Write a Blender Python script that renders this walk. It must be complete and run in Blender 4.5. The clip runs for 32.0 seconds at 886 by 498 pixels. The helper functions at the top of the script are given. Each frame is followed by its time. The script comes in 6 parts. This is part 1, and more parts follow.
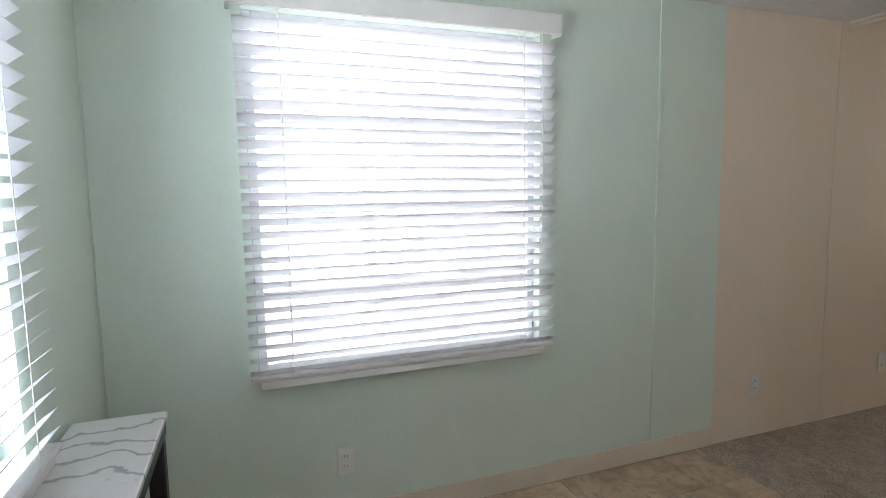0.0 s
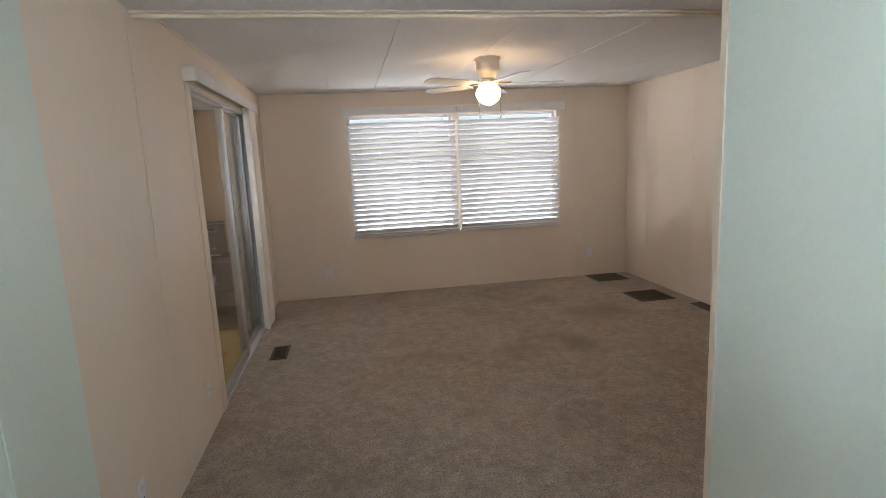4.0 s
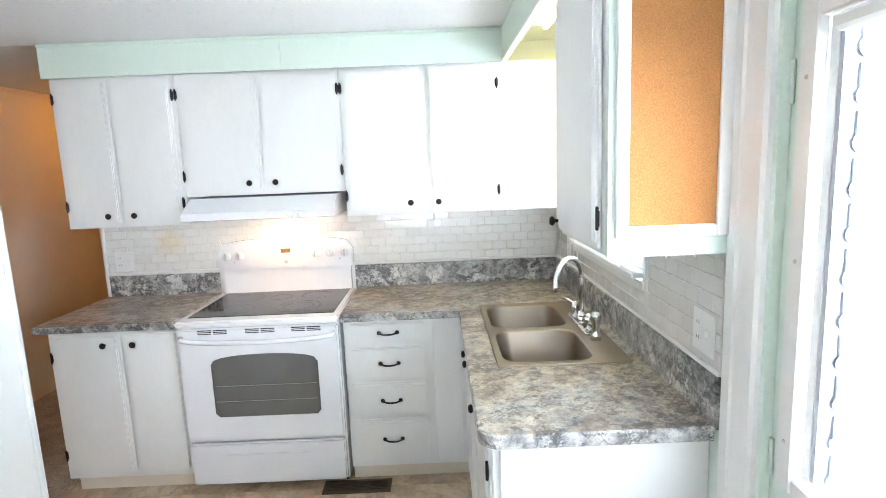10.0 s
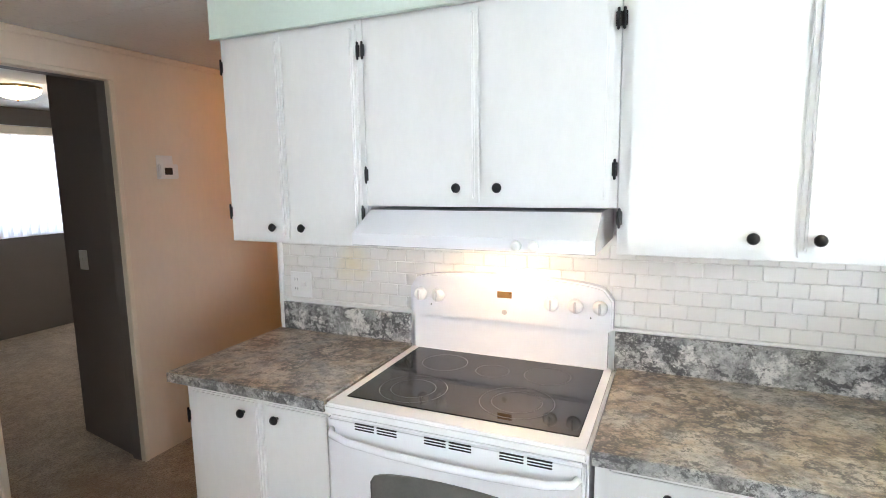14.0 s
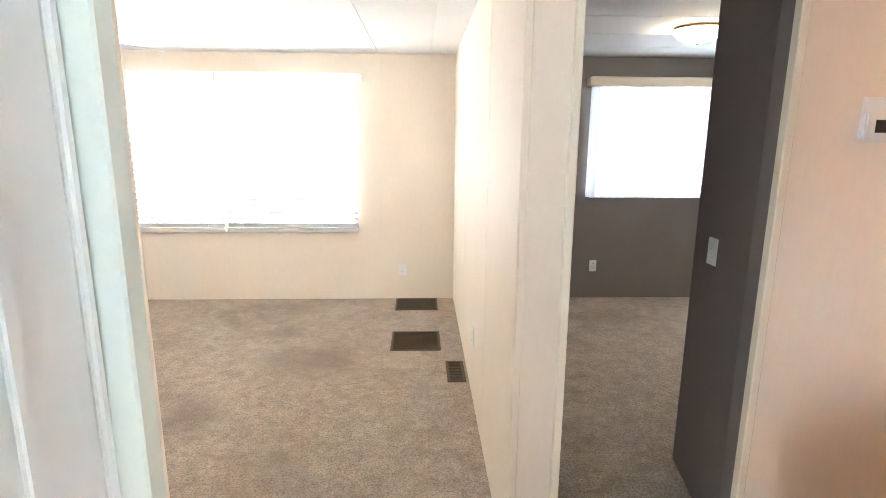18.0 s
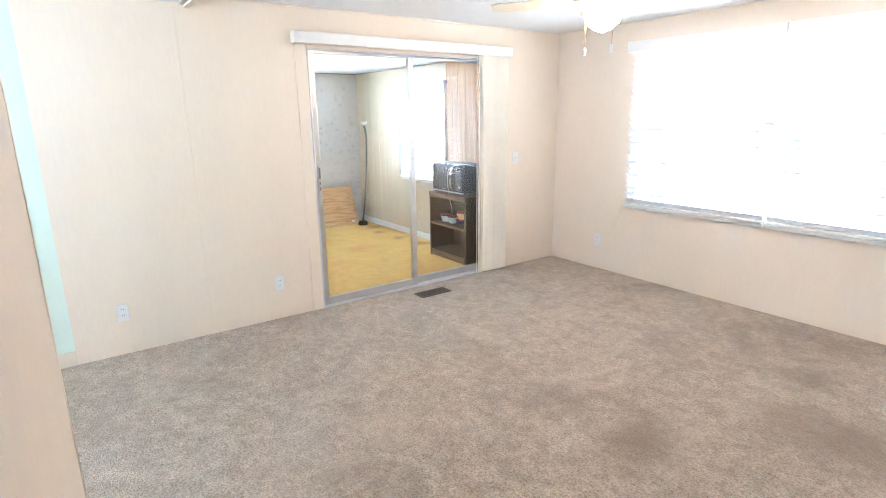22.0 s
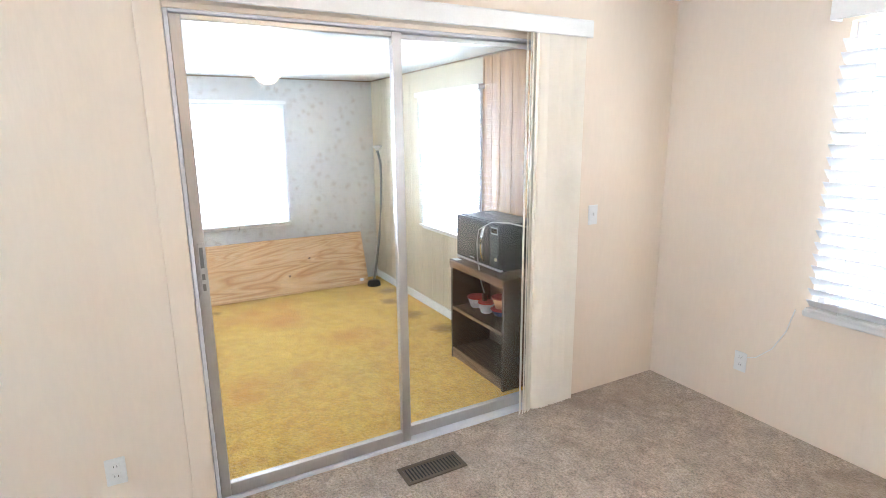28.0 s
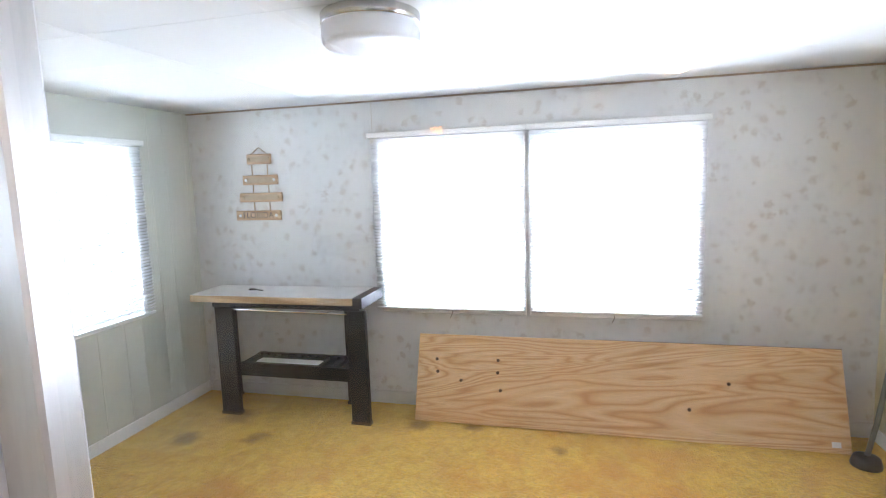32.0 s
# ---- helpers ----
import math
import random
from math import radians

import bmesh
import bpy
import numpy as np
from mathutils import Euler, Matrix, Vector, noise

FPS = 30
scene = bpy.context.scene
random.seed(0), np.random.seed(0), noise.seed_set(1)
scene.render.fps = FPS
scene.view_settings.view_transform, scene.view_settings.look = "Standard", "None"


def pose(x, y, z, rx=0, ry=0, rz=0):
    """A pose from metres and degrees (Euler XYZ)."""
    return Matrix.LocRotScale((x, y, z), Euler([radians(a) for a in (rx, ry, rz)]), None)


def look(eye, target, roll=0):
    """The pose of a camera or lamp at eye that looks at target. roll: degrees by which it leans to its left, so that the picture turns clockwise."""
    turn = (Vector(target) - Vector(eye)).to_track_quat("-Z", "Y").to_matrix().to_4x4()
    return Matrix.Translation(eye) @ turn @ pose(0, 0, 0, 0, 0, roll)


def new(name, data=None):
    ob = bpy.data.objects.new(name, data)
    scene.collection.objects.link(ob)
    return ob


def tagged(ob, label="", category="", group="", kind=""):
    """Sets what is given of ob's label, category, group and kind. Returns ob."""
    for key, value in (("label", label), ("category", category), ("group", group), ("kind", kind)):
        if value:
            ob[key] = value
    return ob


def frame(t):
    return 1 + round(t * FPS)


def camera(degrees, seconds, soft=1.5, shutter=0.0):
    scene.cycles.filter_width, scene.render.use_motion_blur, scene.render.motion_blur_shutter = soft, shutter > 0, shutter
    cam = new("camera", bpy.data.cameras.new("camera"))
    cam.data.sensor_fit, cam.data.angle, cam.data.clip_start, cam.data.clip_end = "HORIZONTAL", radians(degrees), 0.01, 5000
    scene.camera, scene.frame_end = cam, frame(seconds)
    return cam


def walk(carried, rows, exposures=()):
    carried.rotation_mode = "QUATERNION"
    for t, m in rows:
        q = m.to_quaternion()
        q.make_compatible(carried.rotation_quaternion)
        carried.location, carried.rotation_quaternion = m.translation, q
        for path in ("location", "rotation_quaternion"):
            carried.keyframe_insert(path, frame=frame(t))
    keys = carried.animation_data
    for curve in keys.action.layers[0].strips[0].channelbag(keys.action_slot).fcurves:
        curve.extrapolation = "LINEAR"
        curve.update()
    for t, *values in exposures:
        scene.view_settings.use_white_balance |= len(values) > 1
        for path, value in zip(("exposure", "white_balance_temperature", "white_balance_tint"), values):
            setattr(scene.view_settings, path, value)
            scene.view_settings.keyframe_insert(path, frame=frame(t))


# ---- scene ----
cam = camera(79.2, 32.0, 0.9)
PATH = [
    (0, (2.112, -6.774, 1.386), (0.244, -6.092, 1.174), -0.9),
    (0.5, (1.931, -6.689, 1.413), (0.03, -6.108, 1.193), -0.3),
    (1, (1.663, -6.608, 1.458), (-0.145, -5.8, 1.174), -2.8),
    (1.5, (1.446, -6.465, 1.485), (-0.29, -5.507, 1.224), -3.7),
    (2, (1.235, -6.373, 1.508), (-0.328, -5.161, 1.217), -3.8),
    (2.5, (1.049, -6.291, 1.516), (-0.09, -4.682, 1.175), -3.8),
    (4.5, (0.91, -6.381, 1.594), (1.755, -4.6, 1.256), -1.5),
    (5, (0.915, -6.482, 1.614), (2.269, -5.054, 1.256), -0.1),
    (5.5, (0.939, -6.504, 1.623), (2.632, -5.502, 1.266), -0.9),
    (6, (0.947, -6.56, 1.617), (2.824, -5.967, 1.263), -1.2),
    (6.5, (1.005, -6.585, 1.612), (2.924, -6.154, 1.252), -1.7),
    (7, (1.13, -6.649, 1.613), (3.055, -6.247, 1.247), -1.6),
    (7.5, (1.247, -6.681, 1.609), (3.169, -6.262, 1.247), -1.5),
    (8, (1.401, -6.657, 1.614), (3.348, -6.337, 1.29), -2.5),
    (8.5, (1.553, -6.626, 1.606), (3.522, -6.467, 1.292), -3.0),
    (9, (1.74, -6.655, 1.611), (3.709, -6.498, 1.301), -1.3),
    (9.5, (1.909, -6.616, 1.61), (3.882, -6.525, 1.294), -1.5),
    (10, (2.052, -6.56, 1.61), (4.028, -6.571, 1.302), -2.3),
    (10.5, (2.228, -6.571, 1.608), (4.206, -6.588, 1.308), -0.4),
    (11, (2.401, -6.543, 1.614), (4.377, -6.436, 1.321), 0.4),
    (11.5, (2.576, -6.458, 1.579), (4.557, -6.346, 1.322), -2.0),
    (12, (2.741, -6.43, 1.577), (4.717, -6.266, 1.32), -1.0),
    (12.5, (2.891, -6.426, 1.587), (4.841, -6.069, 1.328), 0.7),
    (13, (3.043, -6.367, 1.576), (4.97, -5.902, 1.31), -0.2),
    (13.5, (3.164, -6.285, 1.591), (5.079, -5.779, 1.315), -1.9),
    (14, (3.278, -6.23, 1.604), (5.093, -5.437, 1.327), -0.9),
    (14.5, (3.384, -6.177, 1.6), (5.043, -5.101, 1.298), -1.3),
    (16.5, (3.827, -5.734, 1.585), (4.822, -4.023, 1.297), -0.5),
    (17, (3.882, -5.551, 1.575), (4.7, -3.758, 1.235), -1.1),
    (17.5, (3.985, -5.373, 1.598), (4.384, -3.447, 1.238), 0.6),
    (18, (4.065, -5.203, 1.605), (4.144, -3.247, 1.193), 0.4),
    (18.5, (4.087, -5.0, 1.59), (3.98, -3.048, 1.167), 0.3),
    (19, (4.109, -4.826, 1.578), (3.629, -2.933, 1.147), 0.6),
    (19.5, (4.114, -4.662, 1.551), (3.408, -2.844, 1.109), 0.5),
    (20, (4.077, -4.497, 1.552), (3.406, -2.668, 1.098), 0.0),
    (20.5, (4.11, -4.373, 1.551), (3.258, -2.628, 1.073), 0.4),
    (21, (4.079, -4.342, 1.556), (2.872, -2.837, 1.028), 0.2),
    (21.5, (4.066, -4.377, 1.547), (2.643, -3.078, 1.013), -0.4),
    (22, (4.021, -4.422, 1.569), (2.449, -3.286, 1.079), -0.7),
    (22.5, (4.002, -4.438, 1.597), (2.36, -3.391, 1.142), -0.8),
    (23, (3.993, -4.424, 1.603), (2.355, -3.369, 1.151), -0.7),
    (23.5, (3.999, -4.381, 1.611), (2.438, -3.195, 1.212), -0.9),
    (24, (3.996, -4.269, 1.585), (2.716, -2.784, 1.192), 0.0),
    (24.5, (3.973, -4.12, 1.575), (2.943, -2.455, 1.169), -0.9),
    (26.5, (3.252, -3.35, 1.629), (1.887, -1.943, 1.231), -1.3),
    (27, (2.928, -3.171, 1.619), (1.485, -1.848, 1.212), -2.6),
    (27.5, (2.614, -3.017, 1.618), (1.045, -1.853, 1.193), -3.4),
    (28, (2.309, -2.867, 1.611), (0.595, -1.93, 1.181), -0.6),
    (28.5, (1.976, -2.763, 1.613), (0.237, -1.871, 1.187), -1.2),
    (29, (1.651, -2.642, 1.64), (-0.192, -1.969, 1.25), -1.7),
    (29.5, (1.339, -2.558, 1.646), (-0.56, -2.056, 1.27), -3.2),
    (30, (1.012, -2.475, 1.605), (-0.909, -2.024, 1.276), -1.7),
    (30.5, (0.717, -2.383, 1.654), (-1.272, -2.279, 1.450), 0.2),
    (31, (0.477, -2.360, 1.584), (-1.515, -2.401, 1.417), -3.1),
    (31.5, (0.314, -2.323, 1.578), (-1.655, -2.607, 1.403), -0.9),
    (32, (0.256, -2.350, 1.577), (-1.664, -2.841, 1.328), -1.9),
]
walk(cam, [(t, look(eye, target, roll)) for t, eye, target, roll in PATH],
     exposures=[(0, 0.02, 6250, 13), (1, -0.32, 6250, 12), (2, -0.52, 6600, 10), (2.5, -0.6, 6550, 10), (4.5, 0.62, 6000, 15), (5, 0.78, 5900, 13), (6, 0.94, 6050, 13),
                (8, 1.15, 6150, 12), (9, 1.12, 6100, 11), (10, 1.32, 5900, 10), (10.5, 1.42, 5900, 9), (11, 1.44, 5900, 9), (12, 1.4, 5950, 10), (13, 1.32, 5900, 11), (14.5, 1.22, 6100, 10), (17, 2.0, 6200, 9), (18, 2.28, 5750, 7), (19, 2.28, 5650, 8), (20, 2.06, 5450, 9), (23, 2.36, 5250, 8),
                (24.5, 2.32, 5250, 8), (26.5, 1.95, 5400, 9), (27.8, 2.02, 5350, 9), (28.5, 2.26, 5350, 9), (30, 1.9, 5550, 10), (31, 1.8, 5600, 14), (32, 1.62, 5600, 14)])

# ---- world, sun, exposure ----
world = bpy.data.worlds.new("world")
scene.world = world
world.use_nodes = True
wn = world.node_tree
sky = wn.nodes.new("ShaderNodeTexSky")
sky.sky_type = "NISHITA"
sky.sun_disc = False
sky.sun_elevation, sky.sun_rotation = radians(52), radians(90)
wn.links.new(sky.outputs[0], wn.nodes["Background"].inputs[0])
wn.nodes["Background"].inputs[1].default_value = 0.15

sun = new("sun", bpy.data.lights.new("sun", "SUN"))
sun.data.energy, sun.data.angle, sun.data.color = 5.0, radians(0.6), (1.0, 0.95, 0.88)
sun.matrix_world = look((7.8, 0, 10), (0, 0, 0))


def window_light(name, centre, target, w, h, radiance, colour=(0.88, 0.94, 1.0)):
    """Daylight of one opening: an area lamp just outside the pane."""
    data = bpy.data.lights.new(name, "AREA")
    data.shape, data.size, data.size_y = "RECTANGLE", w, h
    data.energy = radiance * math.pi * w * h
    data.color = colour
    ob = new(name, data)
    ob.matrix_world = look(centre, target)
    return ob


DAY, DAY_S, DAY_P = 1.9, 4.6, 6.2          # north side, kitchen side, sunroom
window_light("daylight_north_a", (1.55, 0.32, 1.42), (1.55, -1, 1.42), 1.3, 1.5, DAY, (1.0, 0.94, 0.84))
window_light("daylight_north_b", (2.84, 0.32, 1.42), (2.84, -1, 1.42), 1.3, 1.5, DAY, (1.0, 0.94, 0.84))
window_light("daylight_sink", (4.30, -7.60, 1.66), (4.30, -6, 1.66), 1.1, 1.1, DAY_S * 1.1)
window_light("daylight_door", (2.74, -7.60, 1.40), (2.74, -6, 1.40), 0.75, 1.2, 4.2)
window_light("daylight_dining_south", (1.20, -7.60, 1.40), (1.20, -6, 1.40), 1.2, 1.4, 12.5, (0.86, 0.93, 1.0))
window_light("daylight_sunroom_west", (-3.55, -2.67, 1.30), (-2, -2.67, 1.30), 2.3, 1.4, DAY_P)
window_light("daylight_sunroom_north", (-1.52, -0.38, 1.35), (-1.52, -2, 1.35), 1.15, 1.3, DAY_P)
window_light("daylight_sunroom_south", (-2.25, -5.50, 1.33), (-2.25, -4, 1.33), 1.0, 1.3, DAY_P)
window_light("daylight_bedroom", (6.45, 0.32, 1.57), (6.45, -1, 1.57), 1.7, 1.2, DAY * 3.3)

# ---- materials ----


def node(nt, kind, **props):
    n = nt.nodes.new(kind)
    for key, value in props.items():
        n.inputs[key.replace("_", " ")].default_value = value
    return n


def blank(name, rough=0.5, metal=0.0, coat=0.0):
    m = bpy.data.materials.new(name)
    m.use_nodes = True
    b = m.node_tree.nodes["Principled BSDF"]
    b.inputs["Roughness"].default_value, b.inputs["Metallic"].default_value = rough, metal
    b.inputs["Coat Weight"].default_value = coat
    return m, m.node_tree, b


def place_of(nt, scale=(1, 1, 1), kind="Object"):
    tc = nt.nodes.new("ShaderNodeTexCoord")
    mp = nt.nodes.new("ShaderNodeMapping")
    mp.inputs["Scale"].default_value = scale
    nt.links.new(tc.outputs[kind], mp.inputs[0])
    return mp.outputs[0]


def grain(nt, vec, scale, detail=4.0, rough=0.55, distort=0.0):
    n = node(nt, "ShaderNodeTexNoise", Scale=scale, Detail=detail, Roughness=rough, Distortion=distort)
    nt.links.new(vec, n.inputs["Vector"])
    return n.outputs["Fac"]


def ramp(nt, fac, stops):
    r = nt.nodes.new("ShaderNodeValToRGB")
    while len(r.color_ramp.elements) < len(stops):
        r.color_ramp.elements.new(0.5)
    for e, (p, c) in zip(r.color_ramp.elements, stops):
        e.position = p
        e.color = (*c, 1) if not isinstance(c, (int, float)) else (c, c, c, 1)
    nt.links.new(fac, r.inputs[0])
    return r.outputs[0]


def blend(nt, fac, a, b, kind="MIX"):
    n = nt.nodes.new("ShaderNodeMix")
    n.data_type, n.blend_type = "RGBA", kind
    for sock, value in ((n.inputs[0], fac), (n.inputs[6], a), (n.inputs[7], b)):
        if isinstance(value, (int, float)):
            sock.default_value = value
        elif isinstance(value, tuple):
            sock.default_value = (*value, 1)
        else:
            nt.links.new(value, sock)
    return n.outputs[2]


def bump(nt, bsdf, height, strength=0.2, distance=0.01):
    b = node(nt, "ShaderNodeBump", Strength=strength, Distance=distance)
    nt.links.new(height, b.inputs["Height"])
    nt.links.new(b.outputs[0], bsdf.inputs["Normal"])


def shade(c, k):
    return tuple(min(1.0, v * k) for v in c)


def paint(name, c, rough=0.5, var=0.06, scale=3.0, relief=0.08, fine=120.0, metal=0.0, coat=0.0, stretch=(1, 1, 1), rnd=0.0):
    """Plain coated surface: broad and fine variation of tone, uneven gloss, fine relief."""
    m, nt, b = blank(name, rough, metal, coat)
    v = place_of(nt, stretch)
    broad, tiny = grain(nt, v, scale), grain(nt, v, fine, 2)
    col = blend(nt, ramp(nt, broad, [(0.3, 0.0), (0.7, 1.0)]), shade(c, 1 - var), shade(c, 1 + var))
    col = blend(nt, ramp(nt, tiny, [(0.35, 0.0), (0.65, 1.0)]), col, blend(nt, 1.0, col, shade((1, 1, 1), 1 - var * 0.6), "MULTIPLY"))
    if rnd:
        info = nt.nodes.new("ShaderNodeObjectInfo")
        col = blend(nt, 1.0, col, ramp(nt, info.outputs["Random"], [(0, 1 - rnd), (1, 1.0)]), "MULTIPLY")
    nt.links.new(col, b.inputs["Base Color"])
    rr = ramp(nt, broad, [(0.3, max(0, rough - 0.06)), (0.7, min(1, rough + 0.06))])
    nt.links.new(rr, b.inputs["Roughness"])
    if relief:
        bump(nt, b, tiny, relief, 0.004)
    return m


PALEMINT = paint("pale_mint_gloss_paint", (0.76, 0.80, 0.73), 0.35, 0.04, 1.5, 0.1, 60)
MINT = paint("mint_paint", (0.69, 0.79, 0.70), 0.45, 0.04, 1.5, 0.15, 60)
PEACH = paint("peach_paint", (0.81, 0.705, 0.575), 0.5, 0.035, 1.6, 0.18, 45, stretch=(1, 1, 0.25))
CREAM = paint("cream_trim", (0.80, 0.72, 0.58), 0.5, 0.05, 4, 0.05)
GREY_WALL = paint("charcoal_wall_paint", (0.20, 0.178, 0.168), 0.55, 0.06, 2, 0.15, 60)
WHITE = paint("white_cabinet_paint", (0.80, 0.80, 0.78), 0.38, 0.03, 3, 0.10, 45, stretch=(1, 1, 0.4))
TRIM = paint("white_trim_paint", (0.80, 0.79, 0.76), 0.4, 0.04, 5, 0.05)
APPLIANCE = paint("white_enamel", (0.80, 0.80, 0.82), 0.22, 0.02, 2, 0.03, 200, coat=0.4)
AGED = paint("yellowed_plastic", (0.72, 0.63, 0.42), 0.4, 0.08, 12, 0.03)
PLASTIC = paint("white_plastic", (0.80, 0.80, 0.78), 0.35, 0.03, 10, 0.0)
IRON = paint("black_iron", (0.018, 0.017, 0.017), 0.42, 0.25, 60, 0.15, 300, metal=0.6)
BLACKPAINT = paint("black_paint", (0.022, 0.025, 0.032), 0.5, 0.2, 6, 0.02, 300)
BLACKPLASTIC = paint("black_plastic", (0.012, 0.0125, 0.014), 0.38, 0.15, 10, 0.0)
ALU = paint("brushed_aluminium", (0.56, 0.54, 0.52), 0.36, 0.08, 5, 0.06, 150, metal=0.8, stretch=(1, 1, 0.15))
STEEL = paint("satin_steel", (0.27, 0.23, 0.185), 0.44, 0.06, 5, 0.0, 200, metal=1.0, stretch=(0.15, 1, 1))
CHROMESATIN = paint("satin_nickel", (0.50, 0.49, 0.48), 0.24, 0.05, 5, 0.0, metal=1.0)
CHROME = paint("chrome", (0.82, 0.83, 0.85), 0.06, 0.02, 5, 0.0, metal=1.0)
BRASS = paint("brass", (0.56, 0.38, 0.16), 0.24, 0.1, 20, 0.03, metal=1.0)
VENT = paint("brown_register", (0.11, 0.080, 0.052), 0.45, 0.15, 20, 0.05, metal=0.4)
DARK = paint("dark_void", (0.012, 0.011, 0.010), 0.8, 0.2, 5, 0.0)
SKIRT = paint("cream_vinyl_base", (0.74, 0.67, 0.55), 0.5, 0.05, 4, 0.03)
GROOVE = paint("panel_groove_tan", (0.68, 0.61, 0.46), 0.7, 0.1, 6, 0.0)
BROWNGROOVE = paint("panel_groove_brown", (0.40, 0.22, 0.09), 0.7, 0.1, 6, 0.0)
PALEGROOVE = paint("panel_groove_pale", (0.64, 0.63, 0.56), 0.7, 0.1, 6, 0.0)
KEYPAD = paint("charcoal_keypad", (0.075, 0.08, 0.085), 0.35, 0.1, 10, 0.0)
KEYGREY = paint("worn_grey_key", (0.17, 0.175, 0.18), 0.4, 0.1, 10, 0.0)
DULLMETAL = paint("dull_grey_metal", (0.20, 0.19, 0.18), 0.5, 0.1, 12, 0.0, metal=0.3)
SEAM = paint("aged_joint", (0.50, 0.45, 0.38), 0.7, 0.1, 6, 0.0)
CONCRETE = paint("pale_concrete", (0.60, 0.57, 0.52), 0.9, 0.15, 1.5, 0.4, 40)
POST = paint("cream_metal", (0.78, 0.70, 0.50), 0.5, 0.05, 3, 0.03)
WINFRAME = paint("pale_window_metal", (0.66, 0.66, 0.69), 0.45, 0.05, 6, 0.04)
GREYSKIRT = paint("grey_painted_skirting", (0.60, 0.60, 0.585), 0.5, 0.08, 5, 0.05)
THINTRIM = paint("thin_brown_cornice", (0.30, 0.22, 0.15), 0.5, 0.1, 6, 0.03)
WORNTOP = paint("worn_pale_sheet", (0.60, 0.59, 0.57), 0.4, 0.16, 9, 0.05, 60)
LAMPGREY = paint("grey_flexible_hose", (0.22, 0.22, 0.22), 0.45, 0.1, 8, 0.05, metal=0.5)
LAMPBROWN = paint("lamp_bronze", (0.05, 0.045, 0.04), 0.4, 0.1, 8, 0.05, metal=0.5)
TANPAPER = paint("tan_wood_panel", (0.59, 0.51, 0.36), 0.45, 0.10, 3, 0.12, 30, stretch=(1, 1, 0.06))
PALEPANEL = paint("pale_grey_panel", (0.55, 0.55, 0.48), 0.5, 0.06, 3, 0.12, 30, stretch=(1, 1, 0.06))
RED = paint("red_plastic_lid", (0.45, 0.04, 0.03), 0.35, 0.05, 20, 0.0)
BOWL = paint("pale_plastic_bowl", (0.72, 0.74, 0.76), 0.35, 0.05, 20, 0.0)
PEACHBOWL = paint("orange_plastic_bowl", (0.85, 0.50, 0.25), 0.35, 0.05, 20, 0.0)
BLUEBOWL = paint("blue_plastic_bowl", (0.06, 0.10, 0.28), 0.35, 0.05, 20, 0.0)
GROUT = paint("pale_grout", (0.72, 0.70, 0.66), 0.85, 0.08, 20, 0.1)
ROPE = paint("jute_rope", (0.42, 0.33, 0.22), 0.9, 0.2, 40, 0.2)
LOUVREGREY = paint("weathered_louvre_metal", (0.46, 0.48, 0.52), 0.5, 0.12, 30, 0.03, metal=0.3)
GASKET = paint("grey_gasket", (0.55, 0.55, 0.55), 0.6, 0.05, 10, 0.0)


def tile_material():
    """White glaze with slight differences from tile to tile and one old yellow splash above the worktop."""
    m, nt, b = blank("white_glazed_tile", 0.09, 0, 0.3)
    info, geo = nt.nodes.new("ShaderNodeObjectInfo"), nt.nodes.new("ShaderNodeNewGeometry")
    v = geo.outputs["Position"]
    wave = grain(nt, v, 25, 2)
    col = ramp(nt, info.outputs["Random"], [(0, (0.77, 0.755, 0.715)), (1, (0.80, 0.785, 0.75))])
    away = nt.nodes.new("ShaderNodeVectorMath")
    away.operation = "DISTANCE"
    away.inputs[1].default_value = (XE, -4.965, 1.23)
    nt.links.new(v, away.inputs[0])
    uneven = nt.nodes.new("ShaderNodeMath")
    uneven.operation = "MULTIPLY_ADD"
    uneven.inputs[1].default_value = 0.08
    nt.links.new(grain(nt, v, 16, 3), uneven.inputs[0])
    nt.links.new(away.outputs["Value"], uneven.inputs[2])
    col = blend(nt, ramp(nt, uneven.outputs[0], [(0.05, 0.85), (0.15, 0.0)]), col, (0.78, 0.69, 0.48))
    nt.links.new(col, b.inputs["Base Color"])
    bump(nt, b, wave, 0.10, 0.004)
    return m


YS, XE = -7.27, 5.21                     # south wall, range wall
TILE = tile_material()


def ceiling_material(name, c, dots):
    m, nt, b = blank(name, 0.75)
    v = place_of(nt)
    big, mid = grain(nt, v, 0.8), grain(nt, v, dots, 3, 0.6)
    col = blend(nt, ramp(nt, big, [(0.3, 0.0), (0.7, 1.0)]), shade(c, 0.94), c)
    col = blend(nt, ramp(nt, mid, [(0.36, 1.0), (0.44, 0.0)]), col, shade(c, 0.91))
    nt.links.new(col, b.inputs["Base Color"])
    bump(nt, b, mid, 0.16, 0.005)
    return m


CEIL = ceiling_material("white_panel_ceiling", (0.86, 0.855, 0.845), 55)
CEIL_SUN = ceiling_material("aged_white_tile_ceiling", (0.70, 0.695, 0.68), 95)


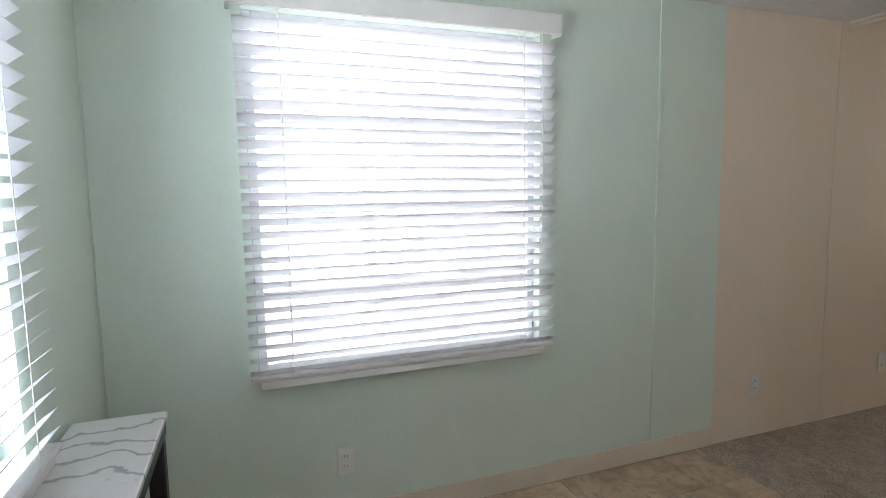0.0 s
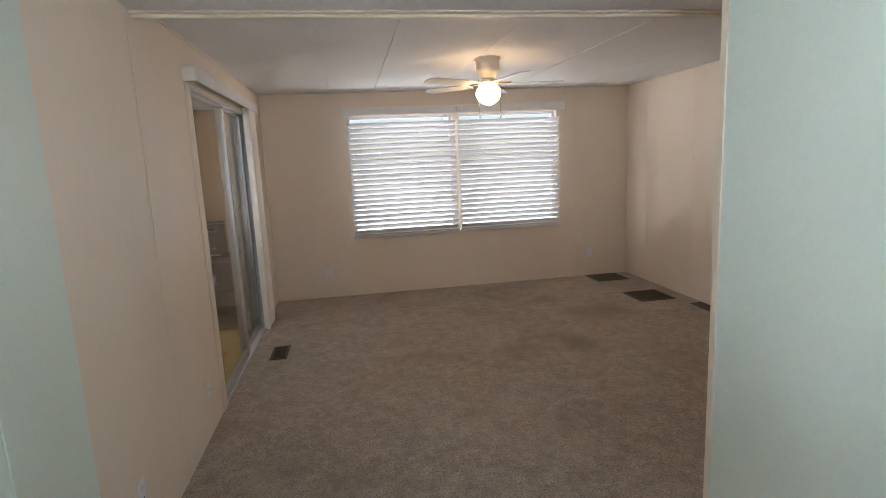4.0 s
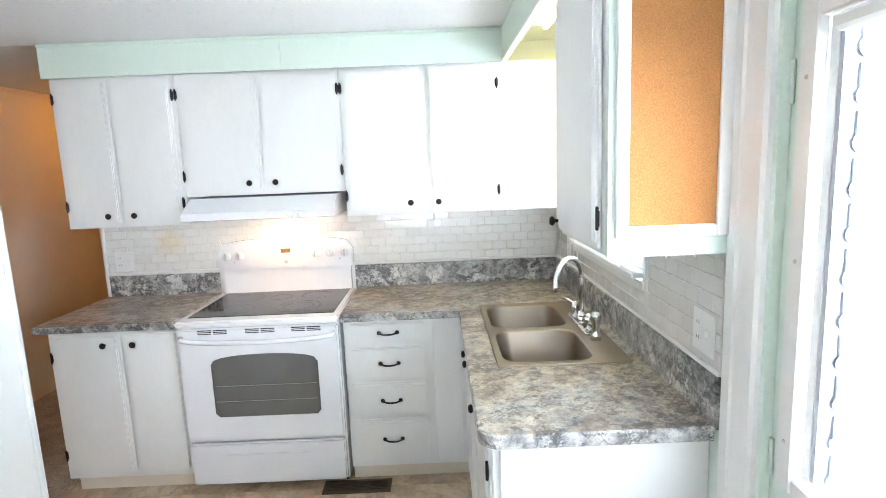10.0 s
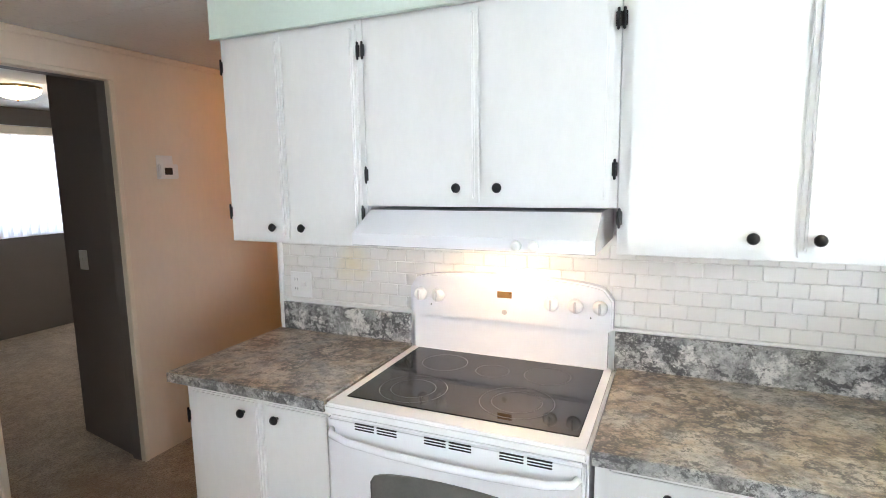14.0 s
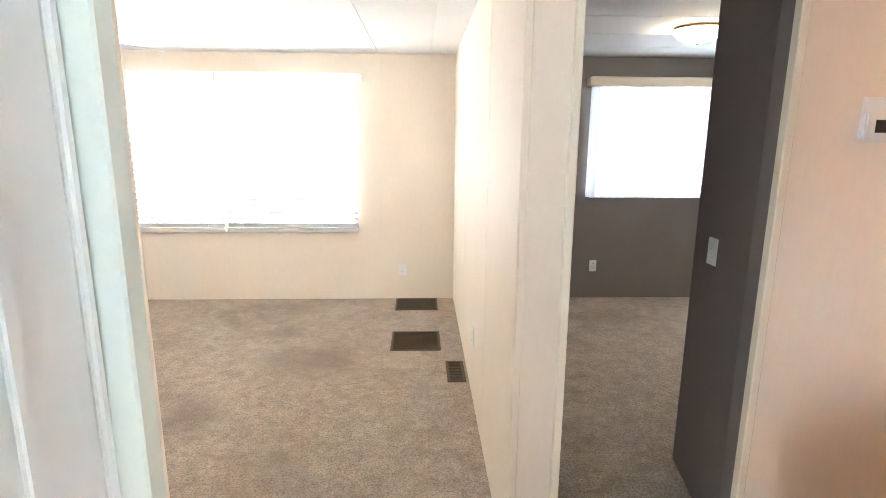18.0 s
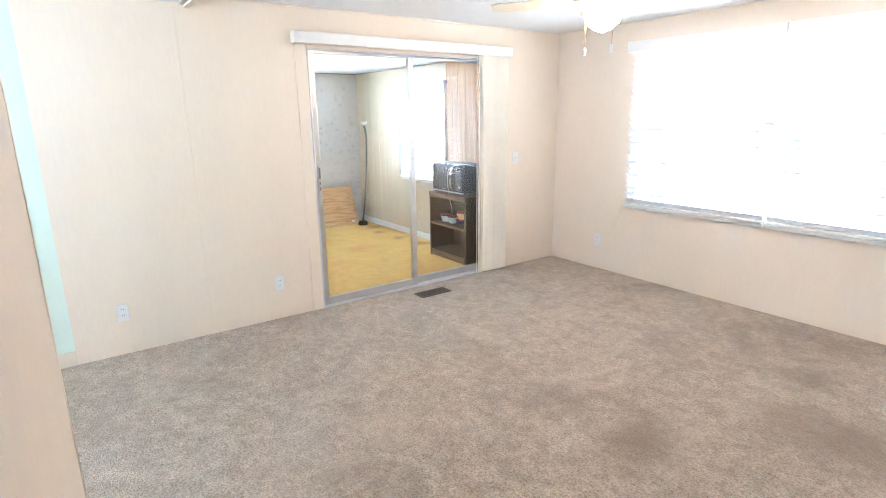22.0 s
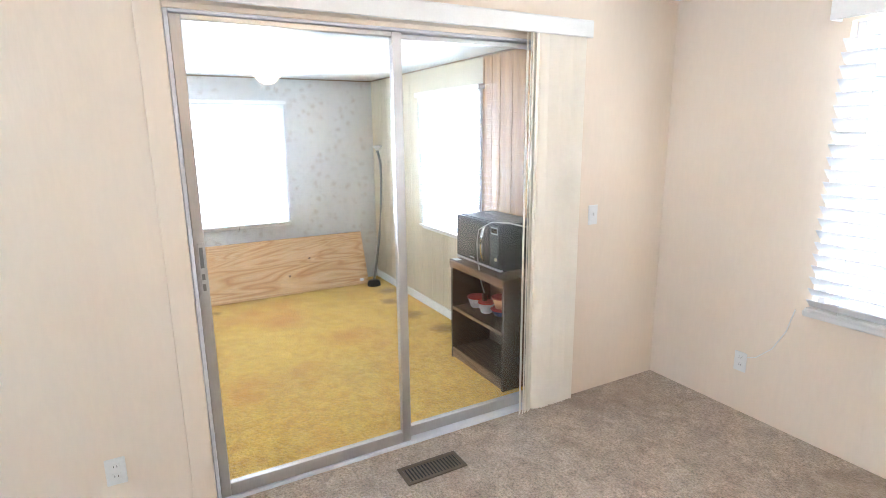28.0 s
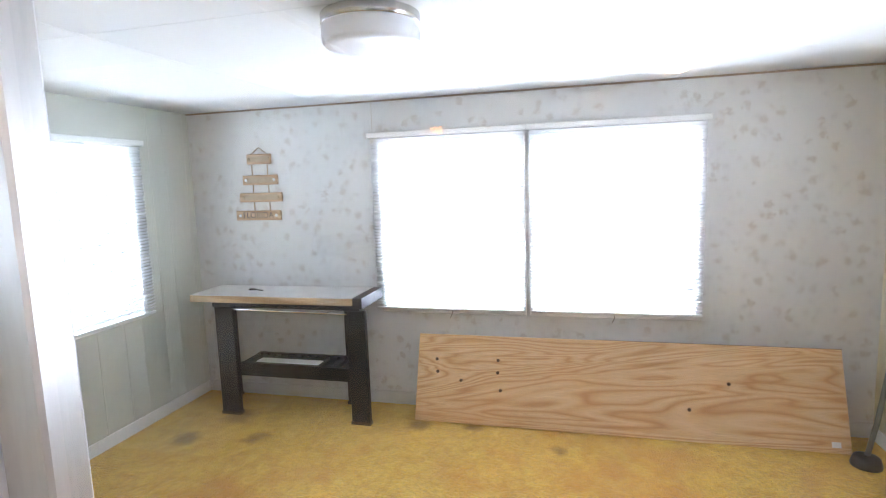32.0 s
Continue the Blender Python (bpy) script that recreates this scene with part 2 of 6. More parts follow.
def carpet(name, low, mid, high, spots, tuft, depth, speck=0.45, marks=(), dirt=()):
    m, nt, b = blank(name, 0.95)
    b.inputs["Sheen Weight"].default_value = 0.2
    v = place_of(nt)
    fine, clump = grain(nt, v, tuft, 2, 0.8), grain(nt, v, tuft * 0.3, 3, 0.75)
    patch, stain, trail = grain(nt, v, 9.0, 6, 0.75, 0.3), grain(nt, v, 1.1, 4, 0.65, 0.5), grain(nt, v, 3.0, 5, 0.7, 0.3)
    col = ramp(nt, patch, [(0.30, low), (0.5, mid), (0.70, high)])
    col = blend(nt, ramp(nt, clump, [(0.36, 0.7), (0.52, 0.0)]), col, low)
    col = blend(nt, ramp(nt, trail, [(0.50, 0.0), (0.72, 0.32)]), col, high)
    col = blend(nt, ramp(nt, fine, [(0.34, 1.0), (0.58, 0.0)]), col, blend(nt, 1.0, col, shade((1, 1, 1), speck), "MULTIPLY"))
    col = blend(nt, ramp(nt, stain, [(0.54, 0.0), (0.70, 0.6)]), col, spots)
    pale = grain(nt, v, 1.9, 5, 0.7, 0.8)
    col = blend(nt, ramp(nt, pale, [(0.52, 0.0), (0.72, 0.30)]), col, high)
    for x, y, r in marks:
        away = node(nt, "ShaderNodeVectorMath", )
        away.operation = "DISTANCE"
        away.inputs[1].default_value = (x, y, 0)
        nt.links.new(v, away.inputs[0])
        uneven = nt.nodes.new("ShaderNodeMath")
        uneven.operation = "MULTIPLY_ADD"
        uneven.inputs[1].default_value = 0.55
        nt.links.new(trail, uneven.inputs[0])
        nt.links.new(away.outputs["Value"], uneven.inputs[2])
        col = blend(nt, ramp(nt, uneven.outputs[0], [(0.22, 0.9), (0.27 + r, 0.0)]), col, spots)
    for x, y, r in dirt:
        away = node(nt, "ShaderNodeVectorMath")
        away.operation = "DISTANCE"
        away.inputs[1].default_value = (x, y, 0)
        nt.links.new(v, away.inputs[0])
        uneven = nt.nodes.new("ShaderNodeMath")
        uneven.operation = "MULTIPLY_ADD"
        uneven.inputs[1].default_value = 0.12
        nt.links.new(patch, uneven.inputs[0])
        nt.links.new(away.outputs["Value"], uneven.inputs[2])
        col = blend(nt, ramp(nt, uneven.outputs[0], [(0.05 + r * 0.9, 0.8), (0.065 + r * 1.9, 0.0)]), col, shade(low, 0.42))
    nt.links.new(col, b.inputs["Base Color"])
    bump(nt, b, blend(nt, 0.4, fine, clump), depth, 0.02)
    return m


CARPET = carpet("brown_grey_carpet", (0.34, 0.265, 0.195), (0.50, 0.40, 0.30), (0.65, 0.54, 0.42), (0.23, 0.17, 0.12), 85, 1.0, 0.50, [(3.27, -1.5, 0.42), (2.7, -2.3, 0.35), (2.95, -1.0, 0.22)])
SHAG = carpet("gold_shag_carpet", (0.60, 0.33, 0.040), (0.70, 0.42, 0.058), (0.77, 0.50, 0.09), (0.52, 0.22, 0.028), 60, 1.0, 0.72, [(-2.2, -2.0, 0.30), (-1.9, -4.2, 0.25), (-2.75, -1.84, 0.26), (-1.62, -1.58, 0.24), (-2.51, -2.19, 0.22)], [(-2.25, -0.955, 0.055), (-1.80, -0.93, 0.06), (-2.59, -0.83, 0.07), (-2.54, -4.31, 0.05), (-2.92, -3.01, 0.04), (-2.71, -2.46, 0.03), (-2.80, -4.62, 0.08), (-2.45, -4.75, 0.06), (-1.35, -0.86, 0.07), (-2.88, -3.35, 0.05)])


def vinyl_material():
    m, nt, b = blank("mottled_vinyl_tile", 0.42)
    info = nt.nodes.new("ShaderNodeObjectInfo")
    v = place_of(nt)
    add = nt.nodes.new("ShaderNodeVectorMath")
    nt.links.new(v, add.inputs[0])
    sc = nt.nodes.new("ShaderNodeVectorMath")
    sc.operation = "SCALE"
    comb = nt.nodes.new("ShaderNodeCombineXYZ")
    nt.links.new(info.outputs["Random"], comb.inputs[0])
    nt.links.new(info.outputs["Random"], comb.inputs[1])
    nt.links.new(comb.outputs[0], sc.inputs[0])
    sc.inputs["Scale"].default_value = 37.0
    nt.links.new(sc.outputs[0], add.inputs[1])
    v = add.outputs[0]
    a, c = grain(nt, v, 5, 6, 0.62, 0.8), grain(nt, v, 22, 4, 0.7)
    col = ramp(nt, a, [(0.30, (0.31, 0.235, 0.165)), (0.46, (0.45, 0.34, 0.235)), (0.56, (0.57, 0.43, 0.295)), (0.70, (0.60, 0.52, 0.42))])
    col = blend(nt, ramp(nt, c, [(0.36, 0.55), (0.50, 0.0)]), col, (0.28, 0.205, 0.14))
    col = blend(nt, 1.0, col, ramp(nt, info.outputs["Random"], [(0, 0.97), (1, 1.1)]), "MULTIPLY")
    nt.links.new(col, b.inputs["Base Color"])
    bump(nt, b, a, 0.1, 0.004)
    return m


VINYL = vinyl_material()
VINYLJOINT = paint("vinyl_joint", (0.40, 0.315, 0.225), 0.6, 0.1, 8, 0.0)


def granite_material(name, warm, pale, dark):
    """Printed granite: beige and grey clouds, pale crystals, a net of thin broken dark veins, fine speckle."""
    m, nt, b = blank(name, 0.33)
    tc, mp = nt.nodes.new("ShaderNodeTexCoord"), nt.nodes.new("ShaderNodeMapping")
    mp.inputs["Rotation"].default_value = (0.3, 0.2, radians(32))
    mp.inputs["Scale"].default_value = (1.0, 0.86, 1.0)
    nt.links.new(tc.outputs["Object"], mp.inputs[0])
    v = mp.outputs[0]
    cloud, mid, fine = grain(nt, v, 4.6, 6, 0.65, 0.1), grain(nt, v, 18, 9, 0.75, 0.1), grain(nt, v, 140, 3, 0.7)
    beige = ramp(nt, mid, [(0.33, (0.13, 0.10, 0.075)), (0.45, (0.26, 0.205, 0.155)), (0.55, (0.40, 0.33, 0.255)), (0.68, (0.55, 0.485, 0.395))])
    grey = ramp(nt, mid, [(0.33, (0.12, 0.12, 0.122)), (0.45, (0.27, 0.268, 0.26)), (0.55, (0.42, 0.415, 0.395)), (0.68, (0.62, 0.61, 0.585))])
    col = blend(nt, ramp(nt, cloud, [(0.50 - warm, 0.0), (0.62 - warm, 1.0)]), grey, beige)
    crystal = grain(nt, v, 7.5, 8, 0.70, 0.3)
    col = blend(nt, ramp(nt, crystal, [(0.52, 0.0), (0.58, pale)]), col, (0.70, 0.68, 0.64))

    def vein(scale, thin, hold, strength):
        off = nt.nodes.new("ShaderNodeMath")
        off.operation = "SUBTRACT"
        off.inputs[1].default_value = 0.5
        nt.links.new(grain(nt, v, scale, 8, 0.70, 0.15), off.inputs[0])
        size = nt.nodes.new("ShaderNodeMath")
        size.operation = "ABSOLUTE"
        nt.links.new(off.outputs[0], size.inputs[0])
        line = ramp(nt, size.outputs[0], [(0.0, 1.0), (thin * 0.4, 0.8), (thin, 0.0)])
        where = ramp(nt, grain(nt, v, scale * 0.8, 3, 0.6), [(hold, 0.0), (hold + 0.10, strength)])
        return blend(nt, 1.0, line, where, "MULTIPLY")
    col = blend(nt, vein(6.0, 0.040, 0.44, dark), col, (0.05, 0.05, 0.053))
    col = blend(nt, vein(15.0, 0.034, 0.47, dark * 0.9), col, (0.06, 0.058, 0.058))
    blot = ramp(nt, grain(nt, v, 26, 7, 0.75, 0.1), [(0.555, 0.0), (0.61, dark * 0.9)])
    col = blend(nt, blot, col, (0.06, 0.06, 0.064))
    col = blend(nt, ramp(nt, fine, [(0.36, 0.55), (0.46, 0.0)]), col, (0.10, 0.095, 0.09))
    nt.links.new(col, b.inputs["Base Color"])
    bump(nt, b, fine, 0.04, 0.002)
    return m


GRANITE = granite_material("grey_brown_granite_laminate", 0.12, 0.30, 0.9)
GRANITE_EDGE = granite_material("grey_granite_laminate_edge", -0.15, 0.9, 0.95)


def marble_material():
    m, nt, b = blank("white_marble_laminate", 0.2)
    v = place_of(nt)
    vein = node(nt, "ShaderNodeTexWave", Scale=3.0, Distortion=16.0, Detail=5.0)
    nt.links.new(v, vein.inputs["Vector"])
    col = blend(nt, ramp(nt, vein.outputs["Fac"], [(0.0, 0.7), (0.11, 0.0)]), (0.74, 0.73, 0.72), (0.30, 0.29, 0.29))
    nt.links.new(col, b.inputs["Base Color"])
    return m


MARBLE = marble_material()


def wood_material(name, dark, light, rough, along, ring=9.0, stretch=0.12, distort=4.0, coat=0.0):
    """Sawn wood; `along` is the axis of the grain (0 x, 1 y, 2 z)."""
    m, nt, b = blank(name, rough, 0, coat)
    s = [1.0, 1.0, 1.0]
    s[along] = stretch
    v = place_of(nt, tuple(s))
    warp = grain(nt, v, 2.2, 3, 0.5, 0.6)
    wave = node(nt, "ShaderNodeTexWave", Scale=ring, Distortion=distort, Detail=3.0)
    wave.bands_direction = "DIAGONAL"
    nt.links.new(v, wave.inputs["Vector"])
    fine = grain(nt, v, 90, 3, 0.6)
    col = blend(nt, ramp(nt, wave.outputs["Fac"], [(0.2, 0.0), (0.85, 1.0)]), light, dark)
    col = blend(nt, ramp(nt, warp, [(0.35, 0.0), (0.7, 0.5)]), col, dark)
    col = blend(nt, ramp(nt, fine, [(0.4, 0.0), (0.7, 0.35)]), col, shade(dark, 0.6))
    nt.links.new(col, b.inputs["Base Color"])
    bump(nt, b, fine, 0.1, 0.003)
    return m




def plywood_material():
    """Rotary-cut veneer: long wavering grain lines that close into eyes."""
    m, nt, b = blank("plywood", 0.6)
    v = place_of(nt, (1, 0.12, 1.15))
    field = grain(nt, v, 2.7, 3.0, 0.52, 0.7)
    lines = nt.nodes.new("ShaderNodeMath")
    lines.operation = "PINGPONG"
    lines.inputs[1].default_value = 0.016
    nt.links.new(field, lines.inputs[0])
    fine = grain(nt, v, 140, 3, 0.7)
    tone = grain(nt, v, 1.5, 3, 0.5)
    scale = nt.nodes.new("ShaderNodeMath")
    scale.operation = "MULTIPLY"
    scale.inputs[1].default_value = 62.0
    nt.links.new(lines.outputs[0], scale.inputs[0])
    col = ramp(nt, scale.outputs[0], [(0.0, (0.52, 0.28, 0.12)), (0.22, (0.63, 0.38, 0.175)), (0.45, (0.70, 0.46, 0.235)), (1.0, (0.76, 0.53, 0.30))])
    col = blend(nt, ramp(nt, tone, [(0.42, 0.0), (0.66, 0.55)]), col, (0.56, 0.30, 0.115))
    col = blend(nt, ramp(nt, fine, [(0.4, 0.0), (0.7, 0.3)]), col, (0.38, 0.20, 0.09))
    nt.links.new(col, b.inputs["Base Color"])
    return m


PLY = plywood_material()
WALNUT = wood_material("brown_wood_laminate", (0.070, 0.036, 0.016), (0.110, 0.058, 0.027), 0.5, 0, 12, 0.08, 2)
WALNUT_EDGE = wood_material("light_brown_edge_strip", (0.20, 0.11, 0.055), (0.30, 0.18, 0.10), 0.4, 0, 12, 0.08, 2)
BROWNPANEL = wood_material("brown_wall_panel", (0.39, 0.20, 0.065), (0.50, 0.28, 0.10), 0.45, 2, 7, 0.05, 2)
BOARD = wood_material("pale_sign_wood", (0.42, 0.27, 0.15), (0.62, 0.44, 0.28), 0.7, 1, 12, 0.1, 3)
TOPEDGE = wood_material("raw_wood_edge", (0.42, 0.27, 0.13), (0.66, 0.48, 0.28), 0.6, 1, 8, 0.08, 3)


def cork_material():
    m, nt, b = blank("cork", 0.85)
    v = place_of(nt)
    a, c = grain(nt, v, 260, 3, 0.7), grain(nt, v, 30, 4, 0.6)
    col = ramp(nt, a, [(0.32, (0.37, 0.155, 0.045)), (0.5, (0.45, 0.20, 0.062)), (0.68, (0.50, 0.245, 0.085))])
    col = blend(nt, ramp(nt, c, [(0.4, 0.0), (0.7, 0.35)]), col, (0.52, 0.24, 0.07))
    nt.links.new(col, b.inputs["Base Color"])
    bump(nt, b, a, 0.4, 0.003)
    return m


CORK = cork_material()


def wallpaper_material():
    """Faded print: pale ground, small brown-grey sprays in loose clumps, broad grey stains."""
    m, nt, b = blank("floral_wallpaper", 0.6)
    v = place_of(nt)
    petal, cloud, fleck = grain(nt, v, 58, 4, 0.7, 0.8), grain(nt, v, 1.8, 4, 0.6), grain(nt, v, 150, 2)
    col = blend(nt, ramp(nt, cloud, [(0.3, 0.0), (0.7, 1.0)]), (0.60, 0.595, 0.58), (0.68, 0.675, 0.66))
    for scale, tint, strength in ((11.0, (0.47, 0.42, 0.375), 0.7), (14.5, (0.50, 0.48, 0.465), 0.5)):
        cell = node(nt, "ShaderNodeTexVoronoi", Scale=scale)
        nt.links.new(v, cell.inputs["Vector"])
        reach = nt.nodes.new("ShaderNodeMath")
        reach.operation = "MULTIPLY_ADD"
        reach.inputs[1].default_value = 1.5
        nt.links.new(petal, reach.inputs[0])
        nt.links.new(cell.outputs["Distance"], reach.inputs[2])
        col = blend(nt, ramp(nt, reach.outputs[0], [(0.95, strength), (1.13, 0.0)]), col, tint)
    col = blend(nt, ramp(nt, fleck, [(0.36, 0.25), (0.5, 0.0)]), col, (0.45, 0.44, 0.42))
    nt.links.new(col, b.inputs["Base Color"])
    bump(nt, b, fleck, 0.06, 0.003)
    return m


WALLPAPER = wallpaper_material()


def thin_glass(name, tint=(1, 1, 1)):
    m, nt, b = blank(name)
    out = nt.nodes["Material Output"]
    nt.nodes.remove(b)
    clear = node(nt, "ShaderNodeBsdfTransparent", Color=(*tint, 1))
    gloss = node(nt, "ShaderNodeBsdfGlossy", Roughness=0.0)
    lw = node(nt, "ShaderNodeLayerWeight", Blend=0.5)
    power = nt.nodes.new("ShaderNodeMath")
    power.operation = "POWER"
    power.inputs[1].default_value = 5.0
    nt.links.new(lw.outputs["Facing"], power.inputs[0])
    gain = nt.nodes.new("ShaderNodeMath")
    gain.operation = "MULTIPLY_ADD"
    gain.inputs[1].default_value, gain.inputs[2].default_value = 0.95, 0.045
    nt.links.new(power.outputs[0], gain.inputs[0])
    mix = nt.nodes.new("ShaderNodeMixShader")
    nt.links.new(gain.outputs[0], mix.inputs[0])
    nt.links.new(clear.outputs[0], mix.inputs[1])
    nt.links.new(gloss.outputs[0], mix.inputs[2])
    nt.links.new(mix.outputs[0], out.inputs[0])
    return m


GLASS = thin_glass("window_glass", (0.97, 0.98, 0.98))
SMOKED = paint("smoked_oven_glass", (0.13, 0.13, 0.122), 0.05, 0.1, 5, 0.0, coat=0.5)
HOBGLASS = paint("black_ceramic_glass", (0.008, 0.008, 0.010), 0.06, 0.1, 5, 0.0)


def slat_material(name, c, through_light):
    """Thin white plastic that lets some light through."""
    m, nt, b = blank(name, 0.45)
    v = place_of(nt)
    col = blend(nt, ramp(nt, grain(nt, v, 12), [(0.3, 0.0), (0.7, 1.0)]), shade(c, 0.96), c)
    nt.links.new(col, b.inputs["Base Color"])
    tr = nt.nodes.new("ShaderNodeBsdfTranslucent")
    nt.links.new(col, tr.inputs[0])
    mix = nt.nodes.new("ShaderNodeMixShader")
    mix.inputs[0].default_value = through_light
    nt.links.new(b.outputs[0], mix.inputs[1])
    nt.links.new(tr.outputs[0], mix.inputs[2])
    nt.links.new(mix.outputs[0], nt.nodes["Material Output"].inputs[0])
    return m


VANE = slat_material("white_vertical_vane", (0.86, 0.86, 0.88), 0.4)
SLAT = slat_material("white_blind_slat", (0.84, 0.84, 0.86), 0.18)
SLAT_THICK = slat_material("thick_white_blind_slat", (0.82, 0.82, 0.83), 0.08)
VINYLBLIND = paint("cream_vinyl_slat", (0.90, 0.85, 0.74), 0.4, 0.03, 4, 0.03, 40)
MINISLAT = slat_material("white_mini_slat", (0.84, 0.84, 0.84), 0.35)


def glow(name, c, strength):
    m, nt, b = blank(name, 0.4)
    b.inputs["Base Color"].default_value = (0.85, 0.85, 0.85, 1)
    b.inputs["Emission Color"].default_value = (*c, 1)
    b.inputs["Emission Strength"].default_value = strength
    return m


FANGLOW = glow("lit_fan_globe", (1.0, 0.66, 0.36), 22.0)
HOODGLOW = glow("lit_hood_lens", (1.0, 0.60, 0.30), 17.0)
DOMEGLOW = glow("lit_ceiling_dome", (1.0, 0.78, 0.50), 13.0)
HALLGLOW = glow("lit_hall_dome", (1.0, 0.42, 0.08), 6.3)
TUBEGLOW = glow("lit_valance_tube", (1.0, 0.80, 0.34), 60.0)
# emission of the panel outside the dining window; it also lights the rooms
BACKGLOW = glow("glowing_backdrop", (0.97, 0.98, 1.0), 11.5)
OPAL = paint("opal_plastic", (0.80, 0.80, 0.84), 0.3, 0.02, 5, 0.0)
DISPLAY = paint("amber_display", (0.22, 0.11, 0.025), 0.3, 0.1, 30, 0.0)

# ---- building helpers ----
ORIGIN = {}


def thing(name, at, label, category, group="", kind=""):
    """An Empty at the base of a thing; its parts are built in world places."""
    ob = new(name)
    ob.location = at
    ob.empty_display_size = 0.1
    ORIGIN[ob.name] = Vector(at)
    return tagged(ob, label, category, group, kind)


def part(name, bm, material, parent=None, label="", smooth=False):
    """Links a bmesh, built in world places, as one mesh object under a thing or a part."""
    at = ORIGIN[parent.name] if parent else Vector((0, 0, 0))
    if at.length:
        bmesh.ops.translate(bm, verts=bm.verts[:], vec=-at)
    me = bpy.data.meshes.new(name)
    bm.to_mesh(me)
    bm.free()
    me.materials.append(material)
    if smooth:
        me.polygons.foreach_set("use_smooth", [True] * len(me.polygons))
    ob = new(name, me)
    ob.parent = parent
    ORIGIN[ob.name] = at
    return tagged(ob, label)


def box(bm, x0, x1, y0, y1, z0, z1, r=0.0, seg=1):
    got = bmesh.ops.create_cube(bm, size=1.0, matrix=Matrix.LocRotScale(((x0 + x1) / 2, (y0 + y1) / 2, (z0 + z1) / 2), None, (abs(x1 - x0), abs(y1 - y0), abs(z1 - z0))))
    r = min(r, 0.45 * min(abs(x1 - x0), abs(y1 - y0), abs(z1 - z0)))
    if r > 0:
        edges = list({e for v in got["verts"] for e in v.link_edges})
        bmesh.ops.bevel(bm, geom=edges, offset=r, segments=seg, affect="EDGES", clamp_overlap=True)
    return bm


def block(name, b, material, parent=None, label="", r=0.0, seg=1):
    return part(name, box(bmesh.new(), *b, r, seg), material, parent, label)


def blocks(name, many, material, parent=None, label="", r=0.0):
    bm = bmesh.new()
    for b in many:
        box(bm, *b, r)
    return part(name, bm, material, parent, label)


def turned(bm, m):
    bmesh.ops.transform(bm, matrix=m, verts=bm.verts[:])
    return bm


def lathe(profile, at, axis="z", seg=20):
    """A turned body from (radius, height) pairs, along an axis, at a place."""
    bm = bmesh.new()
    rings = []
    for r, h in profile:
        rings.append([bm.verts.new((r * math.cos(2 * math.pi * i / seg), r * math.sin(2 * math.pi * i / seg), h)) for i in range(seg)])
    for a, b in zip(rings, rings[1:]):
        for i in range(seg):
            bm.faces.new((a[i], a[(i + 1) % seg], b[(i + 1) % seg], b[i]))
    bm.faces.new(rings[0][::-1])
    bm.faces.new(rings[-1])
    bmesh.ops.remove_doubles(bm, verts=bm.verts[:], dist=1e-5)
    turn = {"z": (0, 0, 0), "x": (0, 90, 0), "-x": (0, -90, 0), "y": (-90, 0, 0), "-y": (90, 0, 0), "-z": (180, 0, 0)}[axis]
    return turned(bm, pose(*at, *turn))


def tube(points, r, seg=8):
    """A round bar through points."""
    bm = bmesh.new()
    pts = [Vector(p) for p in points]
    rings = []
    for i, p in enumerate(pts):
        d = (pts[min(i + 1, len(pts) - 1)] - pts[max(i - 1, 0)]).normalized()
        side = d.cross(Vector((0, 0, 1)))
        if side.length < 0.1:
            side = d.cross(Vector((0, 1, 0)))
        side.normalize()
        up = d.cross(side)
        rings.append([bm.verts.new(p + side * r * math.cos(2 * math.pi * k / seg) + up * r * math.sin(2 * math.pi * k / seg)) for k in range(seg)])
    for a, b in zip(rings, rings[1:]):
        for k in range(seg):
            bm.faces.new((a[k], a[(k + 1) % seg], b[(k + 1) % seg], b[k]))
    bm.faces.new(rings[0])
    bm.faces.new(rings[-1][::-1])
    bmesh.ops.recalc_face_normals(bm, faces=bm.faces[:])
    return bm


def prism(profile, axis, a, b):
    """A body with a constant outline. axis 'y': outline of (x, z), from y = a to b; 'x': outline of (y, z)."""
    bm = bmesh.new()

    def put(u, w, t):
        return bm.verts.new((u, t, w) if axis == "y" else (t, u, w) if axis == "x" else (u, w, t))
    lo, hi = [put(u, w, a) for u, w in profile], [put(u, w, b) for u, w in profile]
    n = len(profile)
    for i in range(n):
        bm.faces.new((lo[i], lo[(i + 1) % n], hi[(i + 1) % n], hi[i]))
    bm.faces.new(lo[::-1])
    bm.faces.new(hi)
    bmesh.ops.recalc_face_normals(bm, faces=bm.faces[:])
    return bm


def wall(name, axis, face, thick, u0, u1, z0, z1, material, holes=(), label=""):
    """A wall across an axis: from its face, `thick` away, u0 to u1 along, with holes (u0, u1, z0, z1)."""
    bm = bmesh.new()
    us = sorted({u0, u1, *[h[0] for h in holes], *[h[1] for h in holes]})
    for a, b in zip(us, us[1:]):
        cuts = sorted([(h[2], h[3]) for h in holes if h[0] <= a and h[1] >= b])
        z = z0
        for lo, hi in cuts + [(z1, z1)]:
            if lo - z > 1e-4:
                if axis == "x":
                    box(bm, face, face + thick, a, b, z, lo)
                else:
                    box(bm, a, b, face, face + thick, z, lo)
            z = hi
    bmesh.ops.remove_doubles(bm, verts=bm.verts[:], dist=1e-5)
    return tagged(part(name, bm, material), label, "wall", kind="structure")


def strip(name, b, material, label, r=0.0, category="trim"):
    return tagged(block(name, b, material, r=r), label, category, kind="structure")


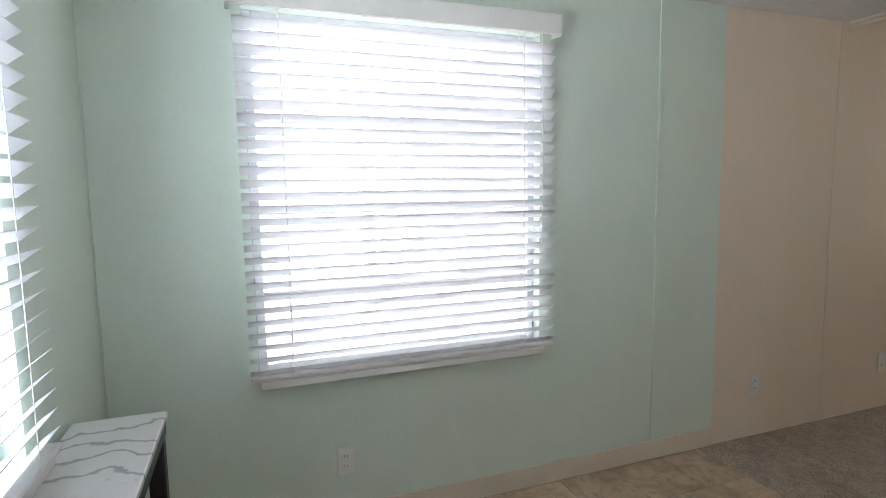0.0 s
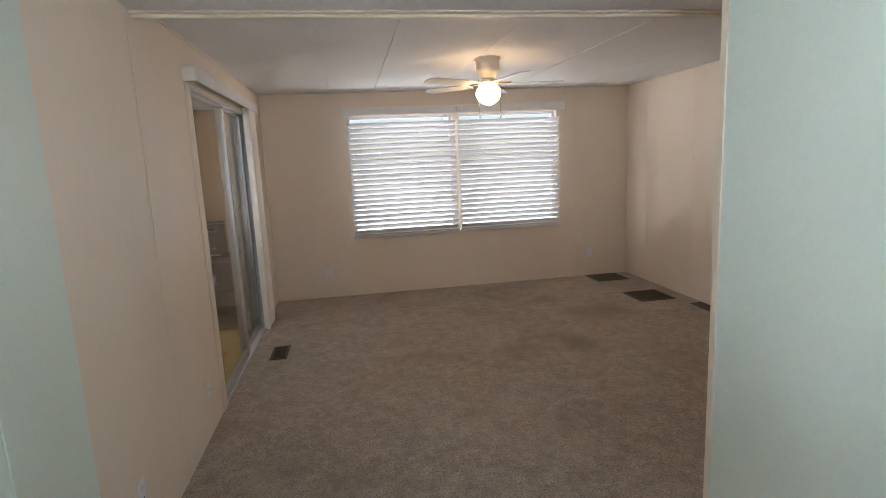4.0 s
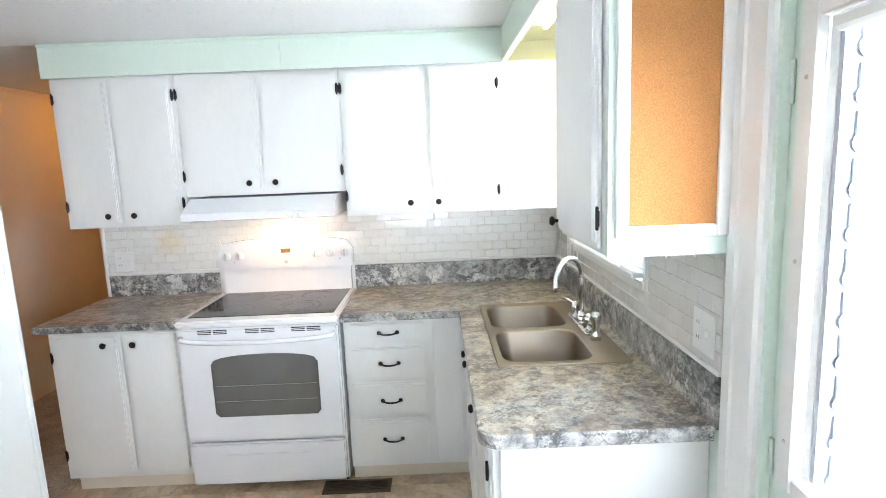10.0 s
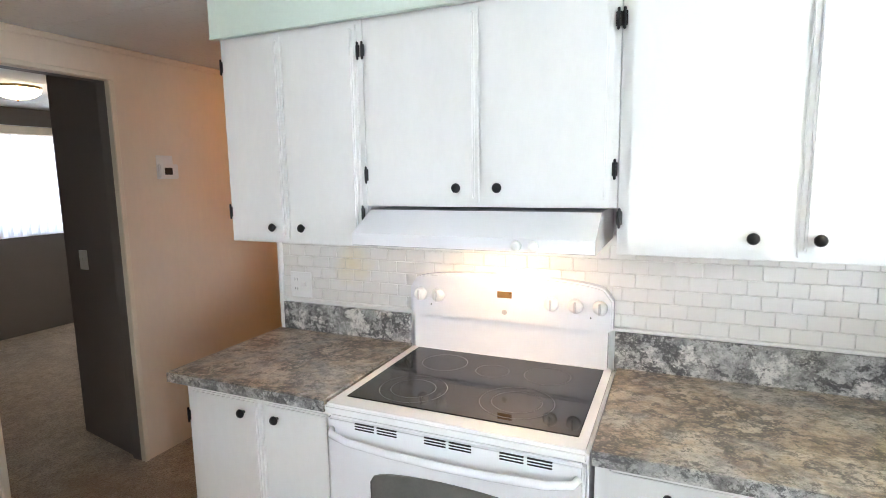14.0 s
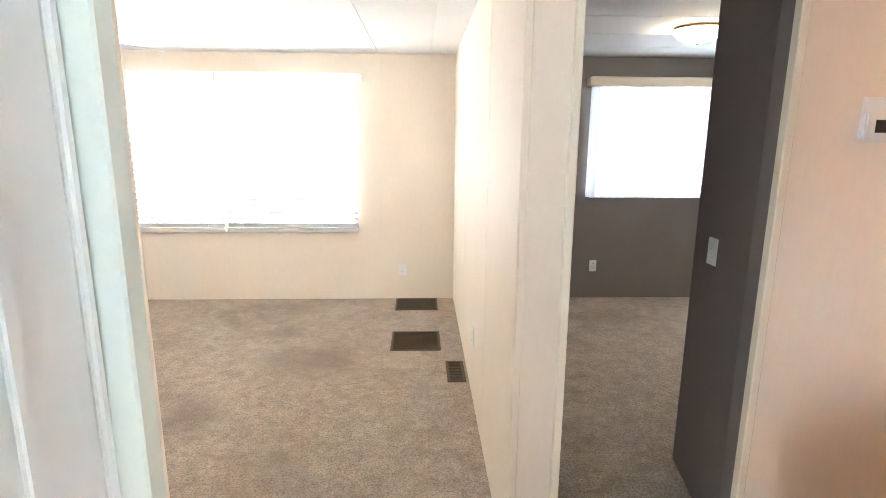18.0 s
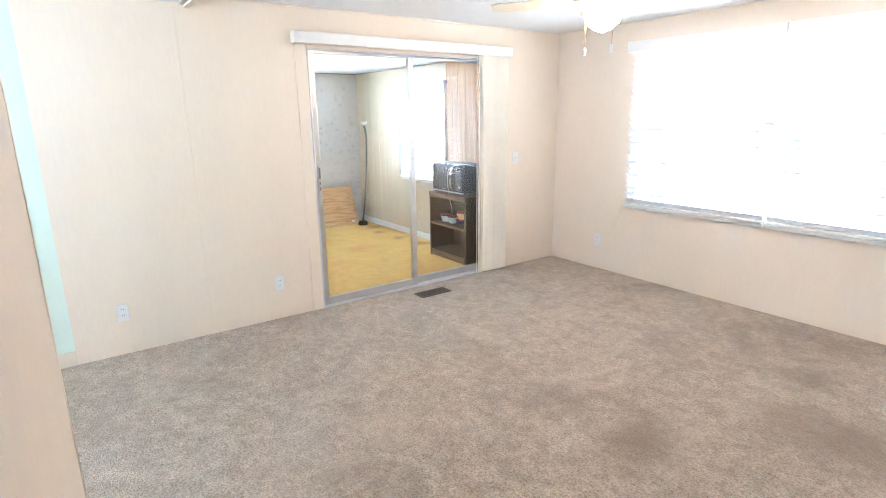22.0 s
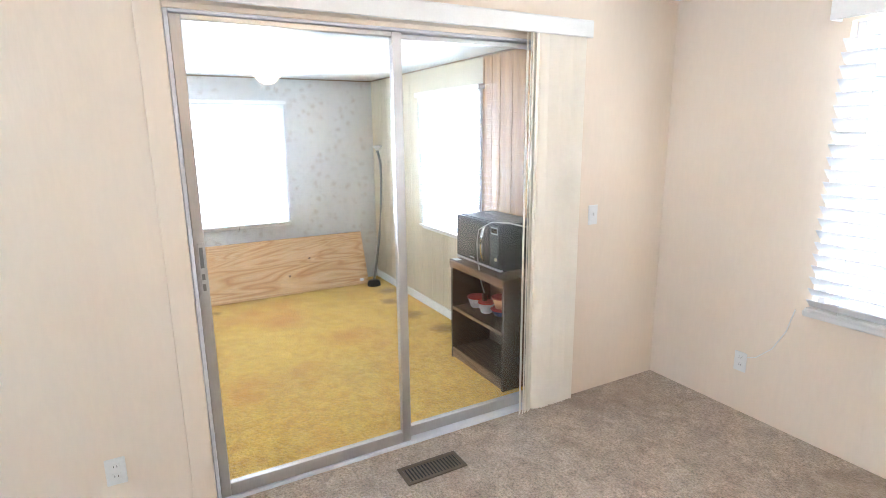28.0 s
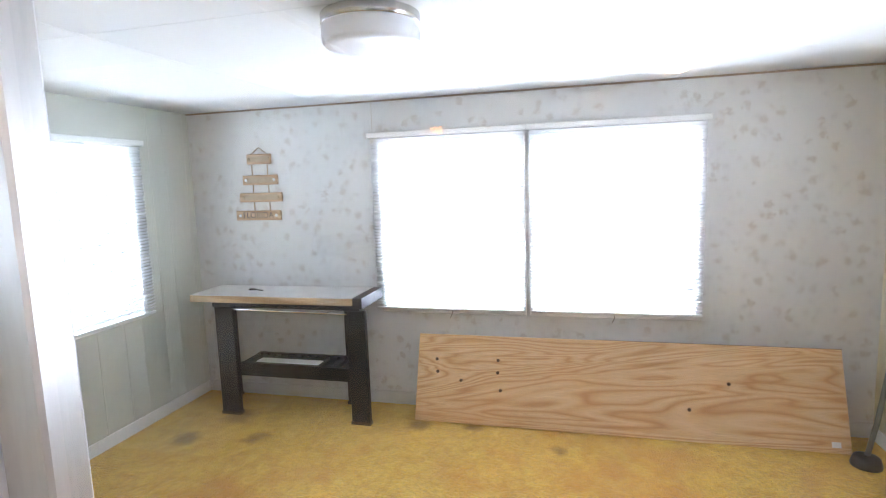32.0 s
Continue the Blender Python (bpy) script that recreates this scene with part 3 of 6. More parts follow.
# ---- plan ----
NC, SC, SR = 2.345, 2.285, 2.13          # ceilings: living side, kitchen side, sunroom
PY = -4.478                              # where the green paint ends and the peach begins

# ground outside
g = bmesh.new()
bmesh.ops.create_grid(g, x_segments=2, y_segments=2, size=400)
bmesh.ops.translate(g, verts=g.verts[:], vec=(0, 0, -0.5))
tagged(part("ground", g, CONCRETE), "pale concrete ground outside the home", "ground", kind="structure")

# added glowing panel in place of bright sky and yard beyond the dining window
tagged(block("backdrop", (-12.1, -12.0, -30.0, 14.0, -0.5, 14.0), BACKGLOW), "added glowing white panel standing in for the bright open yard", "backdrop", kind="structure")

# floors
strip("floor_base", (-0.12, 8.1, -7.5, 0.12, -0.3, -0.02), CONCRETE, "concrete slab under the home", category="floor")
strip("floor_carpet_living", (0.0, 8.0, -4.575, 0.0, -0.02, 0.0), CARPET, "worn brown-grey cut pile carpet with stains", category="carpet")
floor_vinyl = strip("floor_vinyl", (0.0, XE, YS, -4.56, -0.02, -0.002), VINYLJOINT, "beige mottled vinyl tile floor", category="floor")
strip("floor_sunroom", (-3.2, -0.06, -5.15, -0.70, -0.1, 0.02), SHAG, "stained gold shag carpet of the sunroom", category="carpet")
strip("floor_sunroom_slab", (-3.3, -0.13, -5.25, -0.6, -0.4, -0.1), CONCRETE, "concrete slab under the sunroom", category="floor")

# walls: dining, living, kitchen
wall("wall_west_dining", "x", 0.0, -0.12, -7.39, PY, 0, 2.5, MINT, [(-6.76, -5.54, 0.687, 2.06)], "mint green painted panel wall of the dining corner")
wall("wall_west_living", "x", 0.0, -0.12, PY, 0.12, 0, 2.5, PEACH, [(-2.835, -0.93, 0.0, 2.062)], "peach painted panel wall with the sliding door")
wall("wall_north_living", "y", 0.0, 0.12, 0.0, 4.44, 0, 2.5, PEACH, [(0.94, 2.16, 0.715, 2.08), (2.22, 3.44, 0.715, 2.08)], "peach painted panel wall with a double window")
wall("wall_south", "y", YS, -0.12, -0.12, 5.33, 0, 2.5, MINT, [(0.70, 1.85, 0.80, 2.02), (2.38, 3.196, 0.0, 2.036), (3.86, 4.73, 1.19, 2.10)], "mint green painted wall with the back door and two windows")
wall("wall_range", "x", XE, 0.10, YS, -4.585, 0, 2.5, WHITE, (), "kitchen wall behind the range")
wall("wall_partition_living", "x", 4.38, 0.05, -3.505, 0.0, 0, 2.5, PEACH, (), "pale peach panel partition of the living room")
wall("wall_partition_bedroom", "x", 4.43, 0.05, -3.40, 0.12, 0, 2.5, GREY_WALL, (), "charcoal painted bedroom side of the partition")
wall("wall_hall_north", "y", -3.505, 0.033, 4.43, 8.0, 0, 2.5, PEACH, [(4.551, 5.222, 0.0, 2.11)], "peach hall wall with the bedroom doorway and thermostat")
wall("wall_bedroom_south", "y", -3.472, 0.072, 4.43, 8.0, 0, 2.5, GREY_WALL, [(4.551, 5.222, 0.0, 2.11)], "charcoal painted wall inside the bedroom doorway")
wall("wall_bedroom_north", "y", 0.0, 0.12, 4.44, 8.0, 0, 2.5, GREY_WALL, [(5.72, 7.20, 1.06, 2.06)], "charcoal painted bedroom wall under the window")
tagged(part("wall_bedroom_closet_side", prism([(5.240, -3.40), (5.345, -2.79), (5.42, -2.79), (5.42, -3.40)], "z", 0, NC), GREY_WALL), "charcoal closet side wall with a light switch", "wall", kind="structure")
wall("wall_bedroom_closet_front", "y", -2.79, -0.06, 5.42, 8.0, 0, NC, GREY_WALL, (), "charcoal closet front of the bedroom")
wall("wall_hall_south", "y", -4.60, -0.08, XE + 0.10, 8.0, 0, 2.5, PEACH, (), "peach hall wall")
wall("wall_east", "x", 8.0, 0.12, -4.7, 0.12, 0, 2.5, PEACH, (), "plain end wall of the hall and bedroom")

# sunroom
wall("wall_sunroom_west", "x", -3.20, -0.10, -5.25, -0.60, -0.1, 2.3, WALLPAPER, [(-3.645, -2.71, 0.725, 1.845), (-2.63, -1.67, 0.725, 1.845)], "pale grey wall with faded floral wallpaper")
wall("wall_sunroom_north", "y", -0.70, 0.10, -3.20, -1.035, -0.1, 2.3, TANPAPER, [(-1.985, -1.07, 0.785, 1.875)], "tan grooved panel wall with a window")
wall("wall_sunroom_north_brown", "y", -0.70, 0.10, -1.035, -0.12, -0.1, 2.3, BROWNPANEL, (), "brown wood panel at the end of the wall")
wall("wall_sunroom_south", "y", -5.15, -0.10, -3.20, -0.12, -0.1, 2.3, PALEPANEL, [(-2.62, -1.91, 0.785, 1.855)], "pale grey grooved panel wall with a window")
wall("wall_sunroom_east", "x", -0.122, -0.03, -5.25, -0.60, 0, 2.3, TANPAPER, [(-2.86, -0.93, 0.0, 2.062)], "tan panelled wall beside the sliding door")

# ceilings
bm = bmesh.new()
seams = [0.0, 0.78, 1.26, 1.99, 2.81, 3.67, 4.15, 4.43]
for a, b in zip(seams, seams[1:]):
    box(bm, a + 0.003, b - 0.003, -3.52, -0.0, NC, NC + 0.02)
box(bm, -0.12, 4.5, -3.56, 0.12, NC + 0.008, NC + 0.15)
tagged(part("ceiling_living", bm, CEIL), "white stippled panel ceiling with narrow joints", "ceiling", kind="structure")
bm = bmesh.new()
for a, b in zip((0.0, 1.22, 2.44, 3.66, 4.88), (1.22, 2.44, 3.66, 4.88, 8.0)):
    box(bm, a + 0.002, b - 0.002, YS, -3.56, SC, SC + 0.02)
box(bm, -0.12, 8.1, -7.4, -3.50, SC + 0.004, SC + 0.20)
tagged(part("ceiling_kitchen", bm, CEIL), "smooth white kitchen and hall ceiling", "ceiling", kind="structure")
bm = bmesh.new()
for i in range(6):
    box(bm, 4.48, 8.0, -3.40 + i * 0.57 + 0.004, -3.40 + (i + 1) * 0.57 - 0.004, NC, NC + 0.02)
box(bm, 4.43, 8.1, -3.46, 0.12, NC + 0.006, NC + 0.15)
tagged(part("ceiling_bedroom", bm, CEIL), "white stippled bedroom ceiling panels", "ceiling", kind="structure")
bm = bmesh.new()
for i in range(5):
    for j in range(4):
        box(bm, -3.2 + i * 0.62 + 0.001, -3.2 + min((i + 1) * 0.62, 3.08) - 0.001, -5.15 + j * 1.1125 + 0.001, -5.15 + (j + 1) * 1.1125 - 0.001, SR, SR + 0.02)
box(bm, -3.29, -0.13, -5.24, -0.61, SR + 0.003, SR + 0.15)
tagged(part("ceiling_sunroom", bm, CEIL_SUN), "white speckled tile ceiling of the sunroom", "ceiling", kind="structure")
strip("ceiling_batten", (0.0, 4.5, -3.60, -3.505, SC - 0.012, SC + 0.0), CREAM, "cream batten across the ceiling", 0.004)
strip("ceiling_batten_lip", (0.0, 4.5, -3.575, -3.535, SC - 0.028, SC - 0.012), CREAM, "raised rib of the ceiling batten", 0.004)

# trims on the walls: panel joints, skirtings, corner beads
for y in (-3.64,):
    strip("panel_batten_living", (0.0, 0.003, y - 0.010, y + 0.010, 0.0, NC), PEACH, "narrow peach batten over a panel joint", 0.0014)
strip("panel_batten_dining", (0.0, 0.006, -4.892, -4.868, 0.0, SC), MINT, "narrow mint batten over a panel joint", 0.002)
strip("panel_joint_dining", (0.0, 0.0015, -6.179, -6.174, 0.10, 0.652), MINT, "fine joint between mint panels")
for x in (1.235, 2.45, 3.69):
    strip("panel_joint_north", (x - 0.003, x + 0.003, -0.0015, 0.0, 0.0, NC), PEACH, "panel joint bead of the peach wall", 0.0006)
for y in (-0.45, -1.33, -2.65):
    strip("panel_joint_partition", (4.3788, 4.38, y - 0.004, y + 0.004, 0.0, NC), PEACH, "panel joint bead of the partition", 0.0005)
strip("corner_bead_partition", (4.3755, 4.404, -3.510, -3.49, 0.0, SC), PEACH, "rounded corner bead at the partition end", 0.006)
strip("cornice_hall", (4.40, 8.0, -3.522, -3.505, SC - 0.03, SC), PEACH, "small cornice along the hall wall", 0.005)
strip("cornice_living_north", (0.0, 4.38, -0.012, 0.0, NC - 0.014, NC), PEACH, "thin cornice of the north wall", 0.003)
strip("cornice_living_west", (0.0, 0.012, -3.5, -0.012, NC - 0.014, NC), PEACH, "thin cornice of the sliding door wall", 0.003)
strip("skirting_dining_west", (0.0, 0.008, YS + 0.008, PY, 0.0, 0.10), SKIRT, "cream vinyl skirting of the dining corner", 0.003, "skirting")
strip("skirting_dining_south", (0.008, 2.28, YS, YS + 0.008, 0.0, 0.10), SKIRT, "cream vinyl skirting under the south window", 0.003, "skirting")
strip("corner_bead_dining", (0.0, 0.006, YS, YS + 0.006, 0.10, SC), MINT, "mint corner bead of the dining corner", 0.002)
strip("skirting_sunroom_west", (-3.2, -3.188, -5.15, -0.70, 0.02, 0.11), GREYSKIRT, "grey painted skirting under the wallpaper", 0.003, "skirting")
strip("skirting_sunroom_north", (-3.188, -0.13, -0.712, -0.70, 0.02, 0.10), TRIM, "white skirting of the panelled wall", 0.003, "skirting")
strip("skirting_sunroom_south", (-3.188, -0.13, -5.15, -5.138, 0.02, 0.10), TRIM, "white skirting of the grooved wall", 0.003, "skirting")
strip("cornice_sunroom_west", (-3.2, -3.185, -5.15, -0.70, SR - 0.011, SR), THINTRIM, "thin brown wooden cornice above the wallpaper", 0.003)
strip("cornice_sunroom_north", (-3.185, -0.13, -0.715, -0.70, SR - 0.011, SR), THINTRIM, "thin brown wooden cornice of the panelled wall", 0.003)
strip("wallpaper_joint", (-3.2, -3.198, -3.702, -3.698, 1.93, SR), SEAM, "fine joint of the wallpaper")
random.seed(5)
x = -3.14
while x < -0.2:
    strip("panel_groove_north", (x - 0.003, x + 0.003, -0.702, -0.70, 0.10, 0.745 if -2.06 < x < -1.04 else SR - 0.02), GROOVE if x < -1.04 else BROWNGROOVE, "narrow groove of the wall panels")
    strip("panel_groove_south", (x - 0.003, x + 0.003, -5.15, -5.148, 0.10, 0.745 if -2.72 < x < -1.86 else SR - 0.02), PALEGROOVE, "narrow groove of the wall panels")
    x += random.choice((0.10, 0.14, 0.20))

# bedroom doorway
strip("door_casing_left", (4.525, 4.555, -3.516, -3.44, 0.0, 2.112), CREAM, "narrow cream bedroom door casing", 0.004, "door frame")
strip("door_casing_right", (5.216, 5.246, -3.514, -3.474, 0.0, 2.112), CREAM, "narrow cream bedroom door casing", 0.004, "door frame")
strip("door_casing_head", (4.525, 5.246, -3.518, -3.44, 2.1125, 2.138), CREAM, "narrow cream bedroom door head", 0.004, "door frame")
strip("range_wall_end_trim", (5.185, 5.325, -4.592, -4.572, 0.0, SC), TRIM, "white corner trim at the end of the kitchen wall", 0.004)

# ---- fittings on walls: u runs along the wall, d stands out from it into the room ----
WEST, NORTH, SOUTH, RANGE = ("x", 0.0, 1), ("y", 0.0, -1), ("y", YS, 1), ("x", XE, -1)


def at_wall(w, u, d, z):
    axis, face, sign = w
    return (face + sign * d, u, z) if axis == "x" else (u, face + sign * d, z)


def out_axis(w):
    return ("" if w[2] > 0 else "-") + w[0]


def ubox(bm, w, u0, u1, d0, d1, z0, z1, r=0.0, seg=1):
    a, b = at_wall(w, u0, d0, z0), at_wall(w, u1, d1, z1)
    return box(bm, min(a[0], b[0]), max(a[0], b[0]), min(a[1], b[1]), max(a[1], b[1]), z0, z1, r, seg)


def ublock(name, w, b, material, parent=None, label="", r=0.0, seg=1):
    return part(name, ubox(bmesh.new(), w, *b, r, seg), material, parent, label)


def pieces(name, first, places, parent):
    """Copies of one small mesh as parts of their own; the first part stays where it was built."""
    for p in places:
        ob = new(name, first.data)
        ob.parent = parent
        ob.location = p
        ORIGIN[ob.name] = ORIGIN[parent.name]


def window(name, w, u0, u1, z0, z1, label, rails=(), stiles=(), sill=0.03, casing=0.0, horn=0.02):
    """A metal sash window in its opening: frame, rails, panes, sill."""
    ob = thing(name, at_wall(w, (u0 + u1) / 2, 0, z0), label, "window", kind="structure")
    f, dm = 0.035, -0.07
    bm = bmesh.new()
    for b in ((u0, u0 + f, z0, z1), (u1 - f, u1, z0, z1), (u0 + f, u1 - f, z0, z0 + f), (u0 + f, u1 - f, z1 - f, z1)):
        ubox(bm, w, b[0], b[1], dm - 0.02, dm + 0.02, b[2], b[3], 0.003)
    part("window_frame", bm, WINFRAME, ob)
    for z in rails:
        ublock("rail", w, (u0 + f, u1 - f, dm - 0.015, dm + 0.015, z - 0.018, z + 0.018), WINFRAME, ob, r=0.003)
    for u in stiles:
        ublock("stile", w, (u - 0.018, u + 0.018, dm - 0.015, dm + 0.015, z0 + f, z1 - f), WINFRAME, ob, r=0.003)
    zs, us = [z0 + f, *rails, z1 - f], [u0 + f, *stiles, u1 - f]
    for a, b in zip(zs, zs[1:]):
        for c, d in zip(us, us[1:]):
            pane = ublock("pane", w, (c, d, dm - 0.002, dm + 0.002, a, b), GLASS, ob)
            pane.visible_shadow = False
    if sill:
        ublock("window_sill", w, (u0 - horn, u1 + horn, -0.05, sill, z0 - 0.035, z0 - 0.001), TRIM, ob, r=0.006)
    if casing:
        for b in ((u0 - casing, u0, z0 - 0.036, z1 + casing), (u1, u1 + casing, z0 - 0.036, z1 + casing), (u0, u1, z1, z1 + casing)):
            ublock("casing", w, (b[0], b[1], 0.0, 0.016, b[2], b[3]), TRIM, ob, r=0.004)
    return ob


def blind(w, u0, u1, z0, z1, label, pitch=0.046, width=0.05, tilt=20, d=0.035, head=0.07, material=None, cords=2, group="blinds", wand=True, over=(0.02, 0.02), rise=0.04):
    """A horizontal blind: head rail with valance, each slat, bottom rail, ladder cords, pull cord."""
    material = material or SLAT
    ob = thing("window_blind", at_wall(w, (u0 + u1) / 2, 0.0, z0), label, "blind", group)
    va, vb = u0 - over[0], u1 + over[1]
    ublock("valance", w, (va, vb, d + width * 0.5, d + width * 0.5 + 0.014, z1 - head, z1), TRIM, ob, r=0.004)
    ublock("head_rail", w, (u0, u1, d - width * 0.4, d + width * 0.45, z1 - head * 0.7, z1 - 0.006), TRIM, ob, r=0.002)
    ublock("valance_return", w, (va, va + 0.011, 0.002, d + width * 0.5, z1 - head, z1), TRIM, ob, r=0.002)
    ublock("valance_return", w, (vb - 0.011, vb, 0.002, d + width * 0.5, z1 - head, z1), TRIM, ob, r=0.002)
    ublock("bottom_rail", w, (u0, u1, d - width * 0.45, d + width * 0.45, z0, z0 + 0.018), TRIM, ob, r=0.004)
    n = int((z1 - head - z0 - 0.03) / pitch)
    bm = bmesh.new()
    c, s = math.cos(radians(tilt)), math.sin(radians(tilt))
    h, rows = width / 2, []
    for q, sag in ((-h, 0.0), (-h * 0.4, 0.0022), (h * 0.4, 0.0022), (h, 0.0)):
        rows.append((d + q * c - sag * s, q * -s + sag * c))
    verts = []
    for thick in (0.0, -0.0026):
        for u in (u0, u1):
            verts.append([bm.verts.new(at_wall(w, u, a, b + thick)) for a, b in rows])
    for k in range(3):
        for a, b in ((0, 1), (2, 3)):
            bm.faces.new((verts[a][k], verts[a][k + 1], verts[b][k + 1], verts[b][k]))
    for a, b in ((0, 2), (1, 3)):
        for k in range(3):
            bm.faces.new((verts[a][k], verts[a][k + 1], verts[b][k + 1], verts[b][k]))
    for k in (0, 3):
        bm.faces.new((verts[0][k], verts[1][k], verts[3][k], verts[2][k]))
    bmesh.ops.recalc_face_normals(bm, faces=bm.faces[:])
    bmesh.ops.translate(bm, verts=bm.verts[:], vec=(0, 0, z0 + rise))
    first = part("slat", bm, material, ob)
    pieces("slat", first, [(0, 0, pitch * i) for i in range(1, n)], ob)
    for i in range(cords):
        u = u0 + (u1 - u0) * (0.12 + 0.76 * i / max(1, cords - 1))
        for dd in (d - width * 0.44, d + width * 0.46):
            ublock("ladder_cord", w, (u - 0.0015, u + 0.0015, dd - 0.001, dd + 0.001, z0 + 0.01, z1 - head * 0.6), PLASTIC, ob)
    if wand:
        part("pull_cord", tube([at_wall(w, u1 - 0.08, d + width * 0.6 + 0.012, z1 - head), at_wall(w, u1 - 0.075, d + width * 0.6 + 0.013, z0 + 0.55 * (z1 - z0)), at_wall(w, u1 - 0.08, d + width * 0.6 + 0.012, z0 + 0.32 * (z1 - z0))], 0.002, 6), PLASTIC, ob)
    return ob


def outlet(w, u, z, kind="outlet", label="", d=0.0):
    wide = 0.115 if kind == "double" else 0.072
    ob = thing("light_switch" if kind == "switch" else "wall_outlet", at_wall(w, u, d, z - 0.058), label or ("white plastic light switch on the wall" if kind == "switch" else "white plastic outlet with two sockets"), "switch" if kind == "switch" else "outlet")
    ublock("cover_plate", w, (u - wide / 2, u + wide / 2, d, d + 0.006, z - 0.058, z + 0.058), PLASTIC, ob, r=0.003)
    if kind == "switch":
        ublock("toggle", w, (u - 0.005, u + 0.005, d + 0.006, d + 0.016, z - 0.006, z + 0.014), PLASTIC, ob, r=0.002)
    else:
        offs = (-0.024, 0.024) if kind == "double" else (0.0,)
        for o in offs:
            if kind == "double" and o < 0:
                ublock("toggle", w, (u + o - 0.005, u + o + 0.005, d + 0.006, d + 0.016, z - 0.006, z + 0.014), PLASTIC, ob, r=0.002)
                continue
            for dz in (-0.021, 0.021):
                face = ublock("socket", w, (u + o - 0.016, u + o + 0.016, d + 0.006, d + 0.0085, z + dz - 0.014, z + dz + 0.014), PLASTIC, ob, r=0.002)
                for du in (-0.006, 0.006):
                    ublock("slot", w, (u + o + du - 0.001, u + o + du + 0.001, d + 0.0085, d + 0.009, z + dz - 0.002, z + dz + 0.007), DARK, face)
    return ob


def register(x0, x1, y0, y1, label, slats_along="x", z=0.0, n=12):
    """A floor register: frame, each louvre, dark pit."""
    ob = thing("floor_register", ((x0 + x1) / 2, (y0 + y1) / 2, z), label, "floor vent", "floor vents")
    f = 0.02
    bm = bmesh.new()
    for b in ((x0, x1, y0, y0 + f), (x0, x1, y1 - f, y1), (x0, x0 + f, y0 + f, y1 - f), (x1 - f, x1, y0 + f, y1 - f)):
        box(bm, *b, z, z + 0.008, 0.002)
    part("frame", bm, VENT, ob)
    block("pit", (x0 + f, x1 - f, y0 + f, y1 - f, z + 0.0005, z + 0.0015), DARK, ob)
    lo, hi = (y0 + f, y1 - f) if slats_along == "x" else (x0 + f, x1 - f)
    step = (hi - lo) / n
    b = (x0 + f, x1 - f, lo, lo + step * 0.42) if slats_along == "x" else (lo, lo + step * 0.42, y0 + f, y1 - f)
    first = block("louvre", (*b, z + 0.003, z + 0.006), VENT, ob)
    pieces("louvre", first, [((0, step * i, 0) if slats_along == "x" else (step * i, 0, 0)) for i in range(1, n)], ob)
    return ob


def knob(w, u, d, z, parent, material=None, r=0.016):
    bm = lathe([(0.006, 0), (0.006, 0.010), (r * 0.8, 0.013), (r, 0.019), (r * 0.75, 0.026), (r * 0.2, 0.028)], at_wall(w, u, d, z), out_axis(w), 14)
    return part("knob", bm, material or IRON, parent, smooth=True)


def hinge(w, u, d, z, parent):
    bm = bmesh.new()
    ubox(bm, w, u - 0.008, u + 0.008, d, d + 0.004, z - 0.020, z + 0.020, 0.004)
    ubox(bm, w, u - 0.004, u + 0.004, d + 0.0006, d + 0.009, z - 0.030, z + 0.030, 0.003)
    return part("hinge", bm, IRON, parent)


def bail(w, u, d, z, parent, half=0.045):
    pts = [at_wall(w, u + half * k, d + 0.004 + 0.018 * (1 - k ** 4), z - 0.005 * (1 - k * k)) for k in (-1, -0.85, -0.5, 0, 0.5, 0.85, 1)]
    bm = tube(pts, 0.0045, 8)
    for s in (-1, 1):
        other = lathe([(0.011, 0), (0.009, 0.006), (0.004, 0.009)], at_wall(w, u + half * s, d, z), out_axis(w), 10)
        me = bpy.data.meshes.new("tmp")
        other.to_mesh(me)
        other.free()
        bm.from_mesh(me)
        bpy.data.meshes.remove(me)
    return part("handle", bm, IRON, parent, "black iron bail pull", True)


def cab_door(name, w, u0, u1, d, z0, z1, parent, knob_at=None, hinges=(), pull=None, thick=0.02):
    bm = bmesh.new()
    low, m = (0.30, 0.012) if pull else (0.45, 0.014)
    ubox(bm, w, u0, u1, d, d + thick * low, z0, z1, 0.003, 2)
    ubox(bm, w, u0 + m, u1 - m, d + 0.002, d + thick, z0 + m, z1 - m, 0.0055, 2)
    ob = part(name, bm, WHITE, parent)
    if knob_at:
        knob(w, knob_at[0], d + thick, knob_at[1], ob)
    for hu, hz in hinges:
        hinge(w, hu, d + thick * 0.6, hz, ob)
    if pull:
        bail(w, pull[0], d + thick, pull[1], ob)
    return ob


# ---- windows and blinds ----
window("window_1", WEST, -6.76, -5.54, 0.687, 2.06, "aluminium awning window behind the dining blind", (0.99, 1.325, 1.675), (), 0.055, horn=0.0)
blind(WEST, -6.79, -5.495, 0.69, 2.125, "white faux-wood blind with open slats over a pale sill", 0.0471, 0.05, -36, 0.04, 0.085, rise=0.031)
window("window_2", SOUTH, 0.70, 1.85, 0.80, 2.02, "aluminium window beside the marble-topped table", (1.2, 1.6), (), 0.05)
blind(SOUTH, 0.67, 1.88, 0.80, 2.10, "white faux-wood blind with open slats by the table", 0.047, 0.05, -36, 0.04, 0.085)
window("window_3", NORTH, 0.94, 2.16, 0.715, 2.08, "first aluminium sash of the living room double window", (1.40,), (), 0.045)
window("window_4", NORTH, 2.22, 3.44, 0.715, 2.08, "second aluminium sash of the living room double window", (1.40,), (), 0.045)
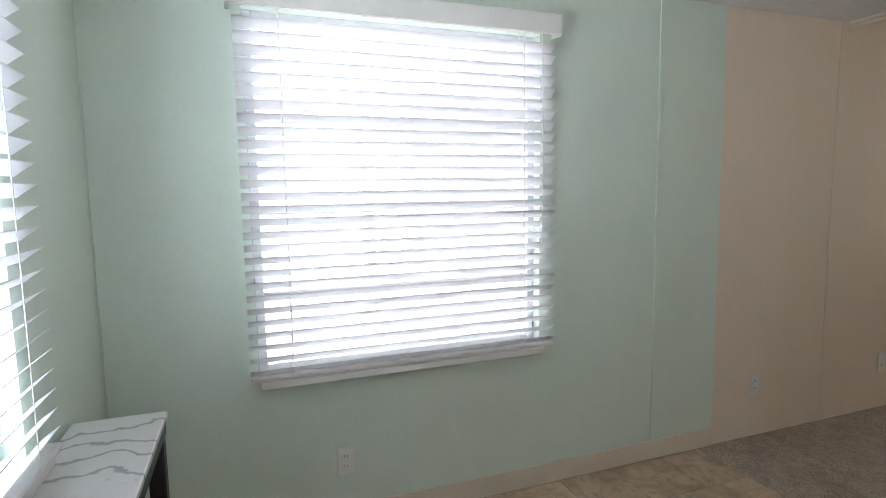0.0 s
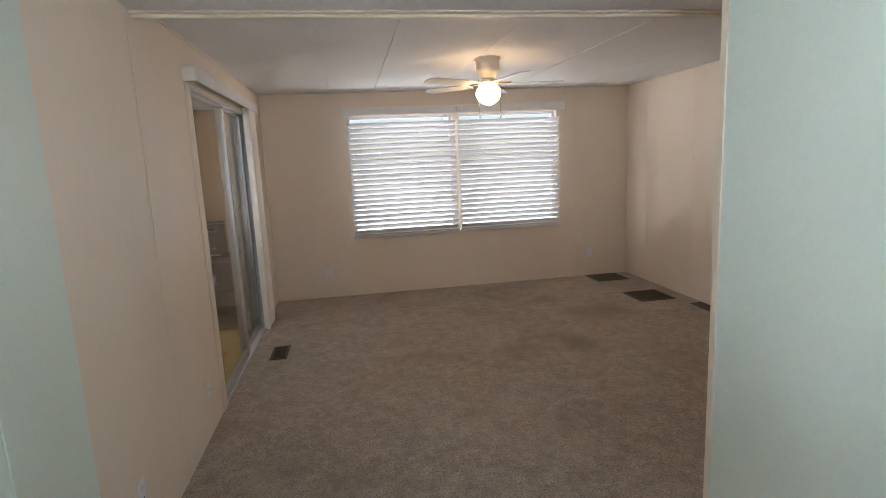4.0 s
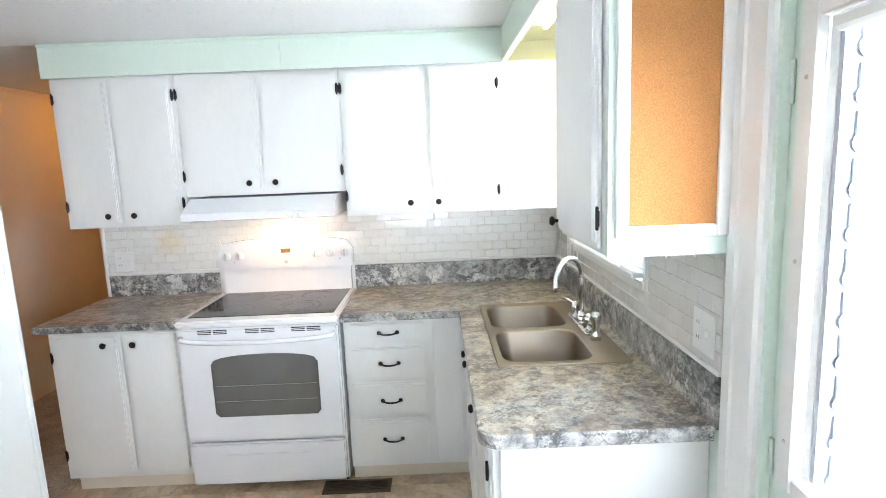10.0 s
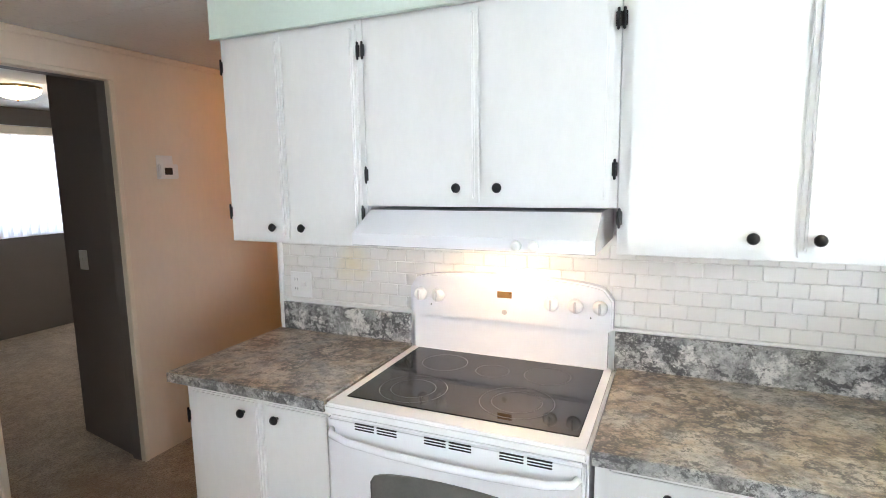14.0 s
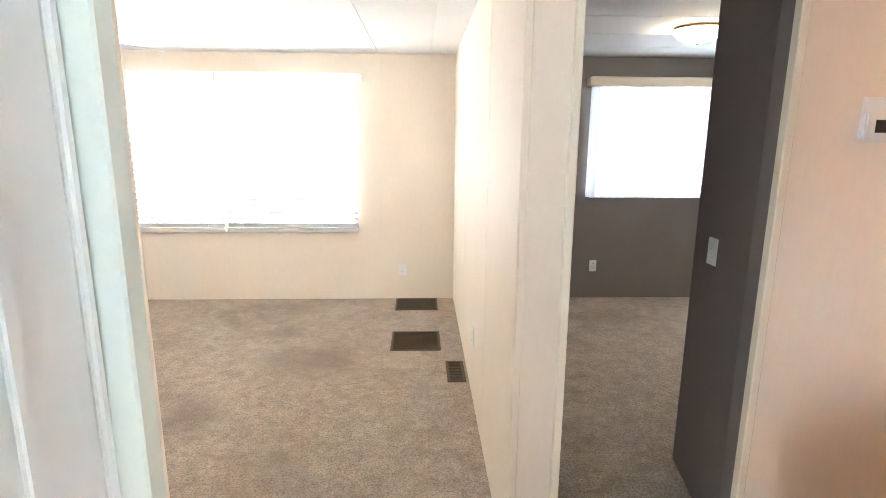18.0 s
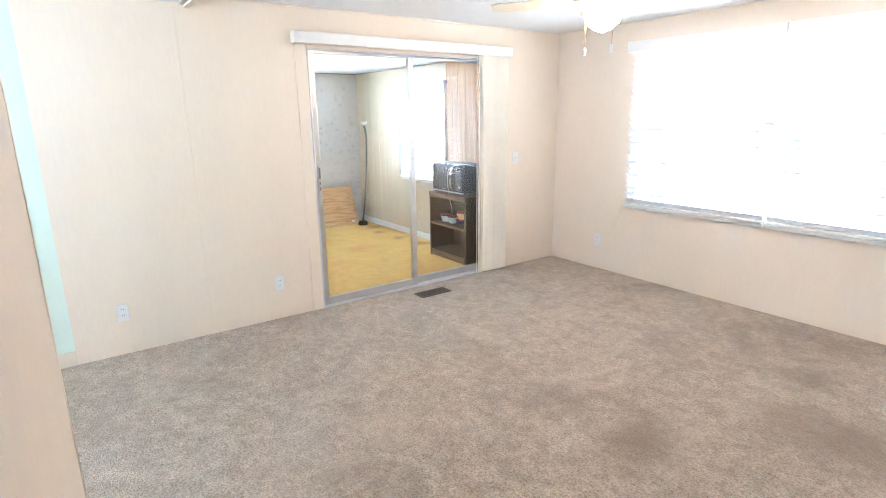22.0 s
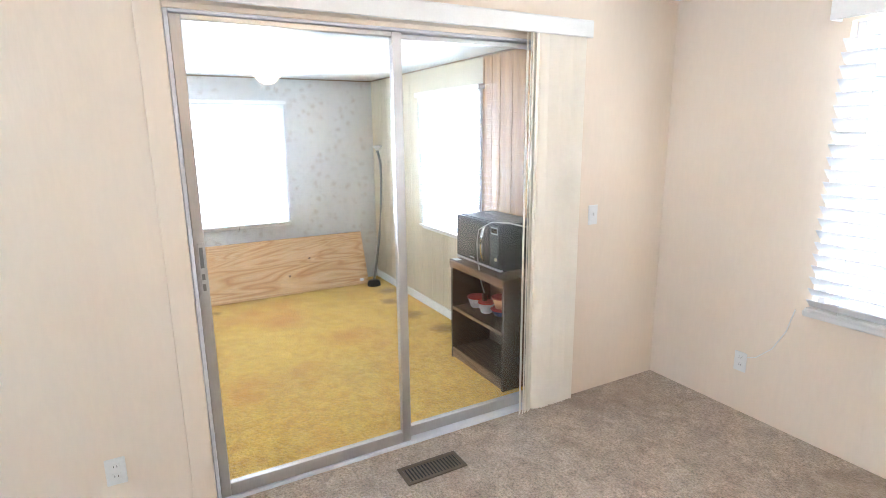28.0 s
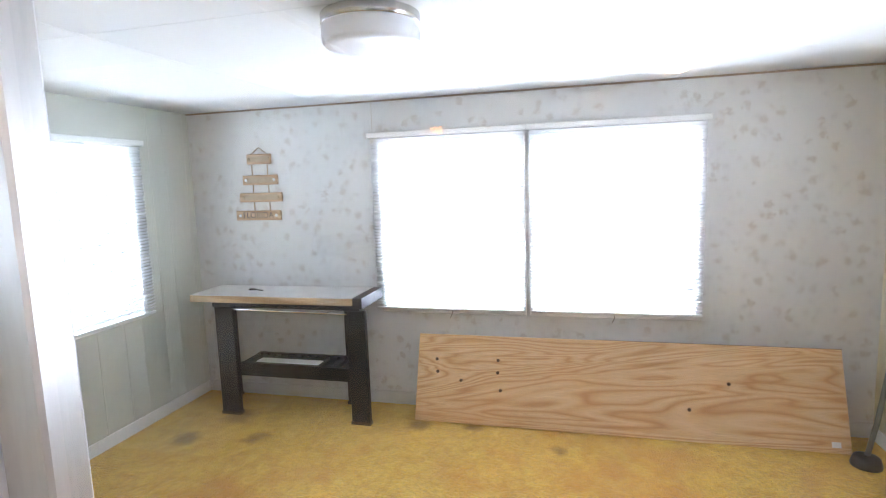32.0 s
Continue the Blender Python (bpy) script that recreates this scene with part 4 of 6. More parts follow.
blind(NORTH, 0.945, 2.180, 0.718, 2.165, "white faux-wood blind, closed to a slant, lit from behind", 0.058, 0.062, -44, 0.05, 0.085, SLAT_THICK, over=(0.055, 0.012))
blind(NORTH, 2.212, 3.455, 0.718, 2.165, "white faux-wood blind, closed to a slant, lit from behind", 0.058, 0.062, -44, 0.05, 0.085, SLAT_THICK, over=(0.012, 0.065))
window("window_5", SOUTH, 3.86, 4.73, 1.19, 2.10, "small aluminium window above the sink", (1.62,), (), 0.03, 0.03)
sb = blind(SOUTH, 3.845, 4.745, 1.20, 2.11, "white faux-wood blind with half-open slats above the sink", 0.046, 0.05, -24, 0.035, 0.07)
part("tilt_wand", tube([at_wall(SOUTH, 4.71, 0.075, 2.03), at_wall(SOUTH, 4.712, 0.08, 1.43)], 0.005, 8), PLASTIC, sb)
SUNW, SUNN, SUNS = ("x", -3.20, 1), ("y", -0.70, -1), ("y", -5.15, 1)
window("window_6", SUNW, -3.645, -2.71, 0.725, 1.845, "first sunroom window facing the gold carpet", (1.3,), (), 0.02, 0.03)
window("window_7", SUNW, -2.63, -1.67, 0.725, 1.845, "second sunroom window facing the gold carpet", (1.3,), (), 0.02, 0.03)
blind(SUNW, -3.705, -2.688, 0.715, 1.915, "white mini blind, closed, glowing with daylight", 0.021, 0.025, -36, 0.03, 0.035, MINISLAT, 3, "sunroom blinds")
blind(SUNW, -2.648, -1.63, 0.715, 1.915, "white mini blind, closed, glowing with daylight", 0.021, 0.025, -36, 0.03, 0.035, MINISLAT, 3, "sunroom blinds")
for y, z in ((-3.177, 0.717), (-2.138, 0.717)):
    st = thing("blind_string", (-3.165, y, z - 0.05), "short dark knotted pull string under the mini blind", "string", "blind strings")
    part("string", tube([(-3.168, y, z + 0.004), (-3.164, y + 0.004, z - 0.020), (-3.159, y - 0.006, z - 0.040), (-3.158, y - 0.012, z - 0.052)], 0.0022, 6), VENT, st)
window("window_8", SUNN, -1.985, -1.07, 0.785, 1.875, "sunroom window in the tan panel wall", (1.34,), (), 0.02, 0.03)
blind(SUNN, -2.03, -1.03, 0.775, 1.935, "white mini blind, closed, on the tan panel wall", 0.021, 0.025, -36, 0.03, 0.035, MINISLAT, 3, "sunroom blinds")
window("window_9", SUNS, -2.62, -1.91, 0.785, 1.855, "sunroom window in the grey panel wall", (1.34,), (), 0.02, 0.03)
blind(SUNS, -2.69, -1.88, 0.765, 1.905, "white mini blind, closed, on the grey panel wall", 0.021, 0.025, -36, 0.03, 0.035, MINISLAT, 3, "sunroom blinds")
window("window_10", NORTH, 5.72, 7.20, 1.06, 2.06, "bedroom window behind vertical blinds", (), (6.25,), 0.03)


def vertical_blind(w, u0, u1, z0, z1, n, label, turn, material, head=True, group="vertical blinds", sway=6, half=0.044, at=0.05, lead=0):
    ob = thing("vertical_blind", at_wall(w, (u0 + u1) / 2, 0.0, z0), label, "blind", group)
    if head:
        ublock("head_rail", w, (u0 - 0.05, u1 + 0.05, 0.02, 0.075, z1, z1 + 0.06), TRIM, ob, r=0.005)
    for i in range(n):
        u = u0 + (u1 - u0) * i / (n - 1)
        a = radians((turn if i >= lead else -turn) + random.uniform(-sway, sway))
        c, s = math.cos(a), math.sin(a)
        bm = bmesh.new()
        h = half
        lo, hi = [], []
        for q, bow in ((-h, 0.0), (-h * 0.5, 0.004), (0, 0.006), (h * 0.5, 0.004), (h, 0.0)):
            du, dd = q * c - bow * s, q * s + bow * c
            lo.append(bm.verts.new(at_wall(w, u + du, at + dd, z0 + random.uniform(0, 0.004))))
            hi.append(bm.verts.new(at_wall(w, u + du, at + dd, z1)))
        faces = [bm.faces.new((lo[k], lo[k + 1], hi[k + 1], hi[k])) for k in range(4)]
        bm.normal_update()
        bmesh.ops.solidify(bm, geom=faces, thickness=0.0015)
        part("vane", bm, material, ob)
    return ob


random.seed(11)
vertical_blind(NORTH, 5.70, 7.22, 1.03, 2.10, 19, "white vertical blind half open in the bedroom window", 22, VANE)
strip("bedroom_blind_valance", (5.62, 7.3, -0.11, -0.0, 2.07, 2.15), CREAM, "cream valance board over the bedroom blind", 0.005)
vertical_blind(WEST, -1.135, -0.80, 0.02, 2.10, 16, "cream vertical blind stacked open beside the sliding door", 42, VINYLBLIND, False, sway=10, half=0.040, at=0.042, lead=4)

# ---- sliding door to the sunroom ----
sd = thing("door_1", (0, -1.85, 0.0), "aluminium sliding glass door, closed, to the sunroom", "sliding door", kind="structure")
bm = bmesh.new()
for b in ((-2.754, -2.738, 0.0, 2.06), (-0.965, -0.93, 0.0, 2.06), (-2.738, -0.965, 2.047, 2.06), (-2.738, -0.965, 0.0, 0.018)):
    box(bm, -0.075, 0.005, b[0], b[1], b[2], b[3], 0.003)
part("door_frame", bm, WINFRAME, sd)
block("jamb_filler", (-0.06, -0.001, -2.834, -2.755, 0.0, 2.06), TRIM, sd)
for y0, y1, dx, sw in ((-2.737, -1.802, -0.022, 0.042), (-1.836, -0.967, -0.056, 0.028)):
    bm = bmesh.new()
    for b in ((y0, y0 + sw, 0.020, 2.045), (y1 - 0.048, y1, 0.020, 2.045), (y0 + sw, y1 - 0.048, 2.022, 2.045), (y0 + sw, y1 - 0.048, 0.020, 0.082)):
        box(bm, dx - 0.016, dx + 0.016, b[0], b[1], b[2], b[3], 0.003)
    leaf = part("door_leaf", bm, ALU, sd)
    pane = block("pane", (dx - 0.003, dx + 0.003, y0 + sw, y1 - 0.048, 0.082, 2.022), GLASS, leaf)
    pane.visible_shadow = False
    if y0 < -2:
        bm = bmesh.new()
        box(bm, dx + 0.016, dx + 0.024, y0 + 0.012, y0 + 0.036, 0.965, 1.185, 0.003)
        part("handle", bm, ALU, leaf, "flush aluminium door pull")
        block("recess", (dx + 0.0241, dx + 0.0255, y0 + 0.017, y0 + 0.031, 1.08, 1.165), DULLMETAL, leaf)
        block("recess", (dx + 0.0241, dx + 0.0255, y0 + 0.018, y0 + 0.030, 0.985, 1.055), DULLMETAL, leaf)
        block("latch", (dx + 0.0255, dx + 0.031, y0 + 0.018, y0 + 0.030, 1.015, 1.03), ALU, leaf)
strip("sliding_door_casing", (0.0, 0.009, -2.848, -2.756, 0.0, 2.082), PEACH, "peach casing beside the sliding door", 0.003, "door frame")
val = thing("blind_valance", (0.0, -1.78, 2.09), "long cream valance box over the sliding door", "valance")
part("front_board", prism([(0.074, 2.083), (0.080, 2.079), (0.086, 2.083), (0.086, 2.158), (0.081, 2.165), (0.074, 2.165)], "y", -2.868, -0.742), TRIM, val)
block("top_board", (0.0, 0.074, -2.868, -0.742, 2.153, 2.165), VINYLBLIND, val, r=0.002)
block("end_board", (0.0, 0.074, -2.868, -2.856, 2.083, 2.153), VINYLBLIND, val, r=0.002)
block("end_board", (0.0, 0.074, -0.754, -0.742, 2.083, 2.153), VINYLBLIND, val, r=0.002)
block("track", (0.025, 0.065, -2.85, -0.76, 2.105, 2.145), ALU, val)
strip("sliding_door_head", (0.0, 0.010, -2.755, -0.76, 2.060, 2.082), PEACH, "peach head casing over the sliding door", 0.003, "door frame")

# ---- back door ----
bd = thing("door_2", (2.78, YS, 0.0), "mint back door with a white framed jalousie window", "door", kind="structure")
block("door_leaf", (2.385, 3.179, YS - 0.065, YS - 0.025, 0.01, 0.905), MINT, bd)
block("door_leaf", (2.385, 3.179, YS - 0.065, YS - 0.025, 1.88, 2.025), MINT, bd)
block("door_jamb", (3.1795, 3.195, YS - 0.066, YS - 0.002, 0.0, 2.035), MINT, bd)
block("door_jamb", (2.372, 2.386, YS - 0.0245, YS - 0.002, 0.0, 2.035), MINT, bd)
block("door_leaf", (3.118, 3.179, YS - 0.065, YS - 0.025, 0.905, 1.88), MINT, bd)
block("door_leaf", (2.385, 2.46, YS - 0.065, YS - 0.025, 0.905, 1.88), MINT, bd)
bm = bmesh.new()
for b in ((2.445, 2.495, 0.89, 1.895), (3.085, 3.135, 0.89, 1.895), (2.495, 3.085, 0.89, 0.93), (2.495, 3.085, 1.855, 1.895)):
    box(bm, b[0], b[1], YS - 0.03, YS - 0.006, b[2], b[3], 0.004)
frame_w = part("window_frame", bm, TRIM, bd, "white window frame screwed to the door")
for x, z in ((2.465, 1.0), (2.465, 1.35), (2.465, 1.75), (3.110, 1.0), (3.110, 1.39), (3.110, 1.75), (2.6, 0.91), (2.9, 0.91)):
    part("screw", lathe([(0.005, 0), (0.004, 0.002)], (x, YS - 0.006, z), "y", 8), ALU, frame_w)
block("inner_stop", (3.063, 3.084, YS - 0.065, YS - 0.03, 0.93, 1.855), TRIM, bd)
block("inner_stop", (2.496, 2.512, YS - 0.065, YS - 0.03, 0.93, 1.855), TRIM, bd)
first = part("louvre_pane", turned(box(bmesh.new(), -0.272, 0.272, -0.045, 0.045, -0.002, 0.002), pose(2.785, YS - 0.075, 0.98, -55)), GLASS, bd)
pieces("louvre_pane", first, [(0, 0, 0.085 * i) for i in range(1, 11)], bd)
block("louvre_channel", (3.050, 3.062, YS - 0.10, YS - 0.032, 0.935, 1.85), LOUVREGREY, bd)
bm = box(bmesh.new(), 3.043, 3.050, YS - 0.088, YS - 0.060, 0.952, 1.000, 0.002)
bmesh.ops.create_cone(bm, cap_ends=True, segments=12, radius1=0.021, radius2=0.019, depth=0.008, matrix=pose(3.0462, YS - 0.074, 0.941, 0, 90, 0))
first = part("louvre_clip", bm, LOUVREGREY, bd, "small aluminium louvre clip with a round pivot")
pieces("louvre_clip", first, [(0, 0, 0.085 * i) for i in range(1, 11)], bd)
part("door_knob", lathe([(0.030, 0), (0.030, 0.006), (0.012, 0.010), (0.011, 0.030), (0.022, 0.036), (0.029, 0.050), (0.026, 0.064), (0.010, 0.070)], (2.405, YS - 0.025, 1.075), "y", 20), BRASS, bd, "round brass knob", True)
part("dead_bolt", lathe([(0.028, 0), (0.028, 0.008), (0.018, 0.018), (0.012, 0.022)], (2.405, YS - 0.025, 1.195), "y", 18), BRASS, bd, "brass dead bolt", True)
for z in (0.25, 0.93, 1.75):
    block("hinge", (3.166, 3.179, YS - 0.025, YS - 0.016, z - 0.045, z + 0.045), MINT, bd, r=0.003)
for x0, x1 in ((3.195, 3.330), (2.262, 2.372)):
    y = YS - 0.002
    lip = [(x0, y), (x1, y), (x1, YS + 0.014), (x1 - 0.012, YS + 0.020), (x1 - 0.045, YS + 0.020), (x1 - 0.052, YS + 0.015), (x0 + 0.050, YS + 0.013), (x0 + 0.044, YS + 0.017), (x0 + 0.010, YS + 0.017), (x0, YS + 0.010)]
    part("casing", prism(lip, "z", 0.0, 2.04), TRIM, bd)
block("casing_head", (2.262, 3.330, YS - 0.002, YS + 0.018, 2.0405, 2.12), TRIM, bd, r=0.005)
block("shade_roll", (2.51, 3.06, YS - 0.045, YS - 0.012, 1.82, 1.853), PLASTIC, bd, r=0.008)
sp = thing("door_spring", (2.74, YS, 1.92), "coiled steel door spring hanging on its hook", "spring")
pts = [(2.74 + 0.010 * math.cos(i * 0.9), YS + 0.045 + 0.010 * math.sin(i * 0.9), 1.96 - i * 0.0016) for i in range(90)]
part("coil", tube(pts, 0.0022, 5), CHROME, sp, smooth=True)
part("hook", tube([(2.74, YS + 0.045, 1.815), (2.745, YS + 0.05, 1.78), (2.74, YS + 0.055, 1.70), (2.735, YS + 0.05, 1.62)], 0.0022, 6), CHROME, sp)
part("eye_screw", tube([(2.74, YS - 0.03, 1.965), (2.74, YS + 0.03, 1.962), (2.75, YS + 0.05, 1.965), (2.74, YS + 0.055, 1.972)], 0.003, 6), ALU, sp)
part("bracket", tube([(2.80, YS - 0.03, 1.935), (2.80, YS + 0.03, 1.93), (2.74, YS + 0.045, 1.93)], 0.003, 6), ALU, sp)

# ---- refrigerator enclosure and pantry ----
EX0, EX1, EY0, EY1, EP = 2.26, 3.635, -5.335, -4.49, -5.27
FRIDGE_FACE = ("y", EY0, -1)
enc = thing("fridge_cabinet", (2.95, -4.91, 0.0), "tall white cabinet round the refrigerator with mint and peach sides", "cabinet")
block("side_panel", (EX0, EX0 + 0.03, EY0 + 0.02, -4.56, 0.0, SC), MINT, enc, "mint green painted side")
block("back_panel", (EX0 + 0.036, EX1 - 0.022, EY1 - 0.022, EY1, 0.0, SC), PEACH, enc, "peach painted back")
block("corner_trim", (EX1 - 0.001, 3.690, EY1 - 0.045, EY1, 0.0, SC), PALEMINT, enc, r=0.004)
block("back_trim", (EX1 - 0.03, 3.690, EY1 + 0.001, EY1 + 0.008, 0.0, SC), PEACH, enc, r=0.002)
part("corner_trim", prism([(EX0 - 0.006, -4.56), (EX0 - 0.006, -4.53), (EX0 + 0.036, EY1 + 0.003), (EX0 + 0.036, -4.56)], "z", 0.0, SC), CREAM, enc)
block("inner_panel", (3.045, 3.06, EY0 + 0.021, EY1 - 0.022, 0.0, SC), WHITE, enc)
blocks("face_frame", [(EX0 - 0.012, 2.297, EY0 - 0.012, EY0 + 0.02, 0.0, SC), (2.297, 3.045, EY0, EY0 + 0.02, 1.65, 1.72), (2.297, 3.045, EY0, EY0 + 0.02, 2.245, SC), (3.005, 3.05, EY0, EY0 + 0.02, 0.0, 1.65)], WHITE, enc, r=0.003)
block("cupboard_floor", (2.297, 3.045, EY0 + 0.02, EY1 - 0.03, 1.69, 1.71), WHITE, enc)
cab_door("door", FRIDGE_FACE, 2.283, 2.645, 0.002, 1.706, 2.262, enc, (2.598, 1.766), ((2.277, 1.82), (2.277, 2.16)))
cab_door("door", FRIDGE_FACE, 2.654, 3.030, 0.002, 1.706, 2.262, enc, (2.731, 1.767), ((3.038, 1.80), (3.038, 2.16)))
block("pantry_side", (3.06, EX1, EP, EP + 0.02, 0.0, SC), WHITE, enc, "plain white pantry side panel")
block("side_skirting", (3.062, EX1 - 0.004, EP - 0.01, EP, 0.0, 0.10), SKIRT, enc, "cream vinyl skirting", r=0.002)
block("corner_bead", (EX1 - 0.016, EX1 + 0.006, EP - 0.008, EP + 0.02, 0.0, SC), WHITE, enc, r=0.004)
block("top_bead", (3.062, EX1, EP - 0.013, EP, SC - 0.02, SC - 0.001), WHITE, enc, r=0.003)
blocks("pantry_frame", [(EX1 - 0.02, EX1, EP + 0.02, EP + 0.08, 0.0, SC), (EX1 - 0.02, EX1, EY1 - 0.068, EY1, 0.0, SC), (EX1 - 0.02, EX1, EP + 0.08, EY1 - 0.068, 2.10, SC), (EX1 - 0.02, EX1, EP + 0.08, EY1 - 0.068, 0.0, 0.08)], PALEMINT, enc)
PANTRY = ("x", EX1, 1)
bm = bmesh.new()
ubox(bm, PANTRY, -5.20, -4.560, -0.016, 0.014, 0.09, 2.095, 0.003)
pd = part("pantry_door", bm, WHITE, enc, "white raised-panel pantry door")
for z0, z1 in ((0.20, 0.95), (1.08, 1.98)):
    for y0, y1 in ((-5.15, -4.94), (-4.88, -4.67)):
        bm = bmesh.new()
        for b in ((y0, y0 + 0.025, z0, z1), (y1 - 0.025, y1, z0, z1), (y0 + 0.025, y1 - 0.025, z0, z0 + 0.025), (y0 + 0.025, y1 - 0.025, z1 - 0.025, z1)):
            ubox(bm, PANTRY, b[0], b[1], 0.014, 0.024, b[2], b[3], 0.005, 2)
        part("panel_moulding", bm, WHITE, pd)
        ublock("raised_panel", PANTRY, (y0 + 0.05, y1 - 0.05, 0.014, 0.022, z0 + 0.05, z1 - 0.05), WHITE, pd, r=0.006, seg=2)
for z in (0.3, 2.02):
    ublock("hinge", PANTRY, (-4.570, -4.556, 0.014, 0.022, z - 0.05, z + 0.05), IRON, pd, r=0.003)
ublock("door_casing", PANTRY, (-4.558, -4.536, 0.001, 0.020, 0.0, 2.14), WHITE, enc, r=0.006, seg=2)

# refrigerator
fr = thing("refrigerator", (2.68, -5.0, 0.0), "white top-freezer refrigerator with yellowed door pulls", "refrigerator")
block("body", (2.345, 3.0, -5.395, -4.56, 0.06, 1.575), APPLIANCE, fr, r=0.008)
block("base_grille", (2.36, 2.985, -5.39, -5.35, 0.01, 0.06), BLACKPLASTIC, fr)
for nm, z0, z1, hz0, hz1 in (("freezer_door", 1.137, 1.582, 1.185, 1.40), ("fridge_door", 0.075, 1.123, 0.80, 1.08)):
    d = block(nm, (2.335, 3.025, -5.462, -5.402, z0, z1), APPLIANCE, fr, r=0.012, seg=3)
    bm = bmesh.new()
    box(bm, 2.352, 2.378, -5.478, -5.460, hz0, hz1, 0.008, 3)
    part("pull", bm, AGED, d, "yellowed plastic door pull")
    block("gasket", (2.345, 3.015, -5.402, -5.395, z0 + 0.006, z1 - 0.006), GASKET, d)
    if nm == "freezer_door":
        block("badge", (2.935, 2.972, -5.4645, -5.462, 1.533, 1.545), BLACKPLASTIC, d, "small dark maker's badge")
        for x, z, r in ((2.77, 1.44, 0.010), (2.71, 1.35, 0.009), (2.76, 1.31, 0.006)):
            part("glue_mark", lathe([(r, 0), (r, 0.0006)], (x, -5.4622, z), "-y", 14), AGED, d)
block("hinge_cover", (2.345, 2.40, -5.44, -5.36, 1.582, 1.594), APPLIANCE, fr, r=0.004)
block("hinge_pin", (2.335, 2.362, -5.466, -5.41, 1.124, 1.136), CHROME, fr, r=0.002)

# ---- kitchen: range wall ----
FACE_U = ("x", 4.905, -1)
FACE_B = ("x", 4.632, -1)


def upper(y0, y1, z0, doors, label, hinges):
    ob = thing("wall_cabinet", (5.05, (y0 + y1) / 2, z0), label, "cabinet", "kitchen wall cabinets")
    block("body", (4.905, 5.208, y0, y1, z0, 2.125), WHITE, ob, r=0.002)
    for i, (a, b, ku) in enumerate(doors):
        cab_door("door", FACE_U, b, a, 0.0, z0 + 0.012, 2.11, ob, (ku, z0 + 0.062), hinges[i])
    return ob


upper(-5.232, -4.60, 1.352, [(-4.622, -4.891, -4.832), (-4.895, -5.213, -4.967)], "white two-door wall cabinet at the end of the run", [((-4.612, 1.47), (-4.612, 2.02)), ((-5.222, 1.47), (-5.222, 2.02))])
upper(-6.072, -5.234, 1.497, [(-5.248, -5.652, -5.583), (-5.658, -6.055, -5.719)], "short white wall cabinet above the range hood", [((-5.240, 1.605), (-5.240, 2.02)), ((-6.064, 1.61), (-6.064, 2.02))])
corner = upper(-7.25, -6.074, 1.362, [(-6.087, -6.484, -6.417), (-6.520, -6.875, -6.564)], "white wall cabinet reaching into the corner", [((-6.080, 1.47), (-6.080, 2.02)), ((-6.884, 1.475), (-6.884, 2.02))])

soffit = thing("soffit", (5.0, -5.8, 2.125), "mint green boxed soffit above the wall cabinets", "soffit", kind="structure")
block("front_board", (4.865, 4.885, -6.91, -4.59, 2.118, SC), MINT, soffit)
block("end_board", (4.885, 5.208, -4.61, -4.59, 2.126, SC), MINT, soffit)
block("cover_bead", (4.862, 4.865, -5.80, -5.784, 2.125, SC - 0.019), MINT, soffit, r=0.002)
block("top_bead", (4.855, 4.865, -6.91, -4.59, SC - 0.018, SC - 0.001), MINT, soffit, r=0.003)
block("lower_bead", (4.861, 4.865, -6.91, -4.59, 2.118, 2.124), MINT, soffit, r=0.001)
block("valance_board", (3.30, 4.885, -6.935, -6.915, 2.118, SC), MINT, soffit)
block("valance_bead", (3.30, 4.862, -6.915, -6.908, 2.118, 2.132), WHITE, soffit, r=0.002)
tube_light = thing("valance_light", (4.45, -7.10, SC - 0.05), "small warm strip light above the sink window", "ceiling light")
block("housing", (4.15, 4.75, -7.14, -7.06, SC - 0.03, SC - 0.001), TRIM, tube_light, r=0.004)
part("tube", lathe([(0.013, 0), (0.013, 0.5)], (4.20, -7.10, SC - 0.047), "x", 12), TUBEGLOW, tube_light)

# corner cabinet over the sink's end, with the cork board
cab2 = thing("wall_cabinet", (3.61, -7.11, 1.375), "white wall cabinet with a mint side beside the window", "cabinet", "kitchen wall cabinets")
block("body", (3.345, 3.812, YS + 0.001, -6.965, 1.385, 2.118), WHITE, cab2)
block("side_panel", (3.328, 3.344, YS + 0.001, -6.965, 1.372, SC), MINT, cab2, "mint painted side panel")
block("bottom_lip", (3.3455, 3.810, YS + 0.002, -6.967, 1.374, 1.3845), MINT, cab2)
cab_door("door", ("y", -6.963, 1), 3.37, 3.802, 0.0, 1.388, 2.108, cab2, (3.765, 1.42), ((3.352, 1.467), (3.352, 2.02)))
cork = thing("cork_board", (3.32, -7.115, 1.42), "cork pin board in a white frame on the cabinet side", "pin board")
WESTF = ("x", 3.327, -1)
bm = bmesh.new()
for b in ((-7.255, -7.222, 1.418, 2.022), (-7.012, -6.980, 1.418, 2.022), (-7.222, -7.012, 1.418, 1.448), (-7.222, -7.012, 1.992, 2.022)):
    ubox(bm, WESTF, b[0], b[1], 0.0, 0.014, b[2], b[3], 0.003)
part("frame", bm, TRIM, cork)
ublock("cork_sheet", WESTF, (-7.222, -7.012, 0.0, 0.006, 1.448, 1.992), CORK, cork)
for z in (1.433, 2.007):
    part("screw", lathe([(0.004, 0), (0.003, 0.002)], (3.313, -7.12, z), "-x", 8), ALU, cork)
for y in (-7.10, -7.17):
    part("cup_hook", tube([(3.327, y, 1.39), (3.312, y, 1.392), (3.306, y, 1.380), (3.312, y, 1.37)], 0.002, 6), PLASTIC, cab2)

